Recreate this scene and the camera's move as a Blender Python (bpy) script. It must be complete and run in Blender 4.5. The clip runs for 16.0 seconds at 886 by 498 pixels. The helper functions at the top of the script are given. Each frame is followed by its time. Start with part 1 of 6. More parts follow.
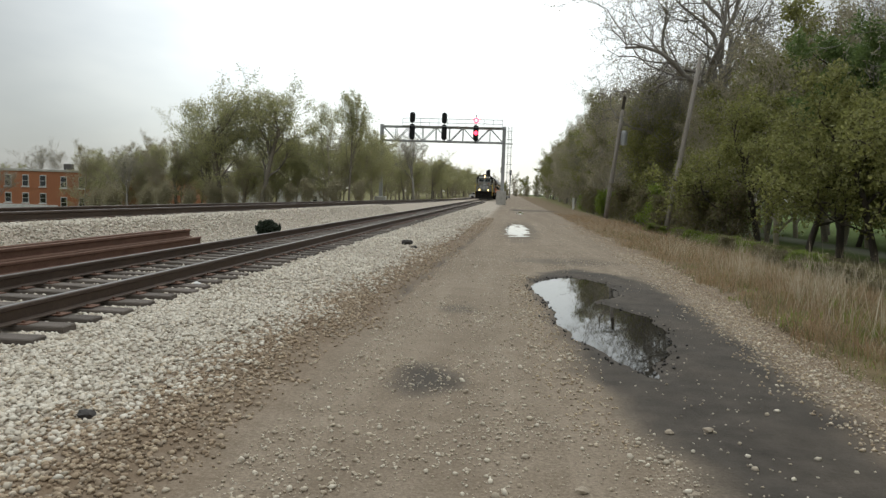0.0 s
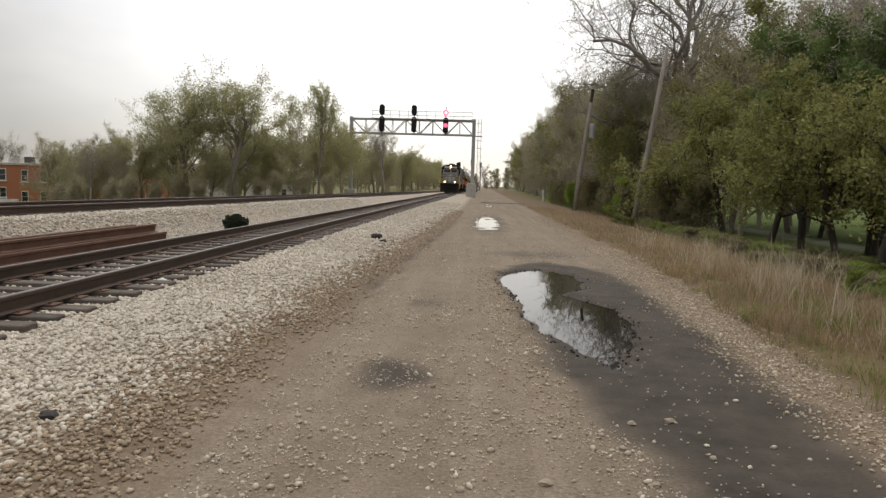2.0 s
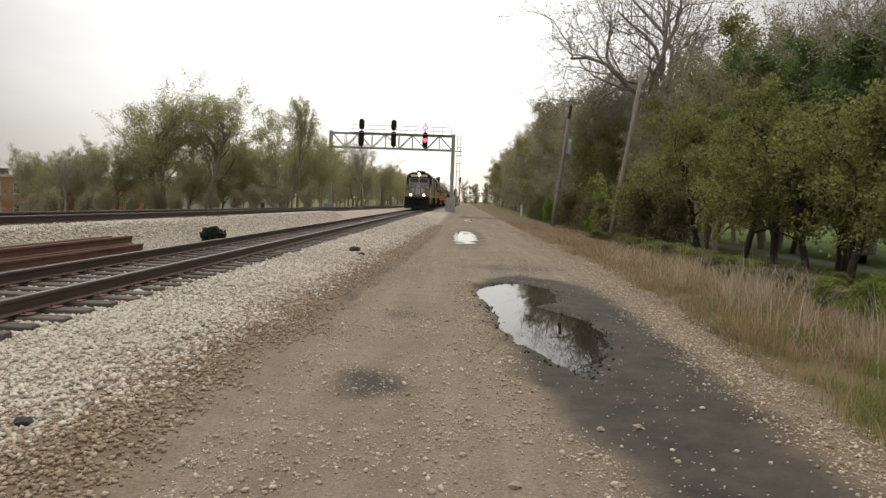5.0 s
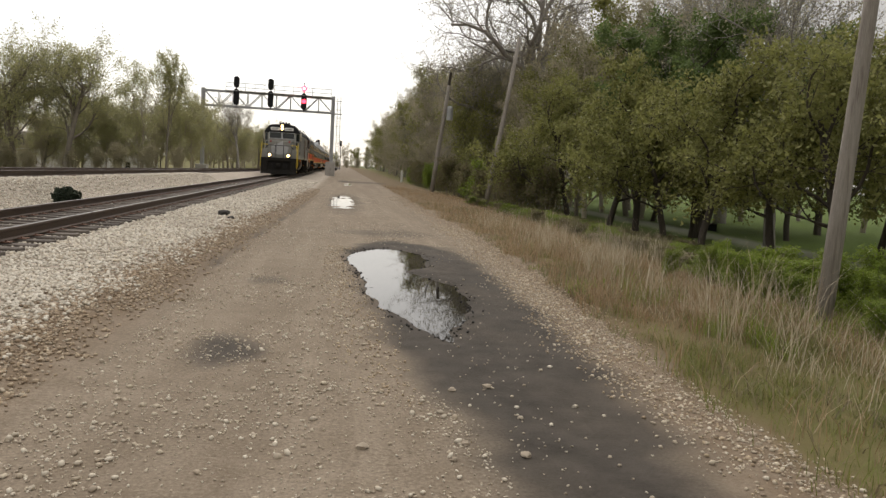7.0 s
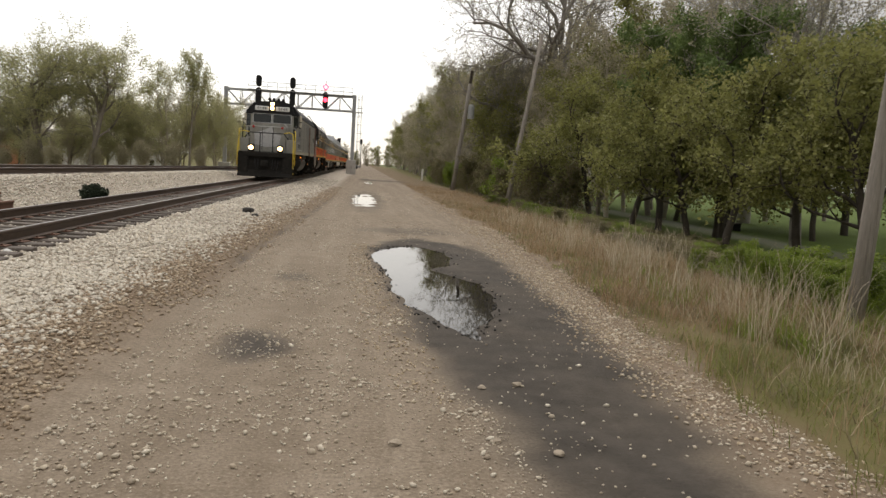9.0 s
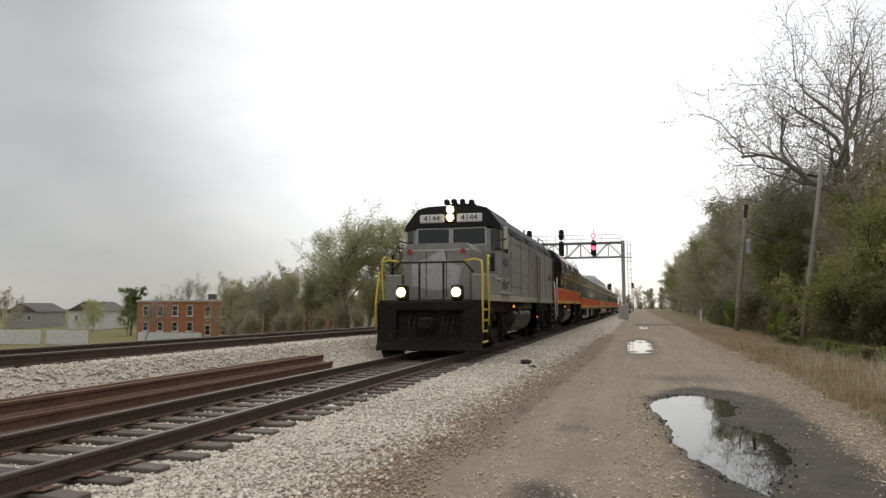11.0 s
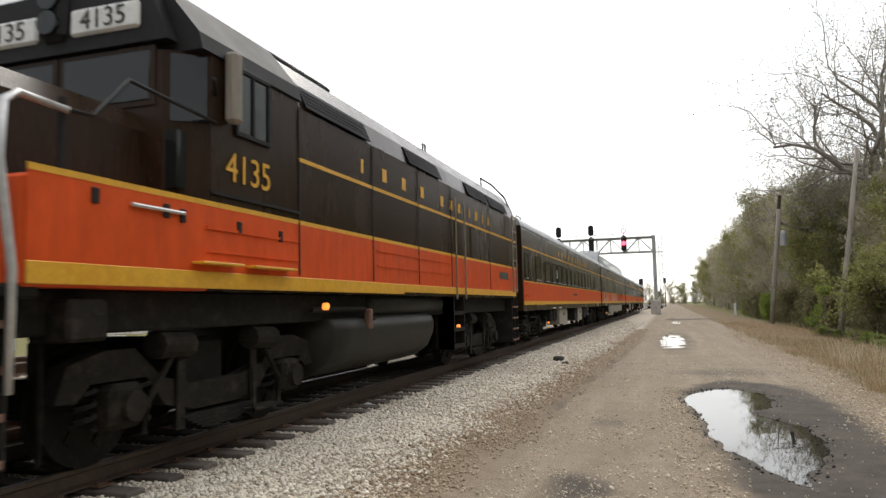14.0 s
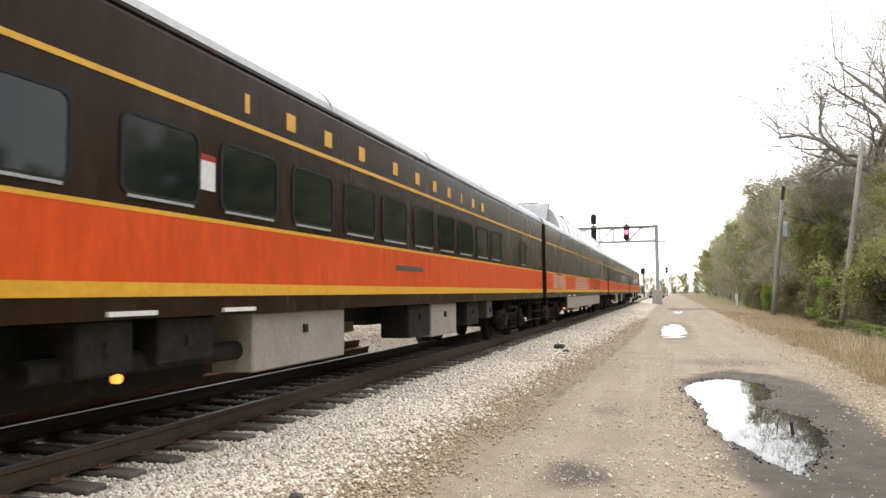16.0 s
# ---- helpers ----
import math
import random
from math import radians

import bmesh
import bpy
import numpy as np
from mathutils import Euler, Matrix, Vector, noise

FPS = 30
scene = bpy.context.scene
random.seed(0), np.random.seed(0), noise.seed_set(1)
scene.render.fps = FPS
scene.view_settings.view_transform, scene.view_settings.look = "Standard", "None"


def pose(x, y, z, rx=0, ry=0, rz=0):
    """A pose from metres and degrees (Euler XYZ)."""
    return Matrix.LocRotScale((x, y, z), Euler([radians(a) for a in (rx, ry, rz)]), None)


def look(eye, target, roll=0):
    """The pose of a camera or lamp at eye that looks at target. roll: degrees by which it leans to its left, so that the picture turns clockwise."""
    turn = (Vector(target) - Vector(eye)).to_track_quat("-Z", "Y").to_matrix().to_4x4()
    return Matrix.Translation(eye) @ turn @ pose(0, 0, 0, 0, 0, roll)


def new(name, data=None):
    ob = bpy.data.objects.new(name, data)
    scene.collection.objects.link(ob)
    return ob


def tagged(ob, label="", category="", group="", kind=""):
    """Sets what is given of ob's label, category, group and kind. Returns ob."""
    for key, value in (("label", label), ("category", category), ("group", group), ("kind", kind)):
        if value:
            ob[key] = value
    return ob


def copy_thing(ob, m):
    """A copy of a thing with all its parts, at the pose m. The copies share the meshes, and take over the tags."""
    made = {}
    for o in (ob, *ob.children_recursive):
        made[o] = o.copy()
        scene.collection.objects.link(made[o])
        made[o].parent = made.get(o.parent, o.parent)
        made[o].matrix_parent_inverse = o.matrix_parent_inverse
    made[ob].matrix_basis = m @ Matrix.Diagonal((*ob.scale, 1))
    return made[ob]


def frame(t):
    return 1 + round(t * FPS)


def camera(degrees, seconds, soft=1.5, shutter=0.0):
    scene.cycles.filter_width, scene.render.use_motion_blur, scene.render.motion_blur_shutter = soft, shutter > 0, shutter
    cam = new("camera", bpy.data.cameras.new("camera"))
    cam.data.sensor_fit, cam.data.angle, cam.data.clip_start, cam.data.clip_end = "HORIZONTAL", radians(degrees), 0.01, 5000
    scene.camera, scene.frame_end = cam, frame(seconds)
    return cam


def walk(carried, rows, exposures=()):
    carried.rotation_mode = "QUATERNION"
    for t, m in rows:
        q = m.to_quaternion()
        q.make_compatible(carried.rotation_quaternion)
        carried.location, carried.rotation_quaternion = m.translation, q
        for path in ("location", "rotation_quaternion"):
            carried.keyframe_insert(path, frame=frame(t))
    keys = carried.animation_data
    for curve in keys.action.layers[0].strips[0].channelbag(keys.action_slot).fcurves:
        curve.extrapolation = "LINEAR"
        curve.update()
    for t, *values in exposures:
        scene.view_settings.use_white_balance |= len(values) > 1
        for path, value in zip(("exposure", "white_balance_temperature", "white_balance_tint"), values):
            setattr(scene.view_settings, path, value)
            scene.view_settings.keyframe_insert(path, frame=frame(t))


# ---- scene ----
cam = camera(63.6, 16.0, soft=1.4, shutter=0.12)
PATH = [
    (0, pose(-0.094, 0.123, 1.561, 85.41, -1.81, 5.60)),
    (0.5, pose(-0.090, 0.124, 1.594, 85.68, -2.11, 5.22)),
    (1, pose(-0.085, 0.107, 1.592, 85.25, -1.91, 4.20)),
    (1.5, pose(-0.089, 0.116, 1.581, 85.06, -1.70, 4.18)),
    (2, pose(-0.058, 0.094, 1.592, 84.87, -1.65, 3.24)),
    (2.5, pose(-0.052, 0.090, 1.591, 85.63, -2.07, 2.75)),
    (3, pose(-0.033, 0.073, 1.602, 86.55, -1.98, 2.70)),
    (3.5, pose(-0.059, 0.103, 1.560, 86.45, -1.76, 2.64)),
    (5.8, pose(0.088, -0.070, 1.570, 85.38, -2.96, -0.96)),
    (6, pose(0.135, -0.042, 1.561, 84.93, -3.70, -2.69)),
    (6.5, pose(0.177, -0.054, 1.565, 84.37, -3.63, -5.62)),
    (7, pose(0.163, -0.066, 1.583, 83.74, -3.27, -7.83)),
    (7.5, pose(0.132, -0.006, 1.555, 84.11, -3.78, -8.39)),
    (8, pose(0.117, -0.024, 1.555, 84.34, -3.93, -8.17)),
    (8.5, pose(0.101, -0.026, 1.560, 84.25, -3.74, -7.86)),
    (9, pose(0.085, -0.047, 1.567, 83.54, -3.41, -6.24)),
    (9.5, pose(0.066, 0.005, 1.644, 89.32, -1.63, 4.88)),
    (10, pose(0.100, -0.020, 1.650, 92.59, 0.03, 8.60)),
    (10.2, pose(0.112, -0.148, 1.680, 93.06, -0.51, 11.41)),
    (12.3, pose(0.120, -0.770, 1.665, 95.60, 0.69, 17.12)),
    (12.5, pose(0.120, -0.770, 1.665, 95.50, 0.99, 17.65)),
    (13, pose(0.120, -0.770, 1.665, 94.88, 1.21, 17.84)),
    (13.5, pose(0.120, -0.770, 1.665, 94.79, 1.56, 16.93)),
    (14, pose(0.120, -0.770, 1.665, 94.61, 1.26, 17.60)),
    (14.5, pose(0.120, -0.770, 1.665, 94.21, 0.91, 17.57)),
    (15, pose(0.120, -0.770, 1.665, 94.05, 0.74, 17.20)),
    (15.5, pose(0.120, -0.770, 1.665, 93.42, 0.83, 16.90)),
    (16, pose(0.120, -0.770, 1.665, 93.55, 0.54, 17.73)),
]
walk(cam, PATH, exposures=[(0, 0.05, 6500, 5), (1.5, 0.05, 6900, 12), (3.5, 0.1, 7000, 12), (6, 0.12, 7100, 12), (8, 0.24, 7100, 12), (9, 0.2, 7100, 12), (9.5, 0.2, 6900, 10),
                           (10.2, 0.4, 6700, 10), (12.3, -0.55, 6800, 11), (12.6, -0.42, 6800, 11), (13.2, -0.15, 6800, 11), (13.6, 0.12, 6700, 10),
                           (14.0, 0.6, 6700, 10), (14.5, 0.95, 6700, 10), (16, 1.32, 6700, 10)])


# ---- sky and sun: a bright overcast ----
SUN_EL, SUN_AZ = radians(46), radians(-8)
world = bpy.data.worlds.new("overcast_sky")
scene.world = world
world.use_nodes = True
nt = world.node_tree
nt.nodes.clear()
w_out = nt.nodes.new("ShaderNodeOutputWorld")
w_bg = nt.nodes.new("ShaderNodeBackground")
w_sky = nt.nodes.new("ShaderNodeTexSky")
w_sky.sky_type = "NISHITA"
w_sky.sun_disc = False
w_sky.sun_elevation, w_sky.sun_rotation = SUN_EL, SUN_AZ
w_gain = nt.nodes.new("ShaderNodeMix")
w_gain.data_type, w_gain.blend_type = "RGBA", "MULTIPLY"
w_gain.inputs[0].default_value = 1.0
w_gain.inputs[7].default_value = (0.12, 0.12, 0.12, 1)
nt.links.new(w_sky.outputs[0], w_gain.inputs[6])
w_tc = nt.nodes.new("ShaderNodeTexCoord")
w_noise = nt.nodes.new("ShaderNodeTexNoise")
w_noise.inputs["Scale"].default_value = 1.6
w_noise.inputs["Detail"].default_value = 5.0
w_noise.inputs["Roughness"].default_value = 0.55
w_map = nt.nodes.new("ShaderNodeMapping")
w_map.inputs["Scale"].default_value = (1.0, 1.0, 2.6)
nt.links.new(w_tc.outputs["Generated"], w_map.inputs[0])
nt.links.new(w_map.outputs[0], w_noise.inputs["Vector"])
w_ramp = nt.nodes.new("ShaderNodeValToRGB")
w_ramp.color_ramp.elements[0].position, w_ramp.color_ramp.elements[0].color = 0.3, (0.66, 0.69, 0.73, 1)
w_ramp.color_ramp.elements[1].position, w_ramp.color_ramp.elements[1].color = 0.62, (0.98, 0.98, 0.97, 1)
nt.links.new(w_noise.outputs["Fac"], w_ramp.inputs[0])
w_mix = nt.nodes.new("ShaderNodeMix")
w_mix.data_type = "RGBA"
w_mix.inputs[0].default_value = 0.82
nt.links.new(w_gain.outputs[2], w_mix.inputs[6])
nt.links.new(w_ramp.outputs[0], w_mix.inputs[7])
# the cloud is thinnest low ahead, and grows brighter again towards the zenith
w_dot = nt.nodes.new("ShaderNodeVectorMath")
w_dot.operation = "DOT_PRODUCT"
w_dot.inputs[1].default_value = (math.sin(radians(-8)) * math.cos(radians(24)), math.cos(radians(-8)) * math.cos(radians(24)), math.sin(radians(24)))
nt.links.new(w_tc.outputs["Generated"], w_dot.inputs[0])
w_lobe = nt.nodes.new("ShaderNodeMapRange")
w_lobe.interpolation_type = "SMOOTHSTEP"
for k, v in enumerate((0.82, 0.985, 0.57, 1.32)):
    w_lobe.inputs[k + 1].default_value = v
nt.links.new(w_dot.outputs["Value"], w_lobe.inputs[0])
w_sep = nt.nodes.new("ShaderNodeSeparateXYZ")
nt.links.new(w_tc.outputs["Generated"], w_sep.inputs[0])
w_zen = nt.nodes.new("ShaderNodeMapRange")
w_zen.interpolation_type = "SMOOTHSTEP"
for k, v in enumerate((0.42, 0.95, 0.0, 1.0)):
    w_zen.inputs[k + 1].default_value = v
nt.links.new(w_sep.outputs["Z"], w_zen.inputs[0])
w_sum = nt.nodes.new("ShaderNodeMath")
w_sum.operation = "ADD"
nt.links.new(w_lobe.outputs[0], w_sum.inputs[0])
nt.links.new(w_zen.outputs[0], w_sum.inputs[1])
nt.links.new(w_mix.outputs[2], w_bg.inputs[0])
nt.links.new(w_sum.outputs[0], w_bg.inputs[1])
nt.links.new(w_bg.outputs[0], w_out.inputs[0])
sun = new("sun", bpy.data.lights.new("sun", "SUN"))
sun.data.energy, sun.data.angle, sun.data.color = 0.6, radians(25), (1.0, 0.96, 0.9)
sun.matrix_world = look((0, 0, 60), (-40 * math.sin(SUN_AZ), -40 * math.cos(SUN_AZ), 60 - 40 * math.tan(SUN_EL)))


# ---- materials ----
def nodes_of(name):
    m = bpy.data.materials.new(name)
    m.use_nodes = True
    t = m.node_tree
    return m, t, t.nodes["Principled BSDF"]


def tex(t, kind, scale, detail=4.0, rough=0.6, stretch=None, coord="Object"):
    c = t.nodes.new("ShaderNodeTexCoord")
    n = t.nodes.new(kind)
    n.inputs["Scale"].default_value = scale
    if "Detail" in n.inputs:
        n.inputs["Detail"].default_value = detail
        n.inputs["Roughness"].default_value = rough
    src = c.outputs[coord]
    if stretch:
        mp = t.nodes.new("ShaderNodeMapping")
        mp.inputs["Scale"].default_value = stretch
        t.links.new(src, mp.inputs[0])
        src = mp.outputs[0]
    t.links.new(src, n.inputs["Vector"])
    return n


def mixc(t, fac, a, b, blend="MIX"):
    n = t.nodes.new("ShaderNodeMix")
    n.data_type, n.blend_type = "RGBA", blend
    for sock, v in ((n.inputs[0], fac), (n.inputs[6], a), (n.inputs[7], b)):
        if isinstance(v, (int, float)):
            sock.default_value = v if sock == n.inputs[0] else (v, v, v, 1)
        elif isinstance(v, tuple):
            sock.default_value = (*v[:3], 1)
        else:
            t.links.new(v, sock)
    return n.outputs[2]


def ramp(t, src, lo, hi):
    n = t.nodes.new("ShaderNodeMapRange")
    n.inputs[1].default_value, n.inputs[2].default_value = lo, hi
    t.links.new(src, n.inputs[0])
    return n.outputs[0]


def bump(t, bsdf, src, strength, dist):
    b = t.nodes.new("ShaderNodeBump")
    b.inputs["Strength"].default_value, b.inputs["Distance"].default_value = strength, dist
    t.links.new(src, b.inputs["Height"])
    t.links.new(b.outputs[0], bsdf.inputs["Normal"])


def surface(name, a, b, rough=0.7, metal=0.0, fine=20.0, coarse=1.5, relief=0.25, depth=0.01, dirt=None, stretch=None, vary=0.0):
    """Two colours mixed by a coarse and a fine noise, with relief; dirt: a third colour in patches; vary: change from piece to piece."""
    m, t, p = nodes_of(name)
    n1 = tex(t, "ShaderNodeTexNoise", coarse, 5, 0.65, stretch)
    n2 = tex(t, "ShaderNodeTexNoise", fine, 4, 0.7, stretch)
    f1 = ramp(t, n1.outputs["Fac"], 0.35, 0.68)
    col = mixc(t, f1, a, b)
    f2 = ramp(t, n2.outputs["Fac"], 0.3, 0.75)
    col = mixc(t, 0.35, col, mixc(t, f2, tuple(v * 0.55 for v in a), tuple(min(1, v * 1.35) for v in b)))
    if dirt:
        n3 = tex(t, "ShaderNodeTexNoise", coarse * 2.7, 6, 0.7, stretch)
        col = mixc(t, ramp(t, n3.outputs["Fac"], 0.52, 0.75), col, dirt)
    if vary:
        oi = t.nodes.new("ShaderNodeObjectInfo")
        col = mixc(t, ramp(t, oi.outputs["Random"], 0.0, 1.0 / vary), col, tuple(v * 0.45 for v in a))
    t.links.new(col, p.inputs["Base Color"])
    p.inputs["Roughness"].default_value, p.inputs["Metallic"].default_value = rough, metal
    rr = t.nodes.new("ShaderNodeMapRange")
    rr.inputs[3].default_value, rr.inputs[4].default_value = max(0.05, rough - 0.12), min(1, rough + 0.15)
    t.links.new(n1.outputs["Fac"], rr.inputs[0])
    t.links.new(rr.outputs[0], p.inputs["Roughness"])
    bump(t, p, n2.outputs["Fac"], relief, depth)
    return m


def island(name, cols, rough=0.8, trans=0.0):
    """Each small loose piece takes a colour of its own out of a few."""
    m, t, p = nodes_of(name)
    g = t.nodes.new("ShaderNodeNewGeometry")
    r = t.nodes.new("ShaderNodeValToRGB")
    while len(r.color_ramp.elements) < len(cols):
        r.color_ramp.elements.new(0.5)
    for i, c in enumerate(cols):
        e = r.color_ramp.elements[i]
        e.position, e.color = i / (len(cols) - 1), (*c, 1)
    t.links.new(g.outputs["Random Per Island"], r.inputs[0])
    n = tex(t, "ShaderNodeTexNoise", 0.35, 3, 0.6)
    col = mixc(t, ramp(t, n.outputs["Fac"], 0.3, 0.8), r.outputs[0], mixc(t, 0.3, r.outputs[0], tuple(v * 0.5 for v in cols[0])))
    t.links.new(col, p.inputs["Base Color"])
    p.inputs["Roughness"].default_value = rough
    if trans:
        tr = t.nodes.new("ShaderNodeBsdfTranslucent")
        t.links.new(col, tr.inputs[0])
        ms = t.nodes.new("ShaderNodeMixShader")
        ms.inputs[0].default_value = trans
        t.links.new(p.outputs[0], ms.inputs[1])
        t.links.new(tr.outputs[0], ms.inputs[2])
        t.links.new(ms.outputs[0], t.nodes["Material Output"].inputs[0])
    return m


def glow(name, col, strength):
    m, t, p = nodes_of(name)
    p.inputs["Base Color"].default_value = (*col, 1)
    p.inputs["Emission Color"].default_value = (*col, 1)
    p.inputs["Emission Strength"].default_value = strength
    return m


M_STONE = island("ballast_stone", [(0.72, 0.66, 0.56), (0.58, 0.52, 0.43), (0.8, 0.75, 0.65), (0.4, 0.35, 0.28), (0.72, 0.63, 0.5)], 0.85)
M_PEBBLE = island("road_pebble", [(0.6, 0.52, 0.4), (0.44, 0.36, 0.27), (0.76, 0.69, 0.57), (0.3, 0.24, 0.175)], 0.85)
M_BROWNSTONE = island("earthy_stone", [(0.4, 0.31, 0.21), (0.3, 0.22, 0.145), (0.52, 0.42, 0.3), (0.2, 0.145, 0.095), (0.6, 0.52, 0.41)], 0.88)
M_RAIL = surface("rail_steel_brown", (0.065, 0.046, 0.036), (0.11, 0.077, 0.058), 0.55, 0.35, 30, 3, 0.2, 0.004)
M_RAILTOP = surface("rail_head_worn", (0.13, 0.12, 0.115), (0.2, 0.19, 0.18), 0.4, 0.7, 40, 2, 0.1, 0.002)
M_RUST = surface("rusty_steel", (0.12, 0.06, 0.04), (0.2, 0.11, 0.075), 0.8, 0.1, 40, 3, 0.4, 0.005)
M_TIE = surface("weathered_tie", (0.11, 0.09, 0.075), (0.2, 0.17, 0.145), 0.9, 0, 25, 3, 0.7, 0.015, stretch=(0.25, 3, 3), vary=0.7)
M_GALV = surface("galvanised_steel", (0.36, 0.37, 0.38), (0.46, 0.47, 0.47), 0.5, 0.3, 15, 1, 0.1, 0.005)
M_CONC = surface("pale_concrete", (0.42, 0.4, 0.37), (0.55, 0.53, 0.49), 0.9, 0, 18, 1, 0.3, 0.01, dirt=(0.25, 0.23, 0.2))
M_BLACK = surface("matt_black_paint", (0.012, 0.012, 0.013), (0.022, 0.022, 0.023), 0.6, 0, 20, 2, 0.1, 0.004)
M_POLE = surface("grey_weathered_wood", (0.22, 0.19, 0.16), (0.36, 0.33, 0.29), 0.9, 0, 18, 1.5, 0.6, 0.02, stretch=(4, 4, 0.2), dirt=(0.14, 0.11, 0.09))
M_BARK = surface("dark_bark", (0.05, 0.041, 0.032), (0.1, 0.083, 0.066), 0.95, 0, 14, 1.5, 0.8, 0.03, stretch=(3, 3, 0.5))
M_BARK_GREY = surface("grey_bark", (0.2, 0.18, 0.16), (0.34, 0.315, 0.28), 0.95, 0, 14, 1.2, 0.6, 0.03, stretch=(2, 2, 0.5), dirt=(0.3, 0.28, 0.24))
M_TWIG_DARK = surface("dark_twig", (0.17, 0.145, 0.12), (0.26, 0.23, 0.19), 0.95, 0, 6, 0.5, 0.2, 0.01)
M_TWIG = surface("brown_twig", (0.32, 0.28, 0.215), (0.44, 0.39, 0.31), 0.95, 0, 6, 0.5, 0.2, 0.01)
M_LEAF_BRIGHT = island("fresh_leaf", [(0.19, 0.26, 0.035), (0.25, 0.33, 0.05), (0.14, 0.2, 0.026), (0.3, 0.36, 0.08)], 0.6, 0.5)
M_LEAF_DEEP = island("green_leaf", [(0.14, 0.2, 0.065), (0.18, 0.25, 0.08), (0.1, 0.15, 0.045), (0.24, 0.31, 0.11)], 0.55, 0.5)
M_LEAF_OLIVE = island("olive_leaf", [(0.25, 0.26, 0.08), (0.32, 0.32, 0.11), (0.18, 0.19, 0.055), (0.43, 0.42, 0.18)], 0.65, 0.5)
M_LEAF_PALE = island("budding_leaf", [(0.42, 0.43, 0.2), (0.5, 0.49, 0.26), (0.34, 0.33, 0.16), (0.56, 0.54, 0.34)], 0.7, 0.6)
M_VERGESTONE = island("tan_verge_stone", [(0.56, 0.45, 0.31), (0.36, 0.275, 0.185), (0.68, 0.59, 0.46), (0.22, 0.165, 0.115)], 0.85)
M_STALK = island("pale_dead_stalk", [(0.5, 0.42, 0.3), (0.64, 0.56, 0.42), (0.4, 0.31, 0.2), (0.7, 0.64, 0.5)], 0.85, 0.3)
M_SCRUB = island("dull_scrub_leaf", [(0.22, 0.19, 0.1), (0.18, 0.2, 0.07), (0.28, 0.23, 0.14), (0.16, 0.135, 0.08)], 0.8, 0.4)
M_BUD = island("bud_brown", [(0.4, 0.36, 0.25), (0.5, 0.45, 0.33), (0.32, 0.29, 0.19), (0.44, 0.43, 0.25)], 0.8, 0.4)
M_DRY = island("dry_grass", [(0.36, 0.235, 0.125), (0.44, 0.33, 0.2), (0.24, 0.15, 0.08), (0.56, 0.46, 0.32)], 0.85, 0.35)
M_GRASS = island("green_grass", [(0.19, 0.22, 0.055), (0.25, 0.26, 0.075), (0.14, 0.17, 0.04), (0.34, 0.29, 0.12)], 0.75, 0.35)
M_CONIFER = island("conifer_needle", [(0.022, 0.035, 0.017), (0.035, 0.05, 0.025), (0.018, 0.026, 0.013)], 0.8, 0.1)
M_CHAR = surface("tar_black_lump", (0.02, 0.018, 0.016), (0.05, 0.045, 0.04), 0.8, 0, 20, 4, 0.6, 0.01)
M_BRICK = surface("orange_brick", (0.33, 0.13, 0.065), (0.42, 0.18, 0.09), 0.85, 0, 9, 0.5, 0.3, 0.01)
M_WHITE = surface("white_paint", (0.62, 0.62, 0.6), (0.74, 0.74, 0.72), 0.6, 0, 8, 0.8, 0.1, 0.005, dirt=(0.45, 0.44, 0.41))
M_GREYWALL = surface("grey_siding", (0.3, 0.29, 0.28), (0.4, 0.39, 0.37), 0.7, 0, 5, 0.6, 0.1, 0.01)
M_ROOF = surface("dark_shingle", (0.07, 0.065, 0.06), (0.12, 0.11, 0.1), 0.9, 0, 8, 0.8, 0.4, 0.02)
M_LOCO_GREY = surface("faded_grey_paint", (0.235, 0.23, 0.205), (0.30, 0.295, 0.265), 0.5, 0.05, 7, 0.7, 0.08, 0.004, dirt=(0.19, 0.18, 0.15), stretch=(1, 1, 0.45))
M_LOCO_SLATE = surface("darker_grey_paint", (0.15, 0.15, 0.145), (0.2, 0.2, 0.19), 0.5, 0.05, 7, 0.8, 0.08, 0.004, stretch=(1, 1, 0.4))
M_LOCO_PATCH = surface("bare_pale_patch", (0.42, 0.42, 0.42), (0.5, 0.5, 0.5), 0.6, 0, 9, 1.6, 0.1, 0.004, dirt=(0.27, 0.27, 0.26))
M_SILL = surface("dirty_cream_paint", (0.36, 0.33, 0.25), (0.46, 0.43, 0.34), 0.6, 0, 12, 1.2, 0.15, 0.004, dirt=(0.2, 0.17, 0.13))
M_BROWN = surface("dark_brown_paint", (0.023, 0.0125, 0.0075), (0.04, 0.0235, 0.0145), 0.24, 0.0, 5, 0.8, 0.05, 0.003, dirt=(0.05, 0.033, 0.023), stretch=(1, 1, 0.3))
M_ORANGE = surface("orange_red_paint", (0.62, 0.072, 0.012), (0.73, 0.1, 0.018), 0.4, 0.0, 7, 0.7, 0.05, 0.003, dirt=(0.58, 0.08, 0.018), stretch=(1, 1, 0.3))
M_YELLOW = surface("yellow_stripe_paint", (0.72, 0.36, 0.025), (0.8, 0.43, 0.04), 0.4, 0, 12, 1, 0.05, 0.003, dirt=(0.66, 0.32, 0.03))
M_SAFETY = surface("safety_yellow_paint", (0.62, 0.45, 0.04), (0.7, 0.52, 0.06), 0.45, 0, 14, 2, 0.08, 0.003, dirt=(0.4, 0.3, 0.08))
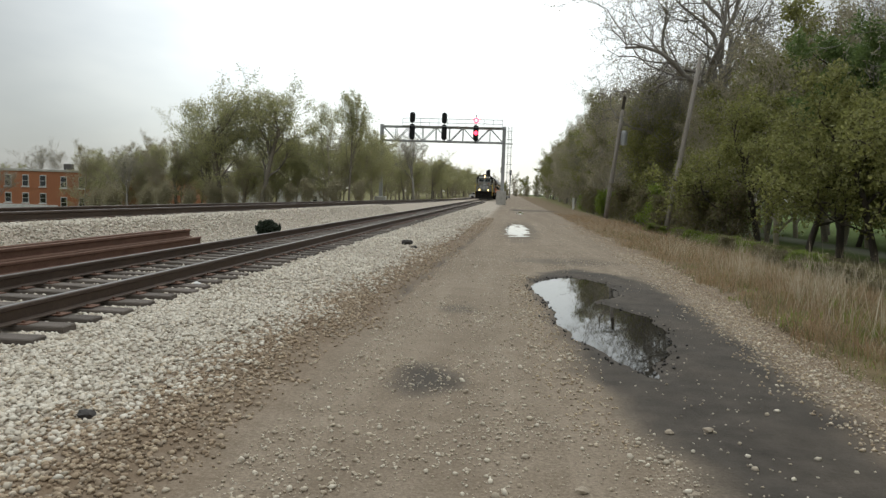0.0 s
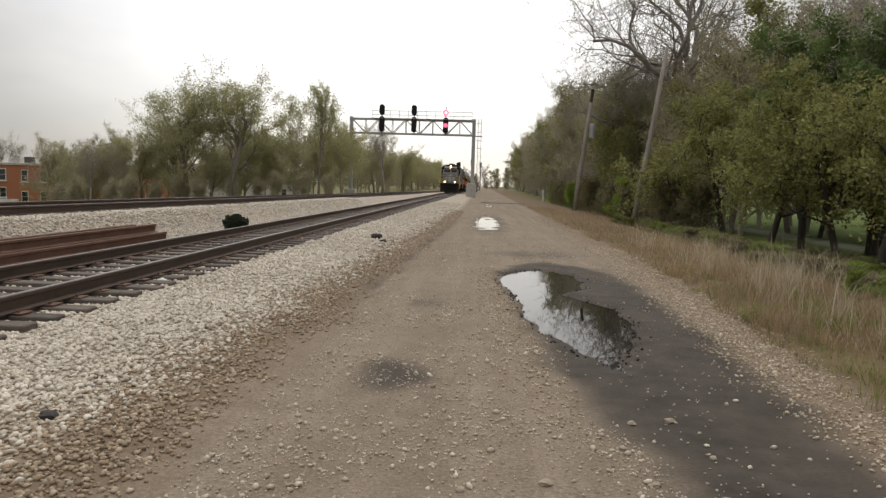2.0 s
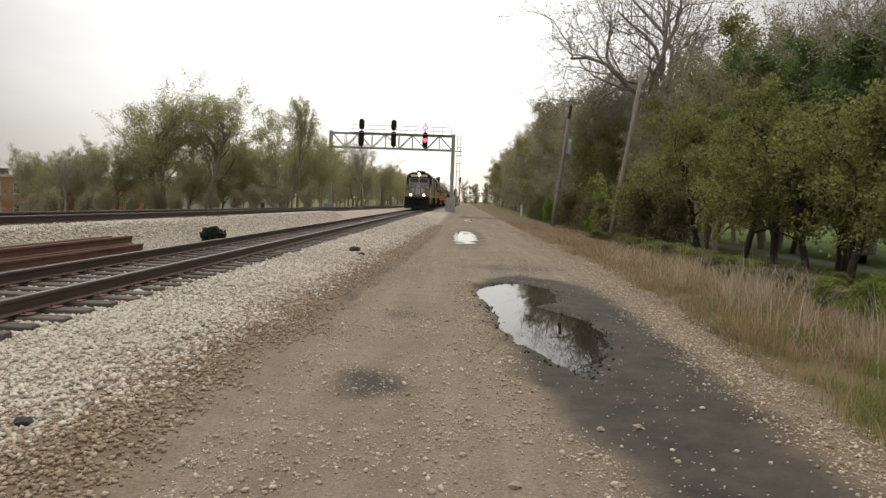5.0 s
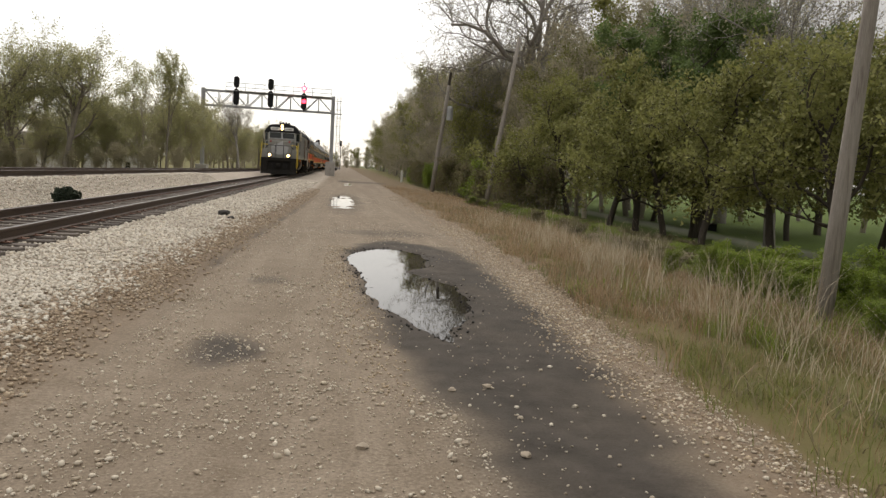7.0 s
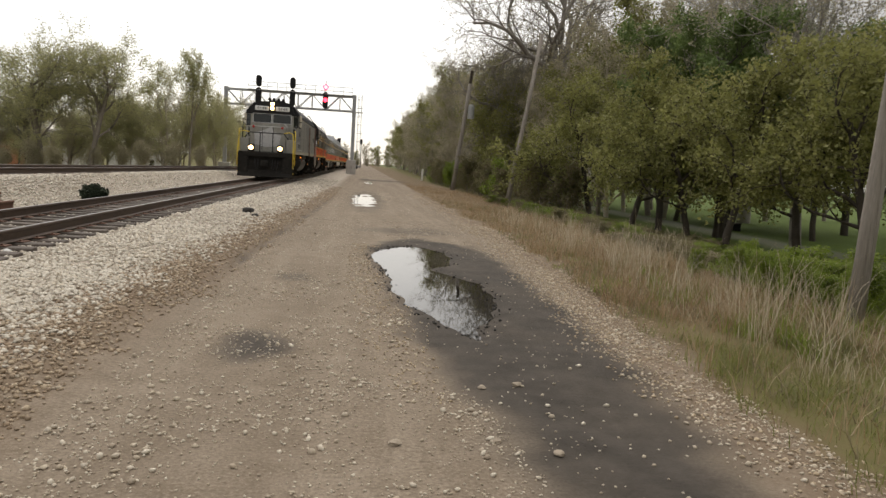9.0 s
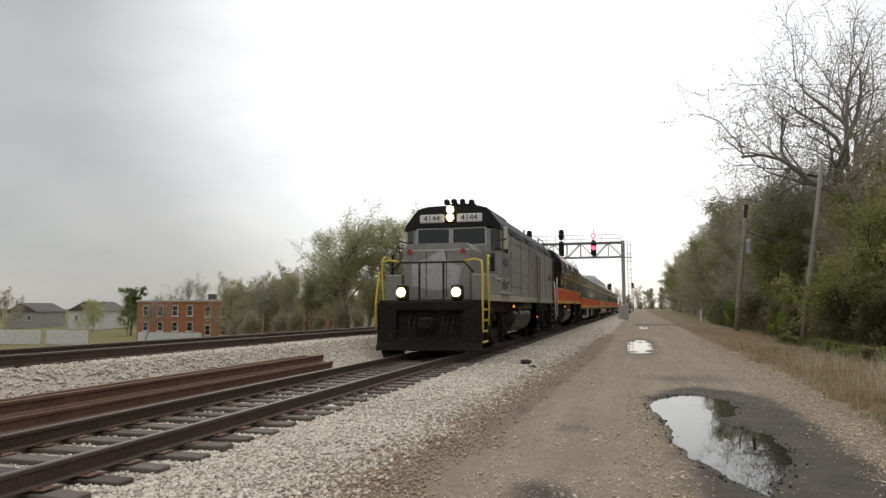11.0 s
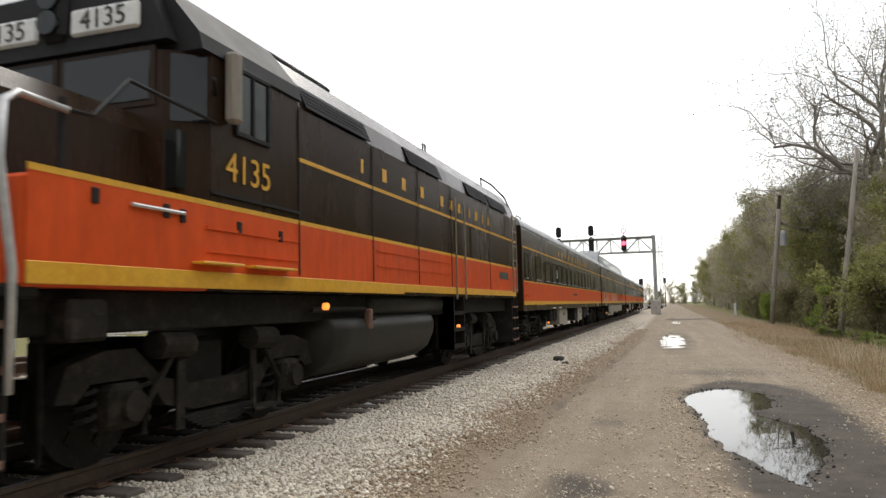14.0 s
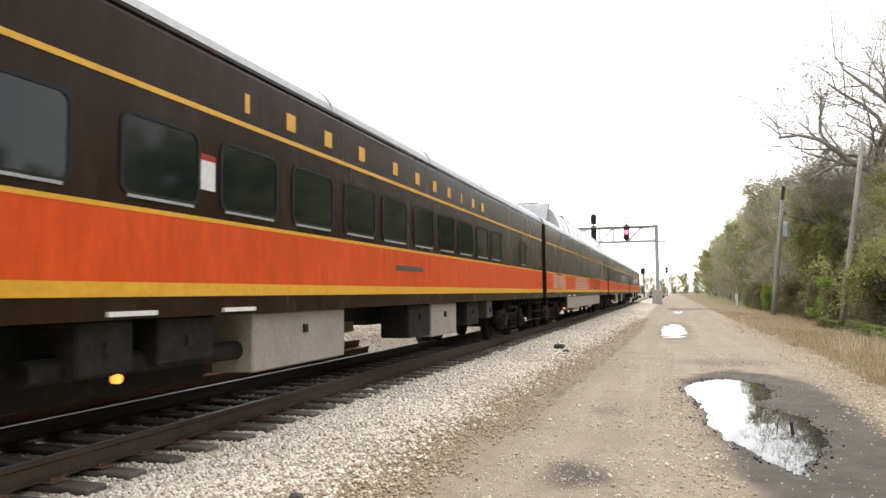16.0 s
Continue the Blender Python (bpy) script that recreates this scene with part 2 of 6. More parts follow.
M_UNDER = surface("grimy_underframe", (0.012, 0.011, 0.0095), (0.024, 0.022, 0.019), 0.85, 0.05, 16, 2, 0.4, 0.008, dirt=(0.04, 0.034, 0.028))
M_TRUCK = surface("dusty_truck_frame", (0.016, 0.014, 0.011), (0.03, 0.026, 0.021), 0.85, 0.05, 16, 2, 0.4, 0.008, dirt=(0.065, 0.053, 0.04))
M_TANK = surface("grimy_grey_tank", (0.05, 0.047, 0.041), (0.08, 0.076, 0.068), 0.5, 0.1, 10, 1, 0.12, 0.004, dirt=(0.03, 0.027, 0.024))
M_GRILLE = surface("dark_grille", (0.006, 0.007, 0.009), (0.012, 0.013, 0.016), 0.5, 0.0, 60, 2, 0.3, 0.004)
M_TANK_DARK = surface("oily_black_tank", (0.021, 0.021, 0.0175), (0.036, 0.035, 0.029), 0.42, 0.0, 10, 1, 0.12, 0.004, dirt=(0.03, 0.026, 0.022))
M_HANDRAIL = surface("dull_tan_handrail", (0.2, 0.165, 0.12), (0.29, 0.24, 0.18), 0.5, 0.2, 20, 3, 0.1, 0.002)
M_ROOFGREY = surface("pale_roof_paint", (0.28, 0.29, 0.3), (0.38, 0.39, 0.4), 0.4, 0.1, 8, 0.7, 0.08, 0.004)
M_STEEL = surface("stainless_trim", (0.55, 0.55, 0.55), (0.64, 0.64, 0.63), 0.35, 0.6, 14, 1, 0.05, 0.002)
M_BOX = surface("pale_equipment_box", (0.27, 0.245, 0.2), (0.35, 0.32, 0.27), 0.65, 0, 14, 1.3, 0.15, 0.004, dirt=(0.24, 0.21, 0.17))
M_CREAM = surface("cream_panel", (0.6, 0.55, 0.44), (0.68, 0.63, 0.52), 0.6, 0, 14, 2, 0.05, 0.003)
M_BOARD = surface("number_board_white", (0.72, 0.72, 0.7), (0.78, 0.78, 0.76), 0.5, 0, 20, 2, 0.03, 0.002)
M_REDGLASS = surface("red_lens", (0.3, 0.015, 0.012), (0.38, 0.03, 0.02), 0.25, 0, 20, 3, 0.05, 0.002)
for _m, _s in ((M_BROWN, 0.14), (M_TANK_DARK, 0.12), (M_GRILLE, 0.08), (M_UNDER, 0.2), (M_ORANGE, 0.18), (M_BLACK, 0.22), (M_TRUCK, 0.15)):
    _m.node_tree.nodes["Principled BSDF"].inputs["Specular IOR Level"].default_value = _s
M_GLASS, _t, _p = nodes_of("dark_window_glass")
_p.inputs["Base Color"].default_value = (0.012, 0.016, 0.016, 1)
_p.inputs["Roughness"].default_value = 0.05
_p.inputs["Specular IOR Level"].default_value = 0.6
M_DOMEGLASS, _t, _p = nodes_of("tinted_dome_glass")
_p.inputs["Base Color"].default_value = (0.12, 0.14, 0.15, 1)
_p.inputs["Roughness"].default_value = 0.04
_p.inputs["Specular IOR Level"].default_value = 0.9
M_LAMP = glow("lit_lamp", (1.0, 0.66, 0.3), 6)
M_LAMP_AMBER = glow("amber_lamp", (1.0, 0.3, 0.05), 0.9)
M_SIG_RED = glow("red_signal", (1.0, 0.03, 0.06), 7)
M_LETTER = surface("faded_dark_lettering", (0.05, 0.05, 0.045), (0.08, 0.08, 0.07), 0.7, 0, 20, 3, 0.02, 0.001)

# puddle water: clear, glossy film over dark mud
M_WATER, _t, _p = nodes_of("puddle_water")
_p.inputs["Base Color"].default_value = (0.02, 0.018, 0.015, 1)
_p.inputs["Roughness"].default_value = 0.02
_p.inputs["IOR"].default_value = 1.33
_p.inputs["Specular IOR Level"].default_value = 0.5
_n = tex(_t, "ShaderNodeTexNoise", 3.0, 2, 0.5)
bump(_t, _p, _n.outputs["Fac"], 0.04, 0.01)


def ground_material():
    m, t, p = nodes_of("ground_earth_and_stone")

    def att(name):
        a = t.nodes.new("ShaderNodeAttribute")
        a.attribute_name = name
        return a.outputs["Fac"]

    big = tex(t, "ShaderNodeTexNoise", 0.55, 6, 0.62)
    mid = tex(t, "ShaderNodeTexNoise", 3.5, 5, 0.65)
    fine = tex(t, "ShaderNodeTexNoise", 38, 3, 0.75)
    vor = tex(t, "ShaderNodeTexVoronoi", 21)
    vor2 = tex(t, "ShaderNodeTexVoronoi", 34)
    # packed dirt of the road
    dirt = mixc(t, ramp(t, big.outputs["Fac"], 0.3, 0.7), (0.225, 0.18, 0.133), (0.3, 0.245, 0.187))
    dirt = mixc(t, ramp(t, mid.outputs["Fac"], 0.4, 0.75), dirt, (0.19, 0.148, 0.105))
    dirt = mixc(t, mixc(t, 1.0, ramp(t, fine.outputs["Fac"], 0.5, 0.7), 0.6, "MULTIPLY"), dirt, (0.42, 0.36, 0.28))
    dirt = mixc(t, mixc(t, 1.0, ramp(t, fine.outputs["Fac"], 0.47, 0.3), 0.6, "MULTIPLY"), dirt, (0.1, 0.078, 0.058))
    grit = mixc(t, ramp(t, vor2.outputs["Distance"], 0.28, 0.16), dirt, mixc(t, 0.5, vor2.outputs["Color"], (0.42, 0.37, 0.3)))
    dirt = mixc(t, ramp(t, mid.outputs["Fac"], 0.45, 0.6), dirt, mixc(t, 0.35, dirt, grit))
    # wheel tracks worn along the road
    track = tex(t, "ShaderNodeTexNoise", 1.0, 5, 0.6, (2.2, 0.1, 1.0))
    dirt = mixc(t, mixc(t, 1.0, ramp(t, track.outputs["Fac"], 0.42, 0.66), 0.35, "MULTIPLY"), dirt, (0.16, 0.124, 0.088))
    dirt = mixc(t, mixc(t, 1.0, ramp(t, track.outputs["Fac"], 0.46, 0.3), 0.28, "MULTIPLY"), dirt, (0.36, 0.3, 0.23))
    # crushed stone
    stone = mixc(t, 0.28, mixc(t, ramp(t, big.outputs["Fac"], 0.35, 0.7), (0.7, 0.62, 0.51), (0.8, 0.72, 0.6)), vor.outputs["Color"], "SOFT_LIGHT")
    # shade in the gaps between stones is put into the colour
    stone = mixc(t, ramp(t, vor.outputs["Distance"], 0.5, 0.9), stone, (0.42, 0.365, 0.3))
    # turf and litter
    turf = mixc(t, ramp(t, mid.outputs["Fac"], 0.35, 0.7), (0.12, 0.125, 0.04), (0.19, 0.155, 0.07))
    lawn = mixc(t, ramp(t, mid.outputs["Fac"], 0.3, 0.7), (0.075, 0.115, 0.024), (0.1, 0.14, 0.032))
    straw = mixc(t, ramp(t, mid.outputs["Fac"], 0.3, 0.7), (0.2, 0.14, 0.082), (0.13, 0.098, 0.055))
    col = mixc(t, att("ballast"), dirt, stone)
    col = mixc(t, mixc(t, 1.0, att("soil"), ramp(t, mid.outputs["Fac"], 0.2, 0.55), "MULTIPLY"), col, (0.19, 0.138, 0.092))
    col = mixc(t, att("straw"), col, straw)
    col = mixc(t, att("turf"), col, turf)
    col = mixc(t, att("lawn"), col, lawn)
    col = mixc(t, att("path"), col, (0.36, 0.34, 0.31))
    # the wet mask also carries the painted shade line of the rut
    wet = att("wet")
    col = mixc(t, wet, col, mixc(t, ramp(t, mid.outputs["Fac"], 0.3, 0.75), (0.024, 0.021, 0.018), (0.085, 0.074, 0.063)))
    t.links.new(col, p.inputs["Base Color"])
    rr = t.nodes.new("ShaderNodeMapRange")
    rr.inputs[3].default_value, rr.inputs[4].default_value = 0.95, 0.85
    p.inputs["Specular IOR Level"].default_value = 0.2
    t.links.new(wet, rr.inputs[0])
    t.links.new(rr.outputs[0], p.inputs["Roughness"])
    h = mixc(t, att("ballast"), fine.outputs["Fac"], vor.outputs["Distance"])
    bump(t, p, h, 0.6, 0.02)
    return m


M_GROUND = ground_material()


# ---- mesh helpers ----
class Shape:
    """Collects plain vertices and faces."""

    def __init__(self):
        self.v, self.f = [], []

    def add(self, verts, faces):
        n = len(self.v)
        self.v.extend(tuple(p) for p in verts)
        self.f.extend(tuple(i + n for i in f) for f in faces)
        return self

    def box(self, x0, x1, y0, y1, z0, z1, c=0.0):
        if c <= 0:
            vs = [(x, y, z) for z in (z0, z1) for y in (y0, y1) for x in (x0, x1)]
            return self.add(vs, [(0, 2, 3, 1), (4, 5, 7, 6), (0, 1, 5, 4), (1, 3, 7, 5), (3, 2, 6, 7), (2, 0, 4, 6)])
        c = min(c, (x1 - x0) / 2.2, (y1 - y0) / 2.2, (z1 - z0) / 2.2)
        vs = []
        lo, hi = (x0, y0, z0), (x1, y1, z1)
        for k in range(8):
            s = [(k >> a) & 1 for a in range(3)]
            for a in range(3):
                vs.append(tuple((hi[b] - (c if b != a else 0)) if s[b] else (lo[b] + (c if b != a else 0)) for b in range(3)))
        fs = []
        for a in range(3):
            b, d = (a + 1) % 3, (a + 2) % 3
            for s in (0, 1):
                ks = [(s << a) | (i << b) | (j << d) for i, j in ((0, 0), (1, 0), (1, 1), (0, 1))]
                q = [k * 3 + a for k in ks]
                fs.append(tuple(q if s else q[::-1]))
            for i in (0, 1):
                for j in (0, 1):
                    k0 = (i << b) | (j << d)
                    k1 = k0 | (1 << a)
                    q = (k0 * 3 + b, k1 * 3 + b, k1 * 3 + d, k0 * 3 + d)
                    fs.append(q if i != j else q[::-1])
        for k in range(8):
            q = (k * 3, k * 3 + 1, k * 3 + 2)
            fs.append(q if bin(k).count("1") % 2 else q[::-1])
        return self.add(vs, fs)

    def prism(self, prof, a0, a1, axis="y", cap=True):
        """A closed outline (two coordinates) drawn out along an axis."""
        n = len(prof)

        def at(p, a):
            return {"y": (p[0], a, p[1]), "x": (a, p[0], p[1]), "z": (p[0], p[1], a)}[axis]

        vs = [at(p, a0) for p in prof] + [at(p, a1) for p in prof]
        fs = [(i, (i + 1) % n, n + (i + 1) % n, n + i) for i in range(n)]
        if cap:
            fs += [tuple(range(n))[::-1], tuple(range(n, 2 * n))]
        return self.add(vs, fs)

    def tube(self, pts, r, n=8, cap=True):
        """A round bar through the points; r may be one radius or one for each point."""
        pts = [Vector(p) for p in pts]
        rs = r if isinstance(r, (list, tuple)) else [r] * len(pts)
        vs, fs = [], []
        for i, p in enumerate(pts):
            d = (pts[min(i + 1, len(pts) - 1)] - pts[max(i - 1, 0)]).normalized()
            u = d.orthogonal().normalized() if abs(d.z) < 0.9 else Vector((1, 0, 0)).cross(d).normalized()
            if abs(d.z) < 0.9:
                u = Vector((0, 0, 1)).cross(d).normalized()
            w = d.cross(u)
            for k in range(n):
                a = 2 * math.pi * k / n
                vs.append(p + (u * math.cos(a) + w * math.sin(a)) * rs[i])
        for i in range(len(pts) - 1):
            for k in range(n):
                fs.append((i * n + k, i * n + (k + 1) % n, (i + 1) * n + (k + 1) % n, (i + 1) * n + k))
        if cap:
            fs += [tuple(range(n))[::-1], tuple(range((len(pts) - 1) * n, len(pts) * n))]
        return self.add(vs, fs)

    def disc(self, c, r, w, axis="x", n=20):
        a = {"x": Vector((w, 0, 0)), "y": Vector((0, w, 0)), "z": Vector((0, 0, w))}[axis]
        c = Vector(c)
        return self.tube([c - a / 2, c + a / 2], r, n)

    def mesh(self, name, smooth=False):
        me = bpy.data.meshes.new(name)
        me.from_pydata(self.v, [], self.f)
        bm = bmesh.new()
        bm.from_mesh(me)
        bmesh.ops.recalc_face_normals(bm, faces=bm.faces)
        bm.to_mesh(me)
        bm.free()
        if smooth:
            me.polygons.foreach_set("use_smooth", [True] * len(me.polygons))
        return me


def part(name, shape, material, parent=None, label="", smooth=False, m=None):
    me = shape if isinstance(shape, bpy.types.Mesh) else shape.mesh(name, smooth)
    if not me.materials:
        me.materials.append(material)
    ob = new(name, me)
    if parent:
        ob.parent = parent
    if m is not None:
        ob.matrix_basis = m
    if label:
        tagged(ob, label)
    return ob


def thing(name, label, category, m=None, group="", kind=""):
    ob = new(name)
    ob.empty_display_size = 0.2
    if m is not None:
        ob.matrix_basis = m
    return tagged(ob, label, category, group, kind)


def raw_mesh(name, verts, faces, material, smooth=False):
    """A large mesh from number arrays; all faces have the same count of corners."""
    me = bpy.data.meshes.new(name)
    k = faces.shape[1]
    me.vertices.add(len(verts))
    me.vertices.foreach_set("co", np.asarray(verts, np.float32).ravel())
    me.loops.add(faces.size)
    me.loops.foreach_set("vertex_index", faces.astype(np.int32).ravel())
    me.polygons.add(len(faces))
    me.polygons.foreach_set("loop_start", np.arange(0, faces.size, k, dtype=np.int32))
    me.update(calc_edges=True)
    if smooth:
        me.polygons.foreach_set("use_smooth", np.ones(len(faces), bool))
    me.materials.append(material)
    return me


# ---- ground ----
TRACK_X, RAIL_Z = -5.55, 0.36
TRACK2_X = -9.75


def track2_z(y):
    """The second track's rail height falls gently with distance."""
    return np.clip(0.97 - (np.asarray(y, float) - 10) * 0.0052, 0.36, 1.02)


WATER_Y = [6.5, 6.75, 7.3, 8.0, 9.0, 9.9, 10.5, 11.0, 11.6, 12.7, 13.3, 13.9, 14.1]
WATER_L = [1.2, 1.02, 0.86, 0.66, 0.5, 0.46, 0.4, 0.36, 0.32, 0.22, 0.4, 0.75, 1.05]
WATER_R = [1.22, 1.3, 1.5, 1.75, 1.8, 1.7, 1.42, 1.24, 1.55, 1.7, 1.68, 1.3, 1.07]
WET_Y = [1.6, 2.6, 3.4, 4.1, 4.9, 5.5, 6.9, 8.4, 9.3, 11.0, 13.0, 14.5, 15.5]
WET_L = [1.3, 1.12, 1.02, 0.94, 0.82, 0.68, 0.54, 0.45, 0.4, 0.3, 0.14, 0.45, 1.2]
WET_R = [2.15, 2.2, 2.26, 2.34, 2.42, 2.46, 2.52, 2.58, 2.58, 2.6, 2.55, 2.25, 1.4]


def rut_x(y):
    """The worn step at the foot of the stone, where the road begins."""
    return -1.82 + 0.024 * (np.minimum(y, 40) - 6.5)


def verge_x(y):
    """Where the gravel gives way to grass."""
    return np.interp(y, [2, 5, 8, 12, 17, 35, 80], [2.75, 2.8, 3.1, 3.42, 3.6, 3.35, 3.4])


def inside(x, y, ys, ls, rs):
    s = np.minimum(x - np.interp(y, ys, ls), np.interp(y, ys, rs) - x)
    return np.minimum(s, np.minimum(y - ys[0], ys[-1] - y) * 0.6)


def wob(x, y, s, k=0):
    """A cheap smooth noise in about -1 to 1."""
    return (np.sin(x * 1.7 * s + 1.3 * np.sin(y * 1.1 * s + k) + k * 2.1) + np.sin(y * 1.9 * s + 1.7 * np.sin(x * 1.3 * s - k) + k)
            + 0.6 * np.sin((x + y) * 3.1 * s + k * 1.7 + 1.2 * np.sin((x - y) * 2.3 * s))) / 2.6


def ground_z(x, y):
    x, y = np.broadcast_arrays(np.asarray(x, float), np.asarray(y, float))
    t2 = track2_z(y) - 0.2
    prof = [(-400, -3.5), (-70, -3.4), (-45, -2.6), (-22, -0.6), (-14, 0.1)]
    left = np.interp(x, [p[0] for p in prof], [p[1] for p in prof])
    z = np.interp(x, [-4.05, -3.4, -2.3, -1.45, 2.9, 4.2, 6.3, 8.5, 12, 60, 400],
                  [0.115, 0.125, 0.07, 0.0, 0.0, -0.03, -0.2, -0.45, -1.0, -1.1, -1.2])
    z = np.where(x < -4.05, 0.115, z)
    k = np.clip((-7.0 - x) / 1.3, 0, 1)
    z = np.where(x < -7.0, 0.115 + (t2 - 0.115) * k * k * (3 - 2 * k), z)
    k = np.clip((-11.3 - x) / 3.0, 0, 1)
    z = np.where(x < -11.3, t2 + (left - t2) * k, z)
    # far off all flattens out
    far = np.clip((y - 130) / 120, 0, 1)
    z = z * (1 - far) + far * 0.1
    # ruts and small unevenness of the road
    road = np.clip((x + 1.6) / 0.3, 0, 1) * np.clip((3.2 - x) / 0.3, 0, 1)
    near = np.clip((60 - y) / 30, 0, 1)
    z = z + road * near * (0.008 * wob(x, y, 1.3) + 0.005 * wob(x, y, 4.2, 3))
    # tyre channels along the foot of the stone, and the low earth bank between them
    k = np.clip((38 - y) / 8, 0, 1)
    line = rut_x(y) + 0.04 * wob(x * 0, y, 1.3, 5)
    z = z - 0.065 * np.exp(-((x - line) / 0.1) ** 2) * k * np.clip(0.35 + 0.12 * (y - 7), 0.25, 1) * (0.8 + 0.4 * wob(x, y, 1.4, 5))
    z = z - 0.04 * np.exp(-((x - line + 0.8) / 0.14) ** 2) * k * (0.7 + 0.5 * wob(x, y, 0.8, 3))
    z = z + 0.03 * np.exp(-((x - line + 0.4) / 0.22) ** 2) * k * (0.8 + 0.4 * wob(x, y, 1.1, 8))
    z = z + np.where((x < -1.5) & (x > -3.9), 0.012 * wob(x, y, 3.3, 1), 0)
    z = z + np.where(x > 3.2, 0.05 * wob(x, y, 0.7, 2), 0) * near
    s = inside(x, y, WATER_Y, WATER_L, WATER_R) + 0.05 * wob(x, y, 4.5, 7)
    z = z - 0.05 * np.clip(s / 0.35 + 0.45, 0, 1)
    z = z - 0.05 * np.clip(1.1 - ((x - 0.2) / 0.58) ** 2 - ((y - 32) / 6.5) ** 2 + 0.75 * wob(x, y, 1.9, 4) + 0.3 * wob(x, y, 5, 2), 0, 1)
    z = z - 0.05 * np.clip(1.2 - ((x - 0.5) / 0.4) ** 2 - ((y - 60) / 4.5) ** 2, 0, 1)
    return z


def build_ground():
    xs = np.concatenate([[-1500, -900, -500, -300, -200, -130, -90, -65, -48, -38, -30, -24, -20, -17, -15, -13.5, -12.6, -11.8, -11.3],
                         np.arange(-10.9, -4.0, 0.3), np.arange(-3.95, 3.6, 0.07), np.arange(3.6, 9, 0.25), np.arange(9, 26, 1.2),
                         [27, 32, 40, 52, 70, 100, 150, 220, 320, 500, 900, 1500]])
    ys = np.concatenate([[-60, -40, -25, -15, -9, -5, -2.5, -1], np.arange(0, 16, 0.1), np.arange(16, 45, 0.4), np.arange(45, 120, 2.0),
                         [125, 132, 140, 150, 165, 185, 210, 250, 300, 400, 600, 1000, 1800, 3000]])
    X, Y = np.meshgrid(xs, ys)
    Z = ground_z(X, Y)
    v = np.stack([X, Y, Z], -1).reshape(-1, 3)
    nx, ny = len(xs), len(ys)
    i = (np.arange(ny - 1)[:, None] * nx + np.arange(nx - 1)[None, :]).ravel()
    f = np.stack([i, i + 1, i + nx + 1, i + nx], -1)
    me = raw_mesh("ground", v, f, M_GROUND, True)
    x, y = v[:, 0], v[:, 1]
    sm = lambda e: np.clip(e, 0, 1)
    edge = 0.25 * wob(x, y, 1.1, 3) + 0.12 * wob(x, y, 3.7, 6)
    w1 = sm((inside(x, y, WET_Y, WET_L, WET_R) + 0.12 * wob(x, y, 2.5, 2) + 0.06 * wob(x, y, 7, 5)) / 0.5 + 0.35)
    w1 = w1 * w1 * (3 - 2 * w1) * (0.92 + 0.08 * wob(x, y, 1.5, 9))
    spot = sm(1.25 - ((x + 0.78) / 0.34) ** 2 - ((y - 5.95) / 0.55) ** 2 + 0.35 * wob(x, y, 3, 1)) * 0.9
    spot2 = sm(1.1 - ((x + 0.78) / 0.3) ** 2 - ((y - 9.6) / 0.5) ** 2 + 0.3 * wob(x, y, 3, 4)) * 0.5
    farw = sm(1.6 - ((x - 0.25) / 0.7) ** 2 - ((y - 32) / 8) ** 2 + 0.4 * wob(x, y, 1.3, 8)) * 0.4
    band = sm(1 - ((y - 70 + 2 * wob(x, y, 0.6)) / 3.5) ** 2) * sm((x + 0.5) * 2) * sm((4.5 - x)) * 0.85
    mid = sm(1 - ((y - 17.2 + 0.5 * wob(x, y, 1)) / 0.9) ** 2 - ((x - 1.1) / 1.6) ** 2) * 0.5
    # shade along the rut's step, painted in as a dark line
    rut_shade = np.exp(-((x - rut_x(y) - 0.04 * wob(x * 0, y, 1.3, 5)) / 0.09) ** 2) * sm((y - 8) / 3) * sm((34 - y) / 8) * sm(0.5 + 0.5 * wob(x, y, 1.4, 2)) * 0.75
    wet = np.maximum.reduce([w1, spot, spot2, farw, band, mid, rut_shade])
    ballast = sm((rut_x(y) - 0.35 - x + edge * 0.7) / 0.6)
    gravel_edge = sm(1 - np.abs(x - verge_x(y) + 0.35 - 0.1 * wob(x, y, 0.8)) / 0.45) * 0.15 * sm((60 - y) / 20)
    ballast = np.maximum(ballast, gravel_edge)
    ballast = np.where(x < -12.5, sm((x + 15) / 2.5), ballast)
    ballast = np.where(y > 120, ballast * 0.6, ballast)
    soil = sm(1.25 - np.abs(x - rut_x(y) + 0.42 + edge * 0.4) / 0.55) * sm((45 - y) / 10)
    soil = np.maximum(soil, sm(1.2 - np.abs(x - verge_x(y) + 0.2 + 0.2 * edge) / 0.5) * sm((50 - y) / 15) * 0.8)
    straw = sm((x - verge_x(y) + 0.05 + edge * 0.6) / 0.3) * sm((12.5 - x) / 3)
    turf = np.maximum(sm((x - verge_x(y) - 0.1 + edge * 0.6) / 0.4) * sm((9 - y) / 4) * 0.8, sm((x - 8) / 2.5))
    turf = np.maximum(turf, sm((-13.5 - x) / 2))
    lawn = sm((x - 15) / 2) * sm((y - 12) / 6)
    path = sm(1.3 - np.abs(x - 19.2 - 0.0 * y) / 0.75)
    for name, vals in (("wet", wet), ("ballast", ballast), ("soil", soil), ("straw", straw), ("turf", turf), ("lawn", lawn), ("path", path)):
        a = me.attributes.new(name, "FLOAT", "POINT")
        a.data.foreach_set("value", vals.astype(np.float32))
    ob = new("ground", me)
    tagged(ob, "dirt service road between pale ballast and dry grass verge", "ground", kind="structure")


build_ground()

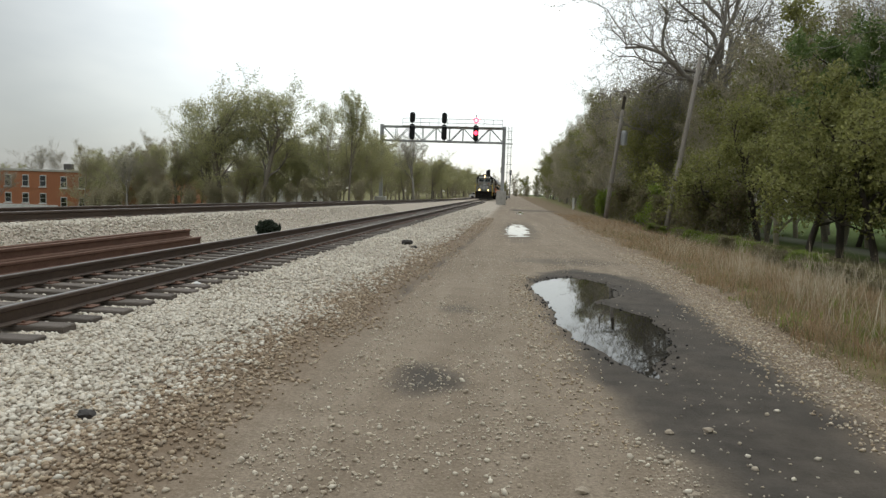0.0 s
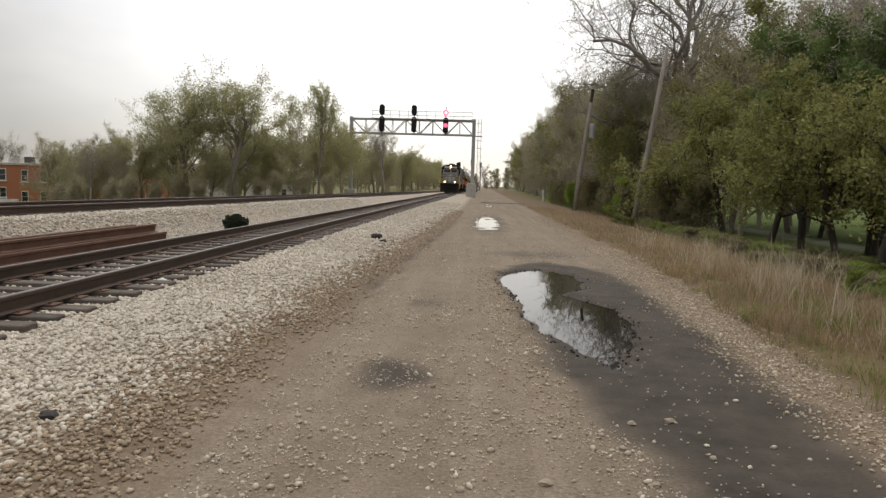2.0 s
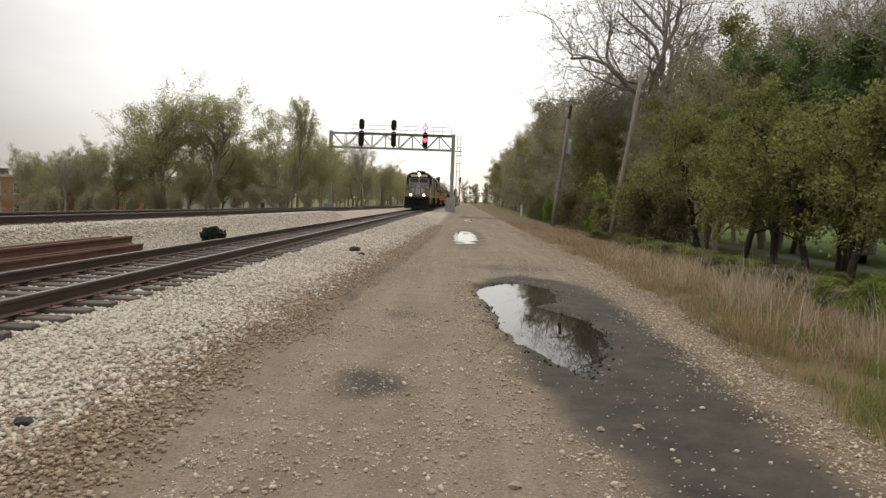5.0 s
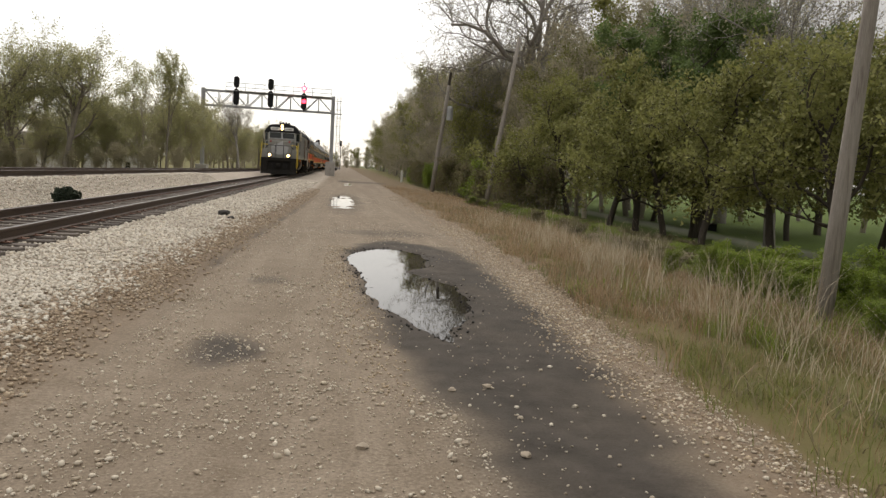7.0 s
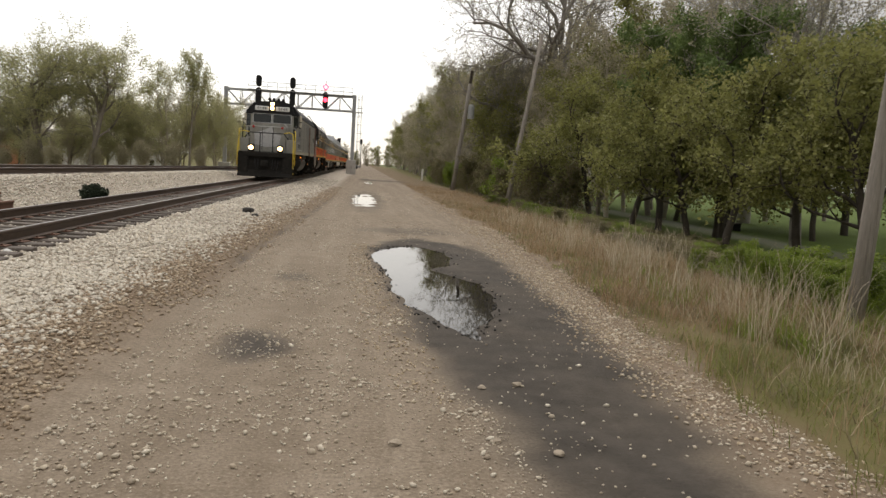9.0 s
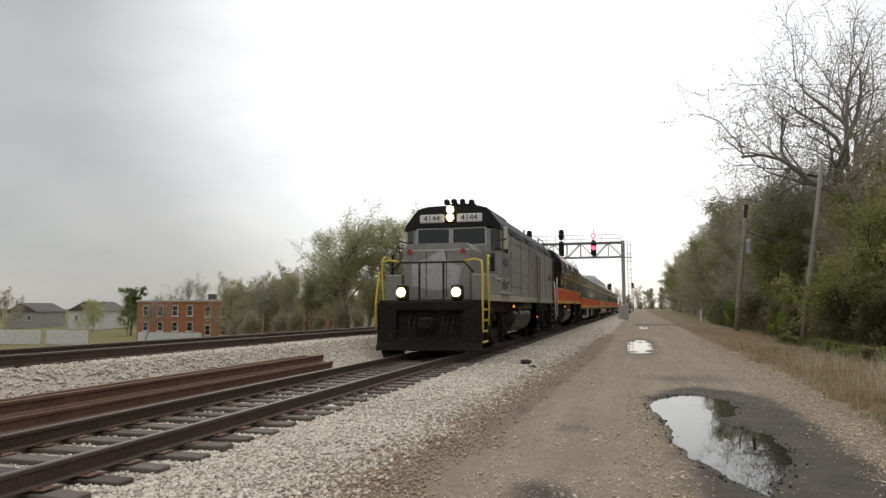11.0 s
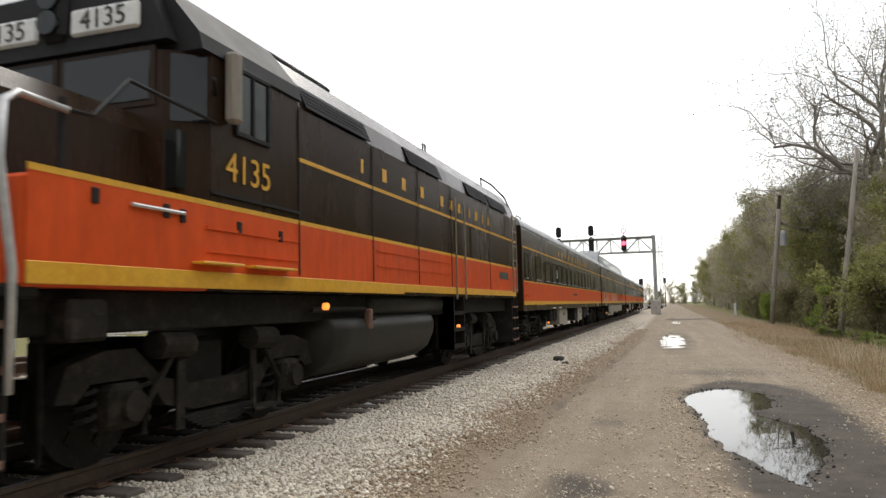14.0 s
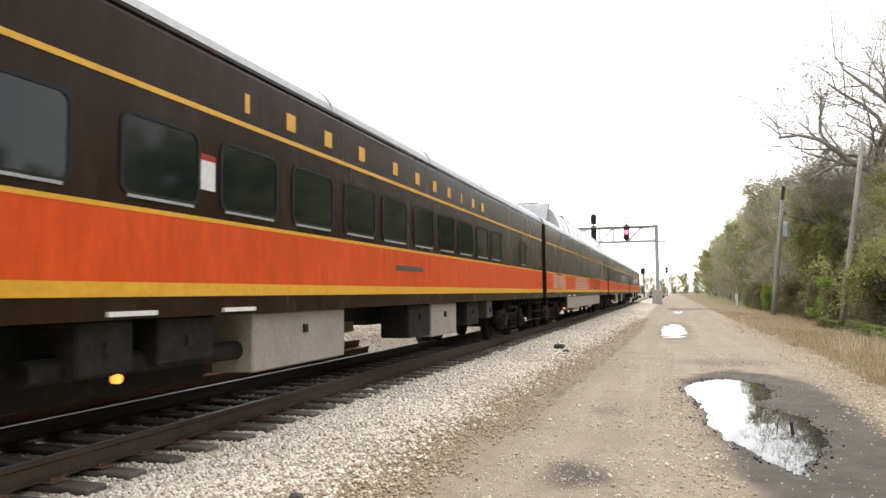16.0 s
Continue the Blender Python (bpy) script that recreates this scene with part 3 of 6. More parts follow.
for (cx, cy, hx, hy, zz, lab) in ((1.1, 10.3, 1.0, 4.2, -0.026, "still rain puddle mirroring bare trees on the dirt road"),
                                  (0.25, 32, 1.0, 8.0, -0.022, "bright sky-reflecting puddle far along the dirt road"),
                                  (0.5, 60, 0.5, 5.0, -0.02, "small bright puddle at the far end of the dirt road")):
    w = Shape()
    n = 28
    w.add([(cx + hx * math.cos(2 * math.pi * k / n), cy + hy * math.sin(2 * math.pi * k / n), zz) for k in range(n)], [tuple(range(n))])
    tagged(part("puddle", w, M_WATER), lab, "puddle", "puddles on the road", "structure")


# ---- tracks ----
RAIL_PROF = [(-0.07, 0), (0.07, 0), (0.07, 0.012), (0.012, 0.03), (0.012, 0.12), (0.036, 0.135), (0.036, 0.168), (0.028, 0.176), (-0.028, 0.176),
             (-0.036, 0.168), (-0.036, 0.135), (-0.012, 0.12), (-0.012, 0.03), (-0.07, 0.012)]


def rail_shape(x, ys, zs):
    s = Shape()
    n = len(RAIL_PROF)
    vs = [(x + px, y, z + pz - 0.176) for y, z in zip(ys, zs) for px, pz in RAIL_PROF]
    fs = [(i * n + k, i * n + (k + 1) % n, (i + 1) * n + (k + 1) % n, (i + 1) * n + k) for i in range(len(ys) - 1) for k in range(n)]
    return s.add(vs, fs)


def head_shape(x, ys, zs):
    s = Shape()
    return s.add([(x + dx, y, z + 0.0015) for y, z in zip(ys, zs) for dx in (-0.027, 0.027)],
                 [(2 * i, 2 * i + 1, 2 * i + 3, 2 * i + 2) for i in range(len(ys) - 1)])


def build_track(cx, zf, name, label, y0, y1, tie0, tie1):
    tr = thing(name, label, "railway track", kind="structure")
    ys = [-60.0, 0.0, 10, 20, 30, 45, 60, 80, 100, 130, 180, 260, 420, 700]
    zs = [float(zf(y)) for y in ys]
    for sx in (-0.755, 0.755):
        r = part("rail", rail_shape(cx + sx, ys, zs), M_RAIL, tr)
        part("rail_head", head_shape(cx + sx, ys, zs), M_RAILTOP, r, "worn bright running surface")
    tie = Shape().box(-1.3, 1.3, -0.115, 0.115, -0.17, 0, 0.012).mesh("crosstie")
    tie.materials.append(M_TIE)
    rnd = random.Random(7)
    rest = Shape()
    plates = Shape()
    y = y0
    while y < y1:
        z = float(zf(y)) - 0.186
        jx, jr = rnd.uniform(-0.06, 0.06), rnd.uniform(-1.2, 1.2)
        if tie0 <= y <= tie1:
            part("crosstie", tie, M_TIE, tr, m=pose(cx + jx, y, z + rnd.uniform(-0.012, 0.0), 0, rnd.uniform(-0.4, 0.4), jr))
        else:
            rest.box(cx - 1.3 + jx, cx + 1.3 + jx, y - 0.115, y + 0.115, z - 0.17, z)
        if y < 45:
            for sx in (-0.755, 0.755):
                plates.box(cx + sx - 0.17, cx + sx + 0.17, y - 0.09, y + 0.09, z, z + 0.012)
                for q in (-0.1, 0.1):
                    plates.box(cx + sx + q - 0.012, cx + sx + q + 0.012, y - 0.05, y - 0.026, z + 0.012, z + 0.035)
        y += 0.52
    if rest.v:
        tagged(part("far_crossties", rest, M_TIE, tr), kind="stuff")
    tagged(part("tie_plates", plates, M_RUST, tr, "rusty plates and spikes"), kind="stuff")
    return tr


build_track(TRACK_X, lambda y: RAIL_Z, "track_main", "ballasted railway track with brown rails and weathered wooden ties", -6, 110, -6, 60)
build_track(TRACK2_X, track2_z, "track_siding", "second railway track on a slightly higher ballast bed", 0, 100, 3, 40)


# ---- loose stone ----
def stones(name, label, category, pts, sizes, material, seed, sink=0.3, parent=None):
    """Irregular angular stones joined into one sheet of loose stuff."""
    rng = np.random.default_rng(seed)
    base = np.array([(1, 0, 0), (-1, 0, 0), (0, 1, 0), (0, -1, 0), (0, 0, 1), (0, 0, -1), (.6, .6, .5), (-.6, .55, .5), (.55, -.6, .5), (-.6, -.6, .5)], float)
    tri = np.array([(0, 6, 8), (6, 4, 8), (6, 7, 4), (0, 2, 6), (2, 7, 6), (7, 2, 1), (7, 1, 9), (7, 9, 4), (9, 1, 3), (9, 3, 8), (9, 8, 4), (8, 3, 0),
                    (2, 0, 5), (1, 2, 5), (3, 1, 5), (0, 3, 5)])
    n = len(pts)
    v = np.repeat(base[None], n, 0) * rng.uniform(0.7, 1.2, (n, len(base), 1))
    v = v * rng.uniform(0.65, 1.15, (n, 1, 3)) * np.array([1, 1, 0.8])
    a = rng.uniform(0, 2 * np.pi, n)
    b = rng.uniform(-0.6, 0.6, n)
    y2, z2 = v[..., 1] * np.cos(b)[:, None] - v[..., 2] * np.sin(b)[:, None], v[..., 1] * np.sin(b)[:, None] + v[..., 2] * np.cos(b)[:, None]
    x3, y3 = v[..., 0] * np.cos(a)[:, None] - y2 * np.sin(a)[:, None], v[..., 0] * np.sin(a)[:, None] + y2 * np.cos(a)[:, None]
    v = np.stack([x3, y3, z2], -1) * sizes[:, None, None]
    v = v + pts[:, None, :]
    v[..., 2] += (sizes * (0.5 - sink))[:, None]
    f = (tri[None] + (np.arange(n) * len(base))[:, None, None]).reshape(-1, 3)
    ob = new(name, raw_mesh(name, v.reshape(-1, 3), f, material))
    if parent:
        ob.parent = parent
    return tagged(ob, label, category, kind="stuff")


def scatter(rng, x0, x1, y0, y1, per):
    n = int((x1 - x0) * (y1 - y0) * per)
    return np.stack([rng.uniform(x0, x1, n), rng.uniform(y0, y1, n)], -1)


def with_z(p):
    return np.concatenate([p, ground_z(p[:, 0], p[:, 1])[:, None]], 1)


def clear_of_ties(p, cx, y0):
    d = np.abs((p[:, 1] - y0 + 0.26) % 0.52 - 0.26)
    on_tie = (d < 0.15) & (np.abs(p[:, 0] - cx) < 1.33)
    on_rail = np.abs(np.abs(p[:, 0] - cx) - 0.755) < 0.1
    return p[~on_tie & ~on_rail]


rng = np.random.default_rng(11)
bed = np.concatenate([scatter(rng, -4.6, -1.7, 1.0, 5.0, 1300), scatter(rng, -4.6, -1.7, 5.0, 9, 900), scatter(rng, -4.6, -1.7, 9, 15, 400),
                      scatter(rng, -4.6, -1.8, 15, 28, 170), scatter(rng, -4.7, -1.9, 28, 60, 40), scatter(rng, -8.9, -4.6, 1.5, 9, 300),
                      scatter(rng, -8.9, -4.6, 9, 22, 330), scatter(rng, -8.9, -4.6, 22, 45, 110)])
foot = np.clip((rut_x(bed[:, 1]) - 0.3 - bed[:, 0] + 0.2 * wob(bed[:, 0], bed[:, 1], 1.1, 3)) / 0.8, 0.0, 1)
rut = np.exp(-((bed[:, 0] - rut_x(bed[:, 1]) + 0.55) / 0.35) ** 2)
bed = bed[rng.uniform(0, 1, len(bed)) < foot * (1 - 0.5 * rut)]
bed = clear_of_ties(bed, TRACK_X, -6)
stones("ballast", "pale crushed limestone ballast heaped along the track", "ballast", with_z(bed), rng.uniform(0.011, 0.031, len(bed)) * np.interp(bed[:, 1], [5, 9, 20, 50], [1.0, 1.2, 1.4, 2.0]), M_STONE, 3, 0.2)
# earthy stones where the ballast foot meets the road, with a bare rut
low = np.concatenate([scatter(rng, -3.0, -0.9, 1.0, 5, 1300), scatter(rng, -3.0, -0.9, 5, 10, 800), scatter(rng, -3.1, -1.0, 10, 20, 330), scatter(rng, -3.1, -1.2, 20, 45, 60)])
mid_x = rut_x(low[:, 1]) - 0.42
off = low[:, 0] - mid_x + 0.2 * wob(low[:, 0], low[:, 1], 1.3, 5)
heap = np.clip(1.15 - np.abs(off) / np.where(off < 0, 0.75, 0.55), 0, 1)
worn = np.exp(-((low[:, 0] - mid_x - 0.42) / 0.1) ** 2) * np.clip((low[:, 1] - 7) / 3, 0, 1)
low = low[rng.uniform(0, 1, len(low)) < heap * (1 - 0.75 * worn)]
stones("earthy_gravel", "brown earthy gravel along the foot of the ballast", "gravel", with_z(low), rng.uniform(0.009, 0.026, len(low)) * np.interp(low[:, 1], [5, 12, 30], [1.0, 1.2, 1.7]), M_BROWNSTONE, 15)
peb = np.concatenate([scatter(rng, -1.6, 3.0, 1.2, 5, 760), scatter(rng, -1.6, 3.0, 5, 10, 500), scatter(rng, -1.6, 3.0, 10, 20, 180), scatter(rng, -1.6, 3.0, 20, 40, 30)])
lane = 0.5 + 0.5 * np.cos((peb[:, 0] + 0.15) * 2 * np.pi / 1.5 + 0.4 * wob(peb[:, 0], peb[:, 1], 0.7, 3))
keep = (wob(peb[:, 0], peb[:, 1], 1.5, 2) + 0.8 * lane > rng.uniform(-0.5, 0.9, len(peb))) & (inside(peb[:, 0], peb[:, 1], WATER_Y, WATER_L, WATER_R) < -0.05)
keep &= (inside(peb[:, 0], peb[:, 1], WET_Y, WET_L, WET_R) < 0.08) | (rng.uniform(0, 1, len(peb)) < 0.09)
peb = peb[keep]
size = rng.uniform(0.005, 0.0125, len(peb)) * np.where(rng.uniform(0, 1, len(peb)) < 0.12, rng.uniform(1.6, 2.6, len(peb)), 1.0)
stones("road_pebbles", "small loose pebbles strewn over the dirt road", "pebbles", with_z(peb), size, M_PEBBLE, 5)
edge = np.concatenate([scatter(rng, 1.9, 3.3, 1.8, 6, 480), scatter(rng, 2.0, 3.6, 6, 11, 720), scatter(rng, 2.2, 3.9, 11, 20, 330), scatter(rng, 2.3, 3.9, 20, 40, 60),
                       scatter(rng, -0.1, 0.75, 4.5, 14, 330)])
mid_x = np.where(edge[:, 0] > 1.5, verge_x(edge[:, 1]) - np.interp(edge[:, 1], [4, 8], [0.12, 0.32]) + 0.14 * wob(edge[:, 0], edge[:, 1], 0.8, 3), np.interp(edge[:, 1], WET_Y, WET_L) - 0.16)
half = np.where(edge[:, 0] > 1.5, np.interp(edge[:, 1], [4, 8], [0.4, 0.62]), 0.36)
edge = edge[(rng.uniform(0, 1, len(edge)) < 1.1 - np.abs(edge[:, 0] - mid_x) / half) & (inside(edge[:, 0], edge[:, 1], WATER_Y, WATER_L, WATER_R) < -0.06)]
stones("edge_gravel", "tan gravel ridge between the road and the grass verge", "gravel", with_z(edge), rng.uniform(0.007, 0.02, len(edge)) * np.interp(edge[:, 1], [8, 20], [1, 1.4]), M_VERGESTONE, 6)
rim = []
for k in range(240):
    y = rng.uniform(6.4, 14.2)
    side = WATER_L if rng.uniform() < 0.6 else WATER_R
    x = np.interp(y, WATER_Y, side) + rng.normal(0, 0.07)
    rim.append((x, y))
rim = np.array(rim)
stones("wet_pebbles", "dark wet pebbles and mud lumps round the puddle", "pebbles", with_z(rim), rng.uniform(0.008, 0.022, len(rim)), M_CHAR, 8, 0.1)


def lump(x, y, s, label, seed, material, name="dirt_clod"):
    r = random.Random(seed)
    bm = bmesh.new()
    bmesh.ops.create_icosphere(bm, subdivisions=2, radius=s)
    for v in bm.verts:
        v.co *= 0.75 + 0.45 * r.random()
        v.co.z *= 0.55
    me = bpy.data.meshes.new(name)
    bm.to_mesh(me)
    bm.free()
    ob = part(name, me, material)
    ob.matrix_basis = pose(x, y, float(ground_z(x, y)) + s * 0.3, 0, 0, r.uniform(0, 360))
    tagged(ob, label, "clod" if name == "dirt_clod" else "stone")


lump(-2.73, 4.3, 0.06, "black tarry lump lying on pale ballast", 1, M_CHAR)
lump(-2.9, 19.2, 0.16, "dark dirt clod with dead weeds at the ballast foot", 2, M_CHAR)
lump(-2.6, 18.4, 0.09, "dark dirt clod at the foot of the ballast", 3, M_CHAR)
for i, (x, y, s) in enumerate([(0.93, 3.9, 0.028), (1.25, 3.72, 0.032), (0.33, 3.85, 0.035), (1.0, 4.9, 0.03), (-0.45, 3.1, 0.03), (1.28, 5.0, 0.035)]):
    lump(x, y, s, "loose grey stone on the dirt road", 10 + i, M_PEBBLE, "loose_stone")
lump(-4.55, 9.9, 0.06, "white stone resting against the rail", 30, M_BOARD, "loose_stone")


# ---- signal bridge ----
def build_gantry():
    gy = 98.0
    g = thing("signal_bridge", "grey steel signal bridge spanning the tracks with three signal heads", "signal bridge", pose(0, gy, 0))
    for x, zb in ((-1.62, 0.55), (-18.35, 0.2)):
        part("post", Shape().box(x - 0.24, x + 0.24, -0.24, 0.24, zb, 10.55, 0.04), M_GALV, g)
        part("footing", Shape().box(x - 0.75, x + 0.75, -0.7, 0.7, -0.3, 0.65 if x < -5 else 2.2, 0.05) if x < -5 else
             Shape().box(x - 0.75, x + 0.55, -0.7, 0.7, -0.2, 1.9, 0.05), M_CONC, g, "pale concrete footing")
    for z in (8.35, 10.25):
        for dy in (-0.55, 0.55):
            part("chord", Shape().box(-18.2, -1.7, dy - 0.09, dy + 0.09, z - 0.11, z + 0.11, 0.02), M_GALV, g)
    n = 9
    for k in range(n):
        x0, x1 = -18.2 + 16.5 * k / n, -18.2 + 16.5 * (k + 1) / n
        for dy in (-0.55, 0.55):
            a, b = (8.35, 10.25) if k % 2 else (10.25, 8.35)
            part("brace", Shape().tube([(x0, dy, a), (x1, dy, b)], 0.06, 6), M_GALV, g)
            part("upright", Shape().tube([(x1, dy, 8.35), (x1, dy, 10.25)], 0.05, 6), M_GALV, g)
    for z in (10.8, 11.35):
        part("walkway_rail", Shape().tube([(-15.4, -0.75, z), (-1.9, -0.75, z)], 0.035, 6), M_GALV, g)
    part("walkway", Shape().box(-15.4, -1.9, -1.1, -0.6, 10.3, 10.36), M_GALV, g, "open steel walkway")
    for k in range(12):
        x = -15.4 + 13.5 * k / 11
        part("rail_post", Shape().tube([(x, -0.75, 10.36), (x, -0.75, 11.35)], 0.03, 6), M_GALV, g)
    # ladder with its cage on the outer side
    for dx in (-1.05, -0.62):
        part("ladder_rail", Shape().tube([(dx, 0, 2.0), (dx, 0, 10.6)], 0.035, 6), M_GALV, g)
    for k in range(28):
        part("rung", Shape().tube([(-1.05, 0, 2.2 + k * 0.3), (-0.62, 0, 2.2 + k * 0.3)], 0.018, 5), M_GALV, g)
    for k in range(6):
        z = 4.4 + k * 1.1
        part("cage_hoop", Shape().tube([(-1.2, 0, z), (-1.2, -0.5, z), (-0.84, -0.8, z), (-0.45, -0.5, z), (-0.45, 0, z)], 0.03, 5), M_GALV, g)
    part("bracket", Shape().box(-1.7, -0.4, -0.1, 0.1, 8.2, 8.34, 0.02), M_GALV, g)
    for i, x in enumerate((-14.05, -9.7, -5.42)):
        lit = i == 2
        for z, hh in ((11.45, 0.72), (9.55, 1.05)):
            if lit and z > 11:
                head = part("signal_target", Shape().disc((x, -1.0, 11.22), 0.36, 0.12, "y", 24), M_SIG_RED, g, "lit red ring signal")
                part("lens", Shape().disc((x, -1.08, 11.22), 0.2, 0.1, "y", 20), glow("pale_lens", (1.0, 0.75, 0.75), 1.2), head, "pale centre of the lit signal")
                continue
            prof = [(x + 0.36 * math.cos(a), z + (hh - 0.36) * (1 if math.sin(a) > 0 else -1) + 0.36 * math.sin(a)) for a in [k * math.pi / 8 + 0.01 for k in range(16)]]
            head = part("signal_head", Shape().prism(prof, -1.05, -0.8), M_BLACK, g, "black oval signal head")
            for q, dz in enumerate((-0.55, 0.0, 0.55) if hh > 1 else (-0.3, 0.3)):
                on = lit and hh > 1 and q == 1
                part("lens", Shape().disc((x, -1.1, z + dz), 0.27 if on else 0.12, 0.14, "y", 16), M_SIG_RED if on else M_BLACK, head, "lit red lens" if on else "")
        part("mast", Shape().tube([(x, -0.75, 8.3), (x, -0.75, 12.0)], 0.05, 6), M_BLACK, g)


build_gantry()


# ---- wooden poles ----
def pole(base, top, r, label, extras=None):
    p = thing("wooden_pole", label, "utility pole", pose(*base), "wooden poles along the verge")
    d = Vector(top) - Vector(base)
    bend = Vector((d.x * 0.12, 0, 0))
    part("shaft", Shape().tube([(0, 0, -0.6), d * 0.25 + bend * 0.3, d * 0.6 + bend * 0.3, d], [r, r * 0.95, r * 0.82, r * 0.68], 12), M_POLE, p, smooth=True)
    if extras == "box":
        q = d * 0.8
        part("transformer", Shape().tube([q + Vector((0.45, 0, -1.2)), q + Vector((0.45, 0, -0.1)), q + Vector((0.45, 0, 0.1))], [0.3, 0.3, 0.2], 12), M_GALV, p, "grey-blue transformer can")
        part("upper_shaft", Shape().tube([d, d * 1.12], 0.14, 8), M_BARK, p)
    elif extras == "vine":
        part("insulator", Shape().tube([d + Vector((0, 0, -0.02)), d + Vector((0, 0, 0.14))], [0.05, 0.03], 8), M_GALV, p)
    return p


pole((6.94, 9.05, -0.4), (7.32, 9.2, 6.4), 0.122, "leaning grey weathered wooden pole beside green shrubs", "vine")
pole((8.3, 40.7, -0.35), (9.85, 41.2, 9.5), 0.15, "leaning bare wooden pole in the dry verge", "vine")
pole((8.25, 66, -0.4), (9.4, 66.4, 9.4), 0.22, "leaning wooden pole with a transformer, overgrown by trees", "box")


# ---- trees ----
def grow(seed, height, r0, levels, kids, spread, droop, bare, split=0.35, wob_k=0.18, up=0.25, reach=1.0, trunk=0.72, ratio=(0.42, 0.68), thick=(0.34, 0.52), thin=0.009):
    """Limbs of a tree as tubes; gives branch arrays and the places of the outer twigs."""
    rnd = random.Random(seed)
    V, Fq, tips = [], [], []

    def limb(p, d, length, r, lev):
        n = (5, 7, 5, 4, 3, 2)[lev] if lev < levels else 3
        sides = (8, 6, 4, 3, 3, 3)[lev]
        pts, cur, dd = [p], p, d
        for i in range(n):
            k = wob_k * (0.4 if lev == 0 else 1.0)
            dd = (dd + Vector((rnd.uniform(-k, k), rnd.uniform(-k, k), rnd.uniform(-k, k) + (up * 0.25 if lev else 0) - droop * 0.1 * lev))).normalized()
            cur = cur + dd * (length / n)
            pts.append(cur)
        end = 0.5 if lev == 0 else 0.68
        rr = [r * (1 - end * i / n) for i in range(n + 1)] if lev < levels else [r, r * 0.85, r * 0.6, r * 0.3]
        base = len(V)
        for i, q in enumerate(pts):
            t = (pts[min(i + 1, n)] - pts[max(i - 1, 0)]).normalized()
            u = t.orthogonal().normalized()
            w = t.cross(u)
            for s in range(sides):
                a = 2 * math.pi * s / sides
                V.append(q + (u * math.cos(a) + w * math.sin(a)) * rr[i])
        for i in range(n):
            for s in range(sides):
                Fq.append((base + i * sides + s, base + i * sides + (s + 1) % sides, base + (i + 1) * sides + (s + 1) % sides, base + (i + 1) * sides + s))
        if lev >= levels - 1:
            tips.extend((tuple(q), lev) for q in pts[1:])
        if lev >= levels:
            return
        m = kids[lev]
        for j in range(m):
            lo = bare if lev == 0 else 0.2
            f = lo + (1 - lo) * (j + rnd.random()) / m
            i = min(int(f * n), n - 1)
            q = pts[i].lerp(pts[i + 1], f * n - i)
            t = (pts[i + 1] - pts[i]).normalized()
            u = t.orthogonal().normalized()
            u.rotate(Matrix.Rotation(rnd.uniform(0, 0.9) + j * 2.4, 3, t))
            ang = spread * rnd.uniform(0.65, 1.25)
            nd = (t * math.cos(ang) + u * math.sin(ang)).normalized()
            limb(q, nd, length * rnd.uniform(*(ratio if lev == 0 else (0.42, 0.68))) * (1.0 - split * f) * (reach if lev < 2 else 1.0),
                 max(thin, rr[i] * rnd.uniform(*(thick if lev == 0 else (0.34, 0.52)))), lev + 1)

    limb(Vector((0, 0, -0.2)), Vector((rnd.uniform(-0.06, 0.06), rnd.uniform(-0.06, 0.06), 1)).normalized(), height * trunk, r0, 0)
    return np.array([tuple(v) for v in V]), np.array(Fq), np.array([t[0] for t in tips])


def leaves(tips, per, size, jitter, seed):
    """Small pointed leaves strewn about the twigs."""
    r = np.random.default_rng(seed)
    c = np.repeat(tips, per, 0)
    c = c + r.normal(0, jitter, c.shape)
    n = len(c)
    a = r.normal(0, 1, (n, 3))
    a /= np.linalg.norm(a, axis=1)[:, None]
    b = np.cross(a, r.normal(0, 1, (n, 3)))
    b /= np.linalg.norm(b, axis=1)[:, None] + 1e-9
    s = (size * r.uniform(0.6, 1.3, n))[:, None]
    v = np.stack([c - a * s, c + b * s * 0.55, c + a * s, c - b * s * 0.55], 1).reshape(-1, 3)
    return v, np.arange(n * 4).reshape(-1, 4)


class TreeKind:
    def __init__(self, name, seed, bark, leafmat, height, r0, levels, kids, spread, bare, per, size, jitter, droop=0.0, wob_k=0.18, up=0.25, split=0.35, reach=1.0, **limbs):
        v, f, tips = grow(seed, height, r0, levels, kids, spread, droop, bare, split, wob_k, up, reach, **limbs)
        self.wood = raw_mesh("trunk", v, f, bark, True)
        lv, lf = leaves(tips, per, size, jitter, seed)
        self.crown = raw_mesh("crown", lv, lf, leafmat)
        self.name = name

    def put(self, x, y, s=1.0, rz=0.0, label="", group="", z=None, sz=None, name=None, cat="tree"):
        t = thing(name or self.name, label, cat, None, group)
        zz = float(ground_z(x, y)) if z is None else z
        t.matrix_basis = pose(x, y, zz, 0, 0, rz) @ Matrix.Diagonal((s, s, sz or s, 1))
        for nm, me in (("trunk", self.wood), ("crown", self.crown)):
            o = new(nm, me)
            o.parent = t
        return t


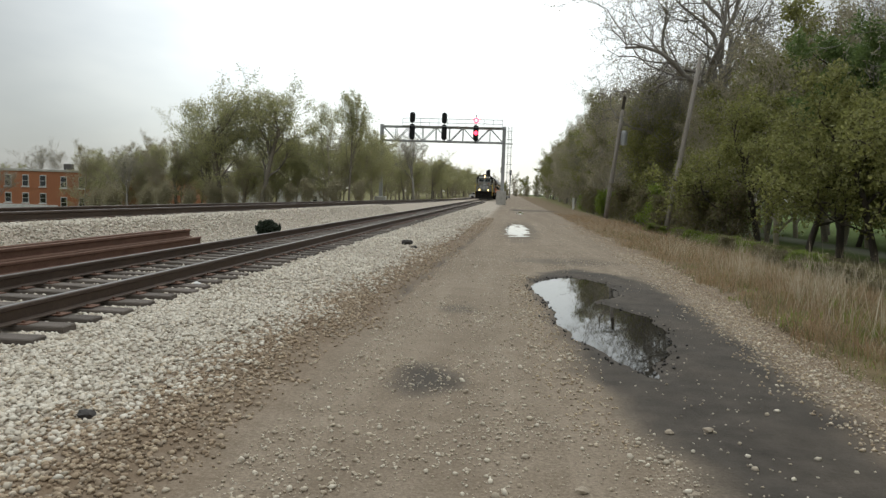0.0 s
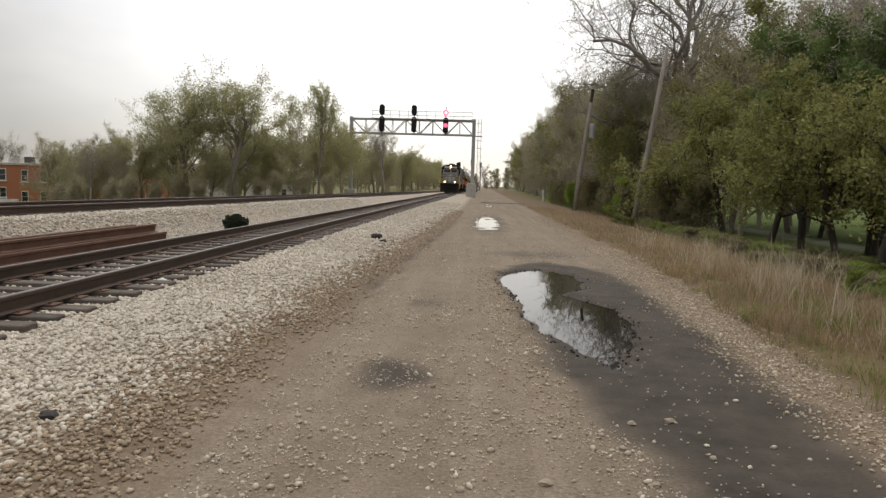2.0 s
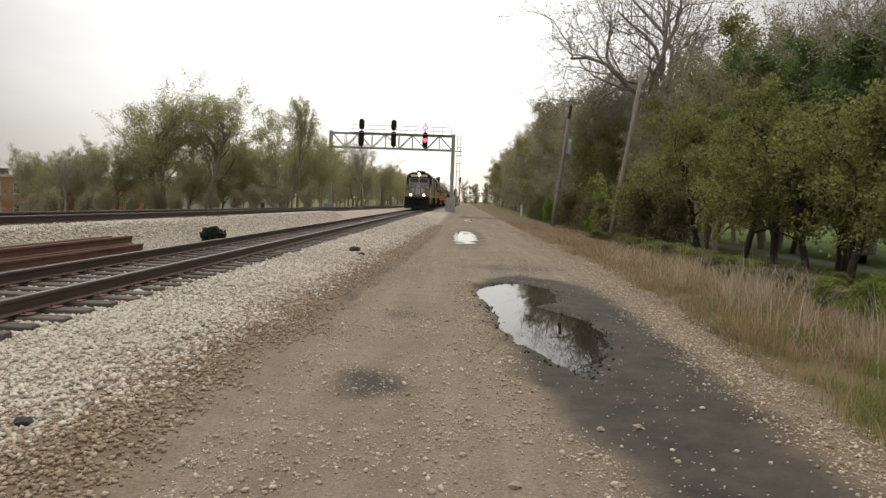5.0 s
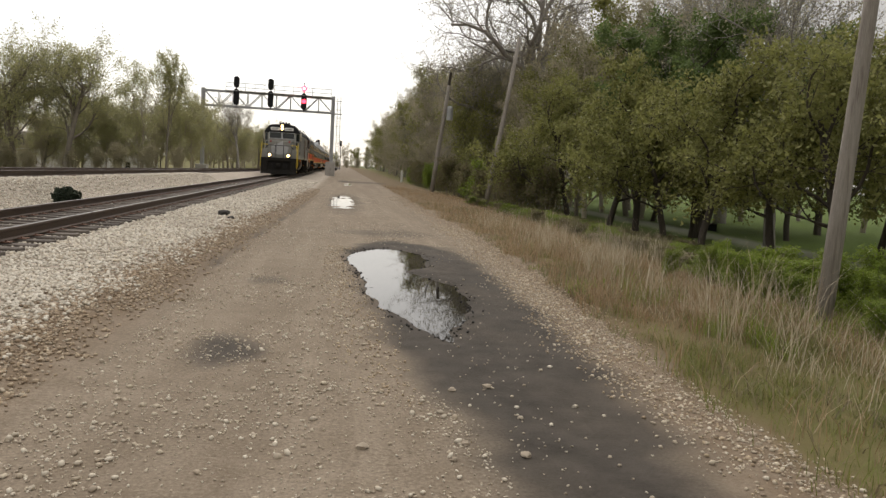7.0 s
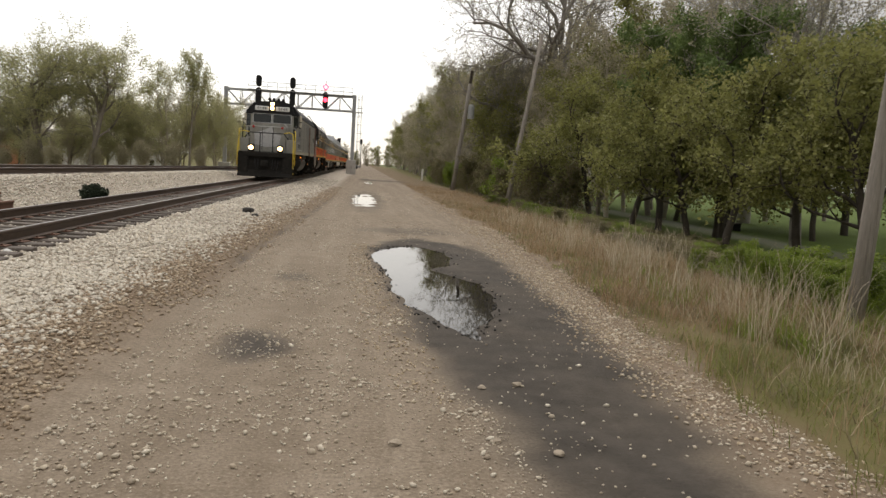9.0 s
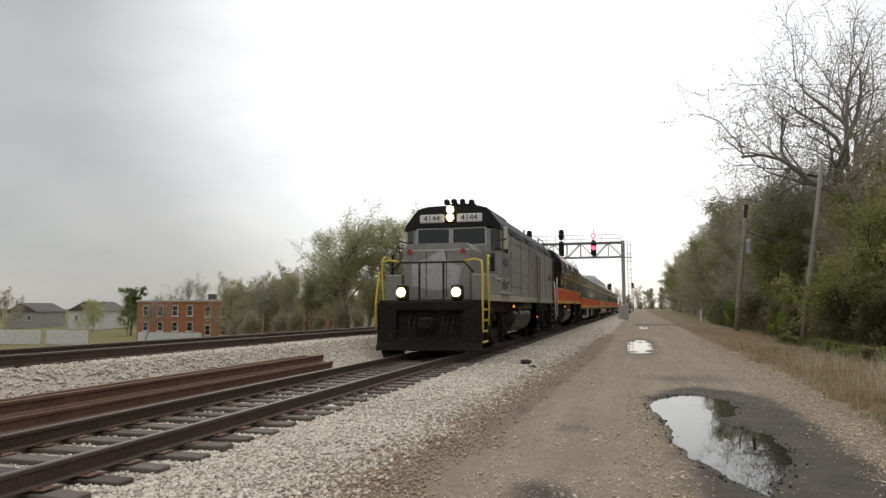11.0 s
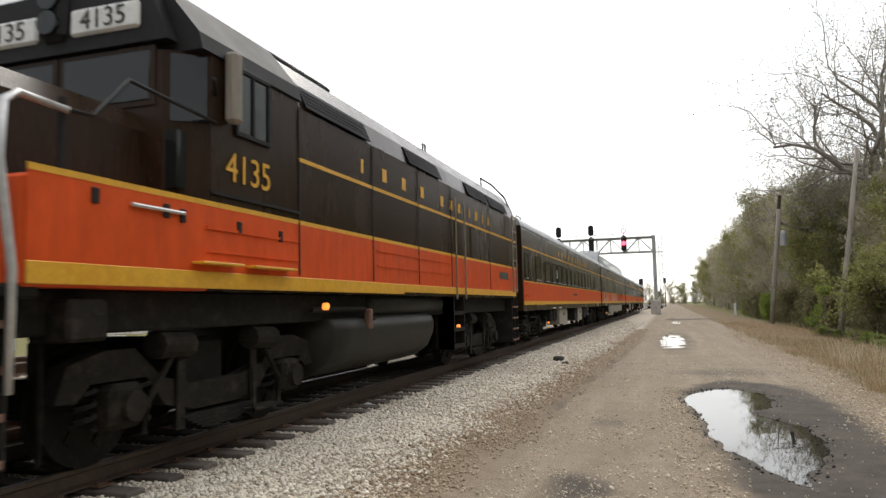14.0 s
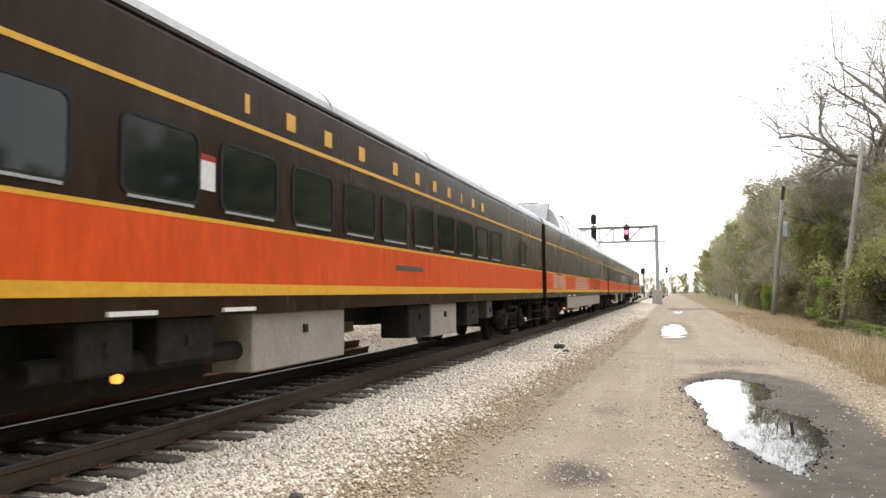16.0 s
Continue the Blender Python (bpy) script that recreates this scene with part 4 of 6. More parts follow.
SYCAMORE = TreeKind("sycamore_tree", 21, M_BARK_GREY, M_BUD, 26, 0.56, 4, (9, 9, 6, 4), 0.85, 0.6, 1, 0.075, 0.16, wob_k=0.52, up=0.3, split=0.1, reach=1.05,
                    trunk=0.48, ratio=(0.7, 1.0), thick=(0.55, 0.75), thin=0.018)
SYCAMORE_B = TreeKind("bare_tree", 35, M_BARK_GREY, M_BUD, 19, 0.28, 4, (8, 8, 6, 4), 0.65, 0.55, 1, 0.07, 0.14, wob_k=0.45, up=0.5, split=0.15, reach=1.0,
                      trunk=0.5, ratio=(0.6, 0.95), thick=(0.45, 0.62), thin=0.015)
BUDDING = TreeKind("budding_tree", 44, M_TWIG_DARK, M_LEAF_PALE, 14, 0.27, 4, (9, 8, 5, 4), 0.75, 0.3, 3, 0.08, 0.22, wob_k=0.32, up=0.35, split=0.2,
                   trunk=0.58, ratio=(0.55, 0.8), thick=(0.45, 0.6), thin=0.014)
BUDDING_B = TreeKind("budding_tree", 58, M_TWIG, M_LEAF_PALE, 12, 0.13, 4, (11, 6, 5, 4), 0.8, 0.06, 3, 0.08, 0.22, wob_k=0.25, up=0.35, ratio=(0.5, 0.8), thin=0.012)
POPLAR = TreeKind("young_tree", 61, M_TWIG_DARK, M_LEAF_PALE, 14, 0.18, 3, (14, 7, 5), 0.7, 0.35, 5, 0.1, 0.2, up=0.4)
WOOD_A = TreeKind("woodland_tree", 71, M_TWIG_DARK, M_LEAF_OLIVE, 13, 0.17, 4, (12, 7, 5, 4), 0.7, 0.05, 2, 0.1, 0.18, wob_k=0.28, up=0.35, thin=0.012)
WOOD_B = TreeKind("woodland_tree", 83, M_TWIG, M_BUD, 13, 0.17, 4, (12, 7, 5, 4), 0.62, 0.05, 1, 0.08, 0.16, wob_k=0.28, up=0.4, thin=0.013)
LEAFY = TreeKind("leafy_tree", 92, M_BARK, M_LEAF_DEEP, 12, 0.2, 4, (12, 6, 4, 3), 0.72, 0.1, 7, 0.095, 0.17, wob_k=0.25)
APPLE = TreeKind("orchard_tree", 101, M_BARK, M_LEAF_OLIVE, 8.5, 0.15, 4, (10, 6, 5, 4), 0.9, 0.3, 3, 0.075, 0.15, droop=0.15, wob_k=0.42, up=0.2, trunk=0.58, ratio=(0.6, 0.95),
                 thick=(0.4, 0.65))
SHRUB = TreeKind("shrub", 113, M_TWIG_DARK, M_LEAF_BRIGHT, 2.3, 0.03, 3, (12, 6, 4), 0.6, 0.02, 5, 0.04, 0.09, up=0.4)
SHRUB_B = TreeKind("shrub", 127, M_TWIG_DARK, M_SCRUB, 2.6, 0.03, 3, (14, 6, 4), 0.65, 0.02, 3, 0.05, 0.12, up=0.3)
SHRUB_C = TreeKind("shrub", 139, M_TWIG, M_BUD, 2.6, 0.03, 3, (14, 6, 4), 0.65, 0.02, 4, 0.045, 0.16, up=0.3)

rt = random.Random(5)
# the tall pale tree over the poles, and its neighbours
SYCAMORE.put(17.0, 62, 1.12, 205, "tall grey sycamore with pale upper limbs, barely in leaf")
SYCAMORE_B.put(12.4, 74, 1.05, 250, "bare grey tree with fine twigs above the woods")
SYCAMORE.put(27.0, 48, 0.85, 160, "tall grey sycamore with crooked upper limbs")
SYCAMORE_B.put(19.5, 30, 0.95, 20, "bare grey tree rising behind the green crowns")
SYCAMORE.put(13.0, 71, 0.8, 330, "bare grey tree with fine twigs beside the pole")
for i, (x, y, s) in enumerate(((14.5, 92, 0.8), (16.5, 108, 0.85), (15.2, 126, 0.85), (17.5, 84, 0.95), (15.5, 150, 0.9), (15.0, 178, 0.95), (16.0, 215, 1.0))):
    SYCAMORE_B.put(x, y, s, i * 63, "bare grey tree standing above the wood", "bare trees in the wood")
# green crowns between the verge and the park
LEAFY.put(15.6, 36, 0.95, 30, "fresh green leafy tree at the wood's edge", "green trees by the park")
LEAFY.put(17.5, 33.0, 0.95, 140, "fresh green leafy tree at the wood's edge", "green trees by the park")
LEAFY.put(21.5, 40, 1.15, 250, "fresh green leafy tree at the wood's edge", "green trees by the park")
APPLE_AT = [(13.6, 25.3, 1.05), (15.8, 24.0, 1.1), (14.2, 29.5, 1.0), (16.4, 31.5, 0.9), (12.9, 33.2, 1.1), (19.5, 22.0, 1.15), (15.2, 19.5, 1.05), (18.5, 17.0, 1.15), (22.5, 27, 1.1), (24, 20, 1.2),
            (23.0, 34, 1.05), (12.6, 38.0, 1.15), (26, 40, 1.1), (21.0, 46, 1.1)]
for i, (x, y, s) in enumerate(APPLE_AT):
    APPLE.put(x, y, s, i * 77, "low crooked tree with olive spring leaves and dark trunk", "crooked park trees")
# the wood along the verge, down to the vanishing point
for i in range(44):
    y = 46 + (i ** 1.25) * 2.3
    for row in range(2):
        x = 15.8 + row * 5 + rt.uniform(-1.3, 1.3) - np.clip((y - 60) / 40, 0, 1) * 2.0
        k = rt.choice((WOOD_A, WOOD_B, WOOD_B))
        k.put(x, y + rt.uniform(-1, 1), rt.uniform(0.8, 1.1) * (1.0 if row == 0 else 1.2) * (1.0 + 0.35 * float(np.clip((y - 70) / 40, 0, 1))), rt.uniform(0, 360),
              "brown-green woodland tree just coming into leaf", "woodland along the verge")
for i in range(36):
    rt.choice((WOOD_A, WOOD_B)).put(-110 + i * 6.2 + rt.uniform(-2, 2), 430 + rt.uniform(-25, 25), rt.uniform(0.9, 1.3), rt.uniform(0, 360), z=-2.5, label=
                                    "distant woodland tree closing the line", group="distant woodland")
for i, (x, y) in enumerate(((26, 62), (31, 52), (29, 40), (34, 32), (36, 45), (33, 70), (40, 58), (44, 40), (30, 84), (42, 25), (50, 33), (38, 14), (48, 16))):
    (WOOD_A, WOOD_B, LEAFY)[i % 3].put(x, y, 1.1, i * 50, "woodland tree standing behind the park lawn", "trees behind the park")
# unseen trees added behind the viewer; they darken train reflections and the verge
for i in range(18):
    (WOOD_A, LEAFY, WOOD_B, APPLE)[i % 4].put(11.5 + (i % 3) * 5 + rt.uniform(-1, 1), 1 - i * 3.6, rt.uniform(0.95, 1.3), rt.uniform(0, 360),
                                              "unseen leafing tree added behind the viewer to darken reflections", "wood behind the road's bend")
for i in range(26):
    SHRUB_C.put(-70 + i * 5.5, 410 + rt.uniform(-6, 6), rt.uniform(1.8, 2.6), rt.uniform(0, 360), "distant brushwood closing the line", "distant brushwood", z=-0.6, cat="shrub")
# scrub under the trees: fresh green near the pole, dull and low towards the wood
for i in range(150):
    y = 6.0 + i * 0.26
    x = 7.8 + 5.2 * rt.random() ** 1.3
    near = y < 13
    fresh = rt.random() < (0.85 if near else 0.35)
    (SHRUB if fresh else SHRUB_B).put(x, y, rt.uniform(0.45, 0.8), rt.uniform(0, 360), "bright green undergrowth shrub" if fresh else "dull brown twiggy undergrowth shrub",
                                      "undergrowth shrubs", cat="shrub", sz=rt.uniform(0.35, 0.6) if near else rt.uniform(0.14, 0.3))
for i in range(34):
    SHRUB.put(rt.uniform(6.0, 9.2), rt.uniform(6.6, 13.5), rt.uniform(0.3, 0.5), rt.uniform(0, 360), "fresh green weedy shrub round the leaning pole", "undergrowth shrubs", cat="shrub",
              sz=rt.uniform(0.22, 0.42))
for i in range(46):
    y = 38 + i * 1.5
    x = 9.6 + rt.uniform(0, 2.4)
    fresh = rt.random() < 0.25
    (SHRUB if fresh else SHRUB_B).put(x, y, rt.uniform(0.9, 1.5), rt.uniform(0, 360), "green brushwood shrub at the wood's edge" if fresh else "brown brushwood shrub at the wood's edge",
                                      "brushwood shrubs", cat="shrub")
# far side of the tracks
BUDDING.put(-32.2, 76, 1.14, 10, "spreading tree with pale green budding crown", "trees beyond the tracks")
BUDDING.put(-27.0, 75, 1.16, 130, "slender tree with pale green budding crown", "trees beyond the tracks")
BUDDING.put(-34.5, 80, 0.9, 250, "spreading tree with pale green budding crown", "trees beyond the tracks")
POPLAR.put(-18.2, 78, 0.62, 0, "tall young tree with pale new leaves", "trees beyond the tracks", sz=0.92)
BUDDING_B.put(-21.5, 82, 0.95, 60, "budding tree with olive leaves", "trees beyond the tracks")
SYCAMORE_B.put(-15.6, 112, 0.72, 70, "bare grey tree behind the signal bridge", "trees beyond the tracks")
LEAFY.put(-90, 112, 0.8, 40, "dark green round tree beside the brick building", "trees beyond the tracks")
SYCAMORE_B.put(-44, 78, 0.5, 70, "dark bare tree with crooked limbs", "trees beyond the tracks")
SYCAMORE_B.put(-84, 118, 0.72, 20, "bare spreading tree behind the brick house", "trees beyond the tracks")
SYCAMORE_B.put(-62.3, 80, 0.4, 20, "small bare tree before the brick house", "trees beyond the tracks")
for i in range(34):
    for row in range(2):
        y = 86 + i * 5.5 + row * 3
        x = -19.5 - row * 5 - rt.uniform(0, 3) - max(0, 104 - y) * 0.3 + min(4.5, i * 0.2)
        rt.choice((BUDDING_B, BUDDING, WOOD_B, BUDDING_B)).put(x, y, rt.uniform(0.6, 0.8), rt.uniform(0, 360), "brown-green thicket tree beyond the tracks", "thicket beyond the tracks")
for i in range(32):
    x = -55 + i * 1.22
    y = 84 + rt.uniform(-3, 8)
    rt.choice((BUDDING_B, BUDDING, WOOD_B, BUDDING_B)).put(x, y, rt.uniform(0.5, 0.78), rt.uniform(0, 360), "brown-green thicket tree beyond the tracks", "thicket beyond the tracks")
for i in range(12):
    SHRUB_C.put(-46 + i * 2.7, 74 + rt.uniform(-2, 2), rt.uniform(1.0, 1.6), rt.uniform(0, 360), "brown brushwood beyond the tracks", "brushwood beyond the tracks", cat="shrub")
for i in range(8):
    rt.choice((BUDDING_B, WOOD_B)).put(-130 + i * 6 + rt.uniform(-2, 2), 118 + rt.uniform(-6, 10), rt.uniform(0.5, 0.7), rt.uniform(0, 360), "budding tree among the houses", "trees among the houses")


def build_bush():
    b = thing("evergreen_bush", "small dark evergreen bush standing on pale ballast", "bush", pose(-6.78, 19.2, 0.19))
    r = np.random.default_rng(4)
    t = r.normal(0, 1, (900, 3))
    t /= np.linalg.norm(t, axis=1)[:, None]
    t = t * (r.uniform(0.3, 1, (900, 1)) ** 0.5) * np.array([0.36, 0.33, 0.25]) * (0.85 + 0.25 * np.sin(t[:, :1] * 7) * np.cos(t[:, 1:2] * 5)) + np.array([0, 0, 0.2])
    t = t[t[:, 2] > 0.0]
    v, f = leaves(t, 6, 0.035, 0.02, 2)
    o = new("foliage", raw_mesh("foliage", v, f, M_CONIFER))
    o.parent = b
    part("stem", Shape().tube([(0, 0, -0.05), (0, 0, 0.35)], [0.03, 0.015], 6), M_BARK, b)
    for k in range(9):
        a = k * 0.7
        part("branch", Shape().tube([(0, 0, 0.06), (0.24 * math.cos(a), 0.22 * math.sin(a), 0.12 + 0.03 * k)], [0.012, 0.005], 4), M_BARK, b)


build_bush()


# ---- grass ----
def grass(name, label, pts, h0, h1, width, lean, material, seed):
    r = np.random.default_rng(seed)
    n = len(pts)
    a = r.uniform(0, 2 * np.pi, n)
    h = r.uniform(h0, h1, n) * np.clip(0.75 + 0.45 * wob(pts[:, 0], pts[:, 1], 1.3, 4) + 0.3 * wob(pts[:, 0], pts[:, 1], 3.4, 1), 0.25, 1.5)
    d = np.stack([np.cos(a), np.sin(a), np.zeros(n)], -1)
    s = np.stack([-np.sin(a), np.cos(a), np.zeros(n)], -1) * width * 0.5
    ln = (r.uniform(0.1, 1.0, n) * lean * h)[:, None]
    zz = np.array([0, 0, 1.0])
    b = pts - zz * 0.03
    m = b + d * ln * 0.35 + zz * (h * 0.6)[:, None]
    tip = b + d * ln + zz * h[:, None]
    v = np.stack([b - s, b + s, m + s * 0.7, m - s * 0.7, tip + s * 0.15, tip - s * 0.15], 1).reshape(-1, 3)
    q = np.arange(n)[:, None] * 6
    f = np.concatenate([q + np.array([[0, 1, 2, 3]]), q + np.array([[3, 2, 4, 5]])], 0)
    ob = new(name, raw_mesh(name, v, f, material))
    return tagged(ob, label, "grass", kind="stuff")


def tufted(rng, x0, x1, y0, y1, tufts, per, sd, k=6):
    c = scatter(rng, x0, x1, y0, y1, tufts)
    p = np.repeat(c, per, 0) + rng.normal(0, sd, (len(c) * per, 2))
    thin = wob(p[:, 0], p[:, 1], 1.0, k) + 0.6 * wob(p[:, 0], p[:, 1], 2.7, k + 2) > rng.uniform(-1.2, 0.5, len(p))
    ragged = verge_x(p[:, 1]) + 0.16 * wob(p[:, 0], p[:, 1], 1.6, 1) + 0.1 * wob(p[:, 0], p[:, 1], 4.0, 5)
    return with_z(p[(p[:, 0] > ragged) & thin])


dry = np.concatenate([tufted(rng, 3.0, 7.2, 7.0, 16, 24, 16, 0.13), tufted(rng, 3.1, 9.8, 16, 30, 14, 14, 0.16), tufted(rng, 3.0, 9.8, 30, 60, 6, 12, 0.22),
                      tufted(rng, 3.0, 8.5, 2.5, 8, 7, 12, 0.11)])
grass("dry_grass", "dry orange-tan grass along the verge", dry, 0.1, 0.42, 0.008, 1.25, M_DRY, 9)
wisps = np.concatenate([tufted(rng, 3.9, 6.6, 4.0, 12, 4, 14, 0.1, 3), tufted(rng, 4.2, 7.6, 12, 24, 2.5, 14, 0.12, 3)])
grass("dry_stalks", "long pale dead stalks leaning over the verge", wisps, 0.5, 1.0, 0.008, 1.1, M_STALK, 12)
green = np.concatenate([tufted(rng, 2.7, 7.5, 1.5, 8, 46, 18, 0.1, 9), tufted(rng, 3.05, 6.5, 8, 18, 8, 26, 0.12, 9), tufted(rng, 7.0, 12, 5, 30, 16, 14, 0.18)])
grass("green_grass", "short green and yellow grass beside the gravel", green, 0.05, 0.22, 0.007, 1.1, M_GRASS, 10)
litter = np.concatenate([tufted(rng, 3.1, 8.2, 3, 16, 20, 10, 0.12, 5), tufted(rng, 3.4, 9.5, 16, 34, 7, 12, 0.2, 5)])
grass("matted_litter", "dark matted weeds and leaf litter under the dry grass", litter, 0.05, 0.3, 0.014, 1.6, M_SCRUB, 16)
weeds = np.concatenate([tufted(rng, 3.3, 5.2, 6, 14, 1.3, 60, 0.1, 2), tufted(rng, 6.0, 8.5, 4, 12, 8, 22, 0.14, 2)])
grass("fresh_weeds", "fresh green weeds in small patches along the verge", weeds, 0.1, 0.34, 0.012, 0.9, M_LEAF_BRIGHT, 14)

# ---- spare rails lying between the tracks ----
for i, (x, dz, dy) in enumerate(((-7.05, 0.0, 0.0), (-6.86, 0.0, 0.4), (-6.95, 0.176, 0.15), (-7.24, 0.0, -0.3), (-7.15, 0.176, -0.2))):
    sr = part("spare_rail", rail_shape(0, [0, 12.8 + dy], [0.176, 0.176]), M_RUST)
    sr.matrix_basis = pose(x - 0.15, 2.0, 0.235 + dz, 0, 0, -0.6 + 0.15 * i)
    tagged(sr, "rusty spare rail stacked on the ballast", "rail", "stacked spare rails")


# ---- houses beyond the tracks ----
def windows(parent, x0, x1, n, z, w, h, y, frame_mat):
    for k in range(n):
        x = x0 + (x1 - x0) * k / max(1, n - 1)
        wd = part("window", Shape().box(x - w / 2, x + w / 2, y - 0.05, y + 0.1, z, z + h, 0.02), frame_mat, parent)
        part("pane", Shape().box(x - w / 2 + 0.1, x + w / 2 - 0.1, y - 0.09, y - 0.04, z + h * 0.52, z + h - 0.1), M_GLASS, wd)
        part("pane", Shape().box(x - w / 2 + 0.1, x + w / 2 - 0.1, y - 0.07, y - 0.03, z + 0.1, z + h * 0.48), M_GLASS, wd)
        part("sill", Shape().box(x - w / 2 - 0.1, x + w / 2 + 0.1, y - 0.18, y + 0.0, z - 0.12, z), M_WHITE, wd)


def brick_house():
    h = thing("brick_building", "two-storey orange brick building with white lower wall and sash windows", "building", pose(-73, 92, -3.5))
    part("wall", Shape().box(0, 27, 0, 12, 0, 6.05), M_BRICK, h)
    part("lower_wall", Shape().box(0.4, 11.3, -0.25, -0.01, 0, 1.55, 0.03), M_WHITE, h, "white painted lower wall")
    part("parapet", Shape().box(-0.15, 27.15, -0.15, 12.15, 6.05, 6.4, 0.05), M_CONC, h, "pale stone parapet cap")
    windows(h, 1.6, 9.2, 4, 4.0, 0.95, 1.6, -0.02, M_WHITE)
    windows(h, 1.6, 9.2, 4, 1.75, 0.95, 1.4, -0.02, M_WHITE)
    windows(h, 12.2, 20, 4, 3.9, 0.95, 1.6, -0.02, M_WHITE)
    windows(h, 12.2, 20, 4, 1.2, 0.95, 1.5, -0.02, M_WHITE)
    for x in (9.5, 20):
        part("chimney", Shape().box(x, x + 1.1, 4, 4.8, 6.3, 7.3, 0.04), M_ROOF, h)


def plain_house(x, y, w, d, z0, zh, wall, label):
    h = thing("house", label, "house", pose(x, y, z0), "houses beyond the tracks")
    part("wall", Shape().box(0, w, 0, d, 0, zh), wall, h)
    part("roof", Shape().prism([(-0.4, zh), (w + 0.4, zh), (w / 2, zh + w * 0.24)], -0.4, d + 0.4), M_ROOF, h)
    windows(h, w * 0.25, w * 0.75, 2, zh * 0.5, 0.9, 1.3, -0.02, M_WHITE)


brick_house()
plain_house(-128, 138, 9, 9, -3.5, 4.6, M_WHITE, "white sided house with a dark shingle roof")
plain_house(-150, 142, 9, 9, -3.5, 4.4, M_GREYWALL, "grey sided house with a dark shingle roof")
plain_house(-52, 112, 10, 9, -3.4, 4.8, M_WHITE, "white sided house behind the thicket")
plain_house(-40, 118, 9, 9, -3.4, 4.6, M_WHITE, "white sided house behind the thicket")
for i, x in enumerate((-100, -88, -80)):
    fence = Shape().box(x, x + 7, 82, 82.15, -3.4, -1.35, 0.02)
    tagged(part("garden_wall", fence, M_WHITE), "white garden wall before the houses", "wall", "garden walls")


# ---- park bench ----
def bench():
    b = thing("park_bench", "dark slatted park bench on the lawn by the path", "bench", pose(20.9, 38.3, float(ground_z(20.9, 38.3)), 0, 0, 35))
    for k in range(3):
        part("seat_slat", Shape().box(-0.8, 0.8, -0.2 + k * 0.15, -0.08 + k * 0.15, 0.43, 0.47, 0.008), M_BARK, b)
        part("back_slat", Shape().box(-0.8, 0.8, 0.26 + k * 0.02, 0.3 + k * 0.02, 0.55 + k * 0.14, 0.65 + k * 0.14, 0.008), M_BARK, b)
    for x in (-0.7, 0.7):
        part("leg", Shape().box(x - 0.03, x + 0.03, -0.2, 0.3, 0.0, 0.42, 0.01), M_BLACK, b)
        part("back_post", Shape().box(x - 0.03, x + 0.03, 0.24, 0.3, 0.4, 0.95, 0.01), M_BLACK, b)


bench()


# ---- far end: crossing signals, a parked car or two ----
def far_car(x, y, material, label):
    c = thing("parked_car", label, "car", pose(x, y, float(ground_z(x, y))), "cars at the far crossing")
    prof = [(-2.2, 0.35), (2.2, 0.35), (2.25, 0.8), (1.4, 0.95), (0.8, 1.45), (-1.2, 1.45), (-1.9, 0.95), (-2.25, 0.85)]
    part("body", Shape().prism(prof, -0.85, 0.85, "y"), material, c)
    part("window", Shape().prism([(0.75, 1.38), (1.25, 0.98), (-1.75, 0.98), (-1.15, 1.38)], -0.87, 0.87, "y"), M_GLASS, c)
    for wx in (-1.4, 1.4):
        for wy in (-0.8, 0.8):
            part("wheel", Shape().disc((wx, wy, 0.33), 0.33, 0.2, "y", 14), M_BLACK, c)


far_car(-3.2, 172, M_GALV, "silver car standing at the far road crossing")
far_car(-8.6, 176, M_WHITE, "white car standing at the far road crossing")
for i, (x, y, hgt) in enumerate(((-6.5, 185, 7.5), (-3.3, 190, 8.5), (-1.2, 230, 9), (-9, 240, 9))):
    p = thing("far_signal_mast", "distant dark signal mast beside the line", "signal mast", pose(x, y, 0.05), "distant masts")
    part("mast", Shape().tube([(0, 0, 0), (0, 0, hgt)], 0.12, 6), M_BLACK, p)
    part("head", Shape().box(-0.35, 0.35, -0.2, 0.1, hgt - 1.6, hgt, 0.05), M_BLACK, p)
wp = part("marker_post", Shape().box(-0.12, 0.12, -0.12, 0.12, -0.1, 1.3, 0.02), M_WHITE)
wp.matrix_basis = pose(7.2, 88, 0.0)
tagged(wp, "short white marker post at the verge", "post")


# ---- the train ----
# Each vehicle's own space: y = 0 at its leading coupler face, y grows towards its tail, z = 0 on the rail heads.
def mirror(prof):
    """A right half outline, bottom to top, closed with its left half."""
    return prof + [(-x, z) for x, z in reversed(prof) if x > 1e-6]


def both(fn):
    for s in (1, -1):
        fn(s)


def side_plate(s, x, y0, y1, z0, z1, t=0.006, c=0.0):
    a, b = sorted((s * x, s * (x + t)))
    return Shape().box(a, b, y0, y1, z0, z1, c)


def writing(text, parent, size, y, z, x, material, label):
    cu = bpy.data.curves.new("number", "FONT")
    cu.body, cu.size, cu.extrude, cu.align_x, cu.align_y = text, size, 0.004, "CENTER", "CENTER"
    cu.materials.append(material)
    ob = new("number", cu)
    ob.parent = parent
    ob.matrix_basis = pose(x, y, z, 90, 0, 90 if x > 0 else -90)
    return tagged(ob, label)


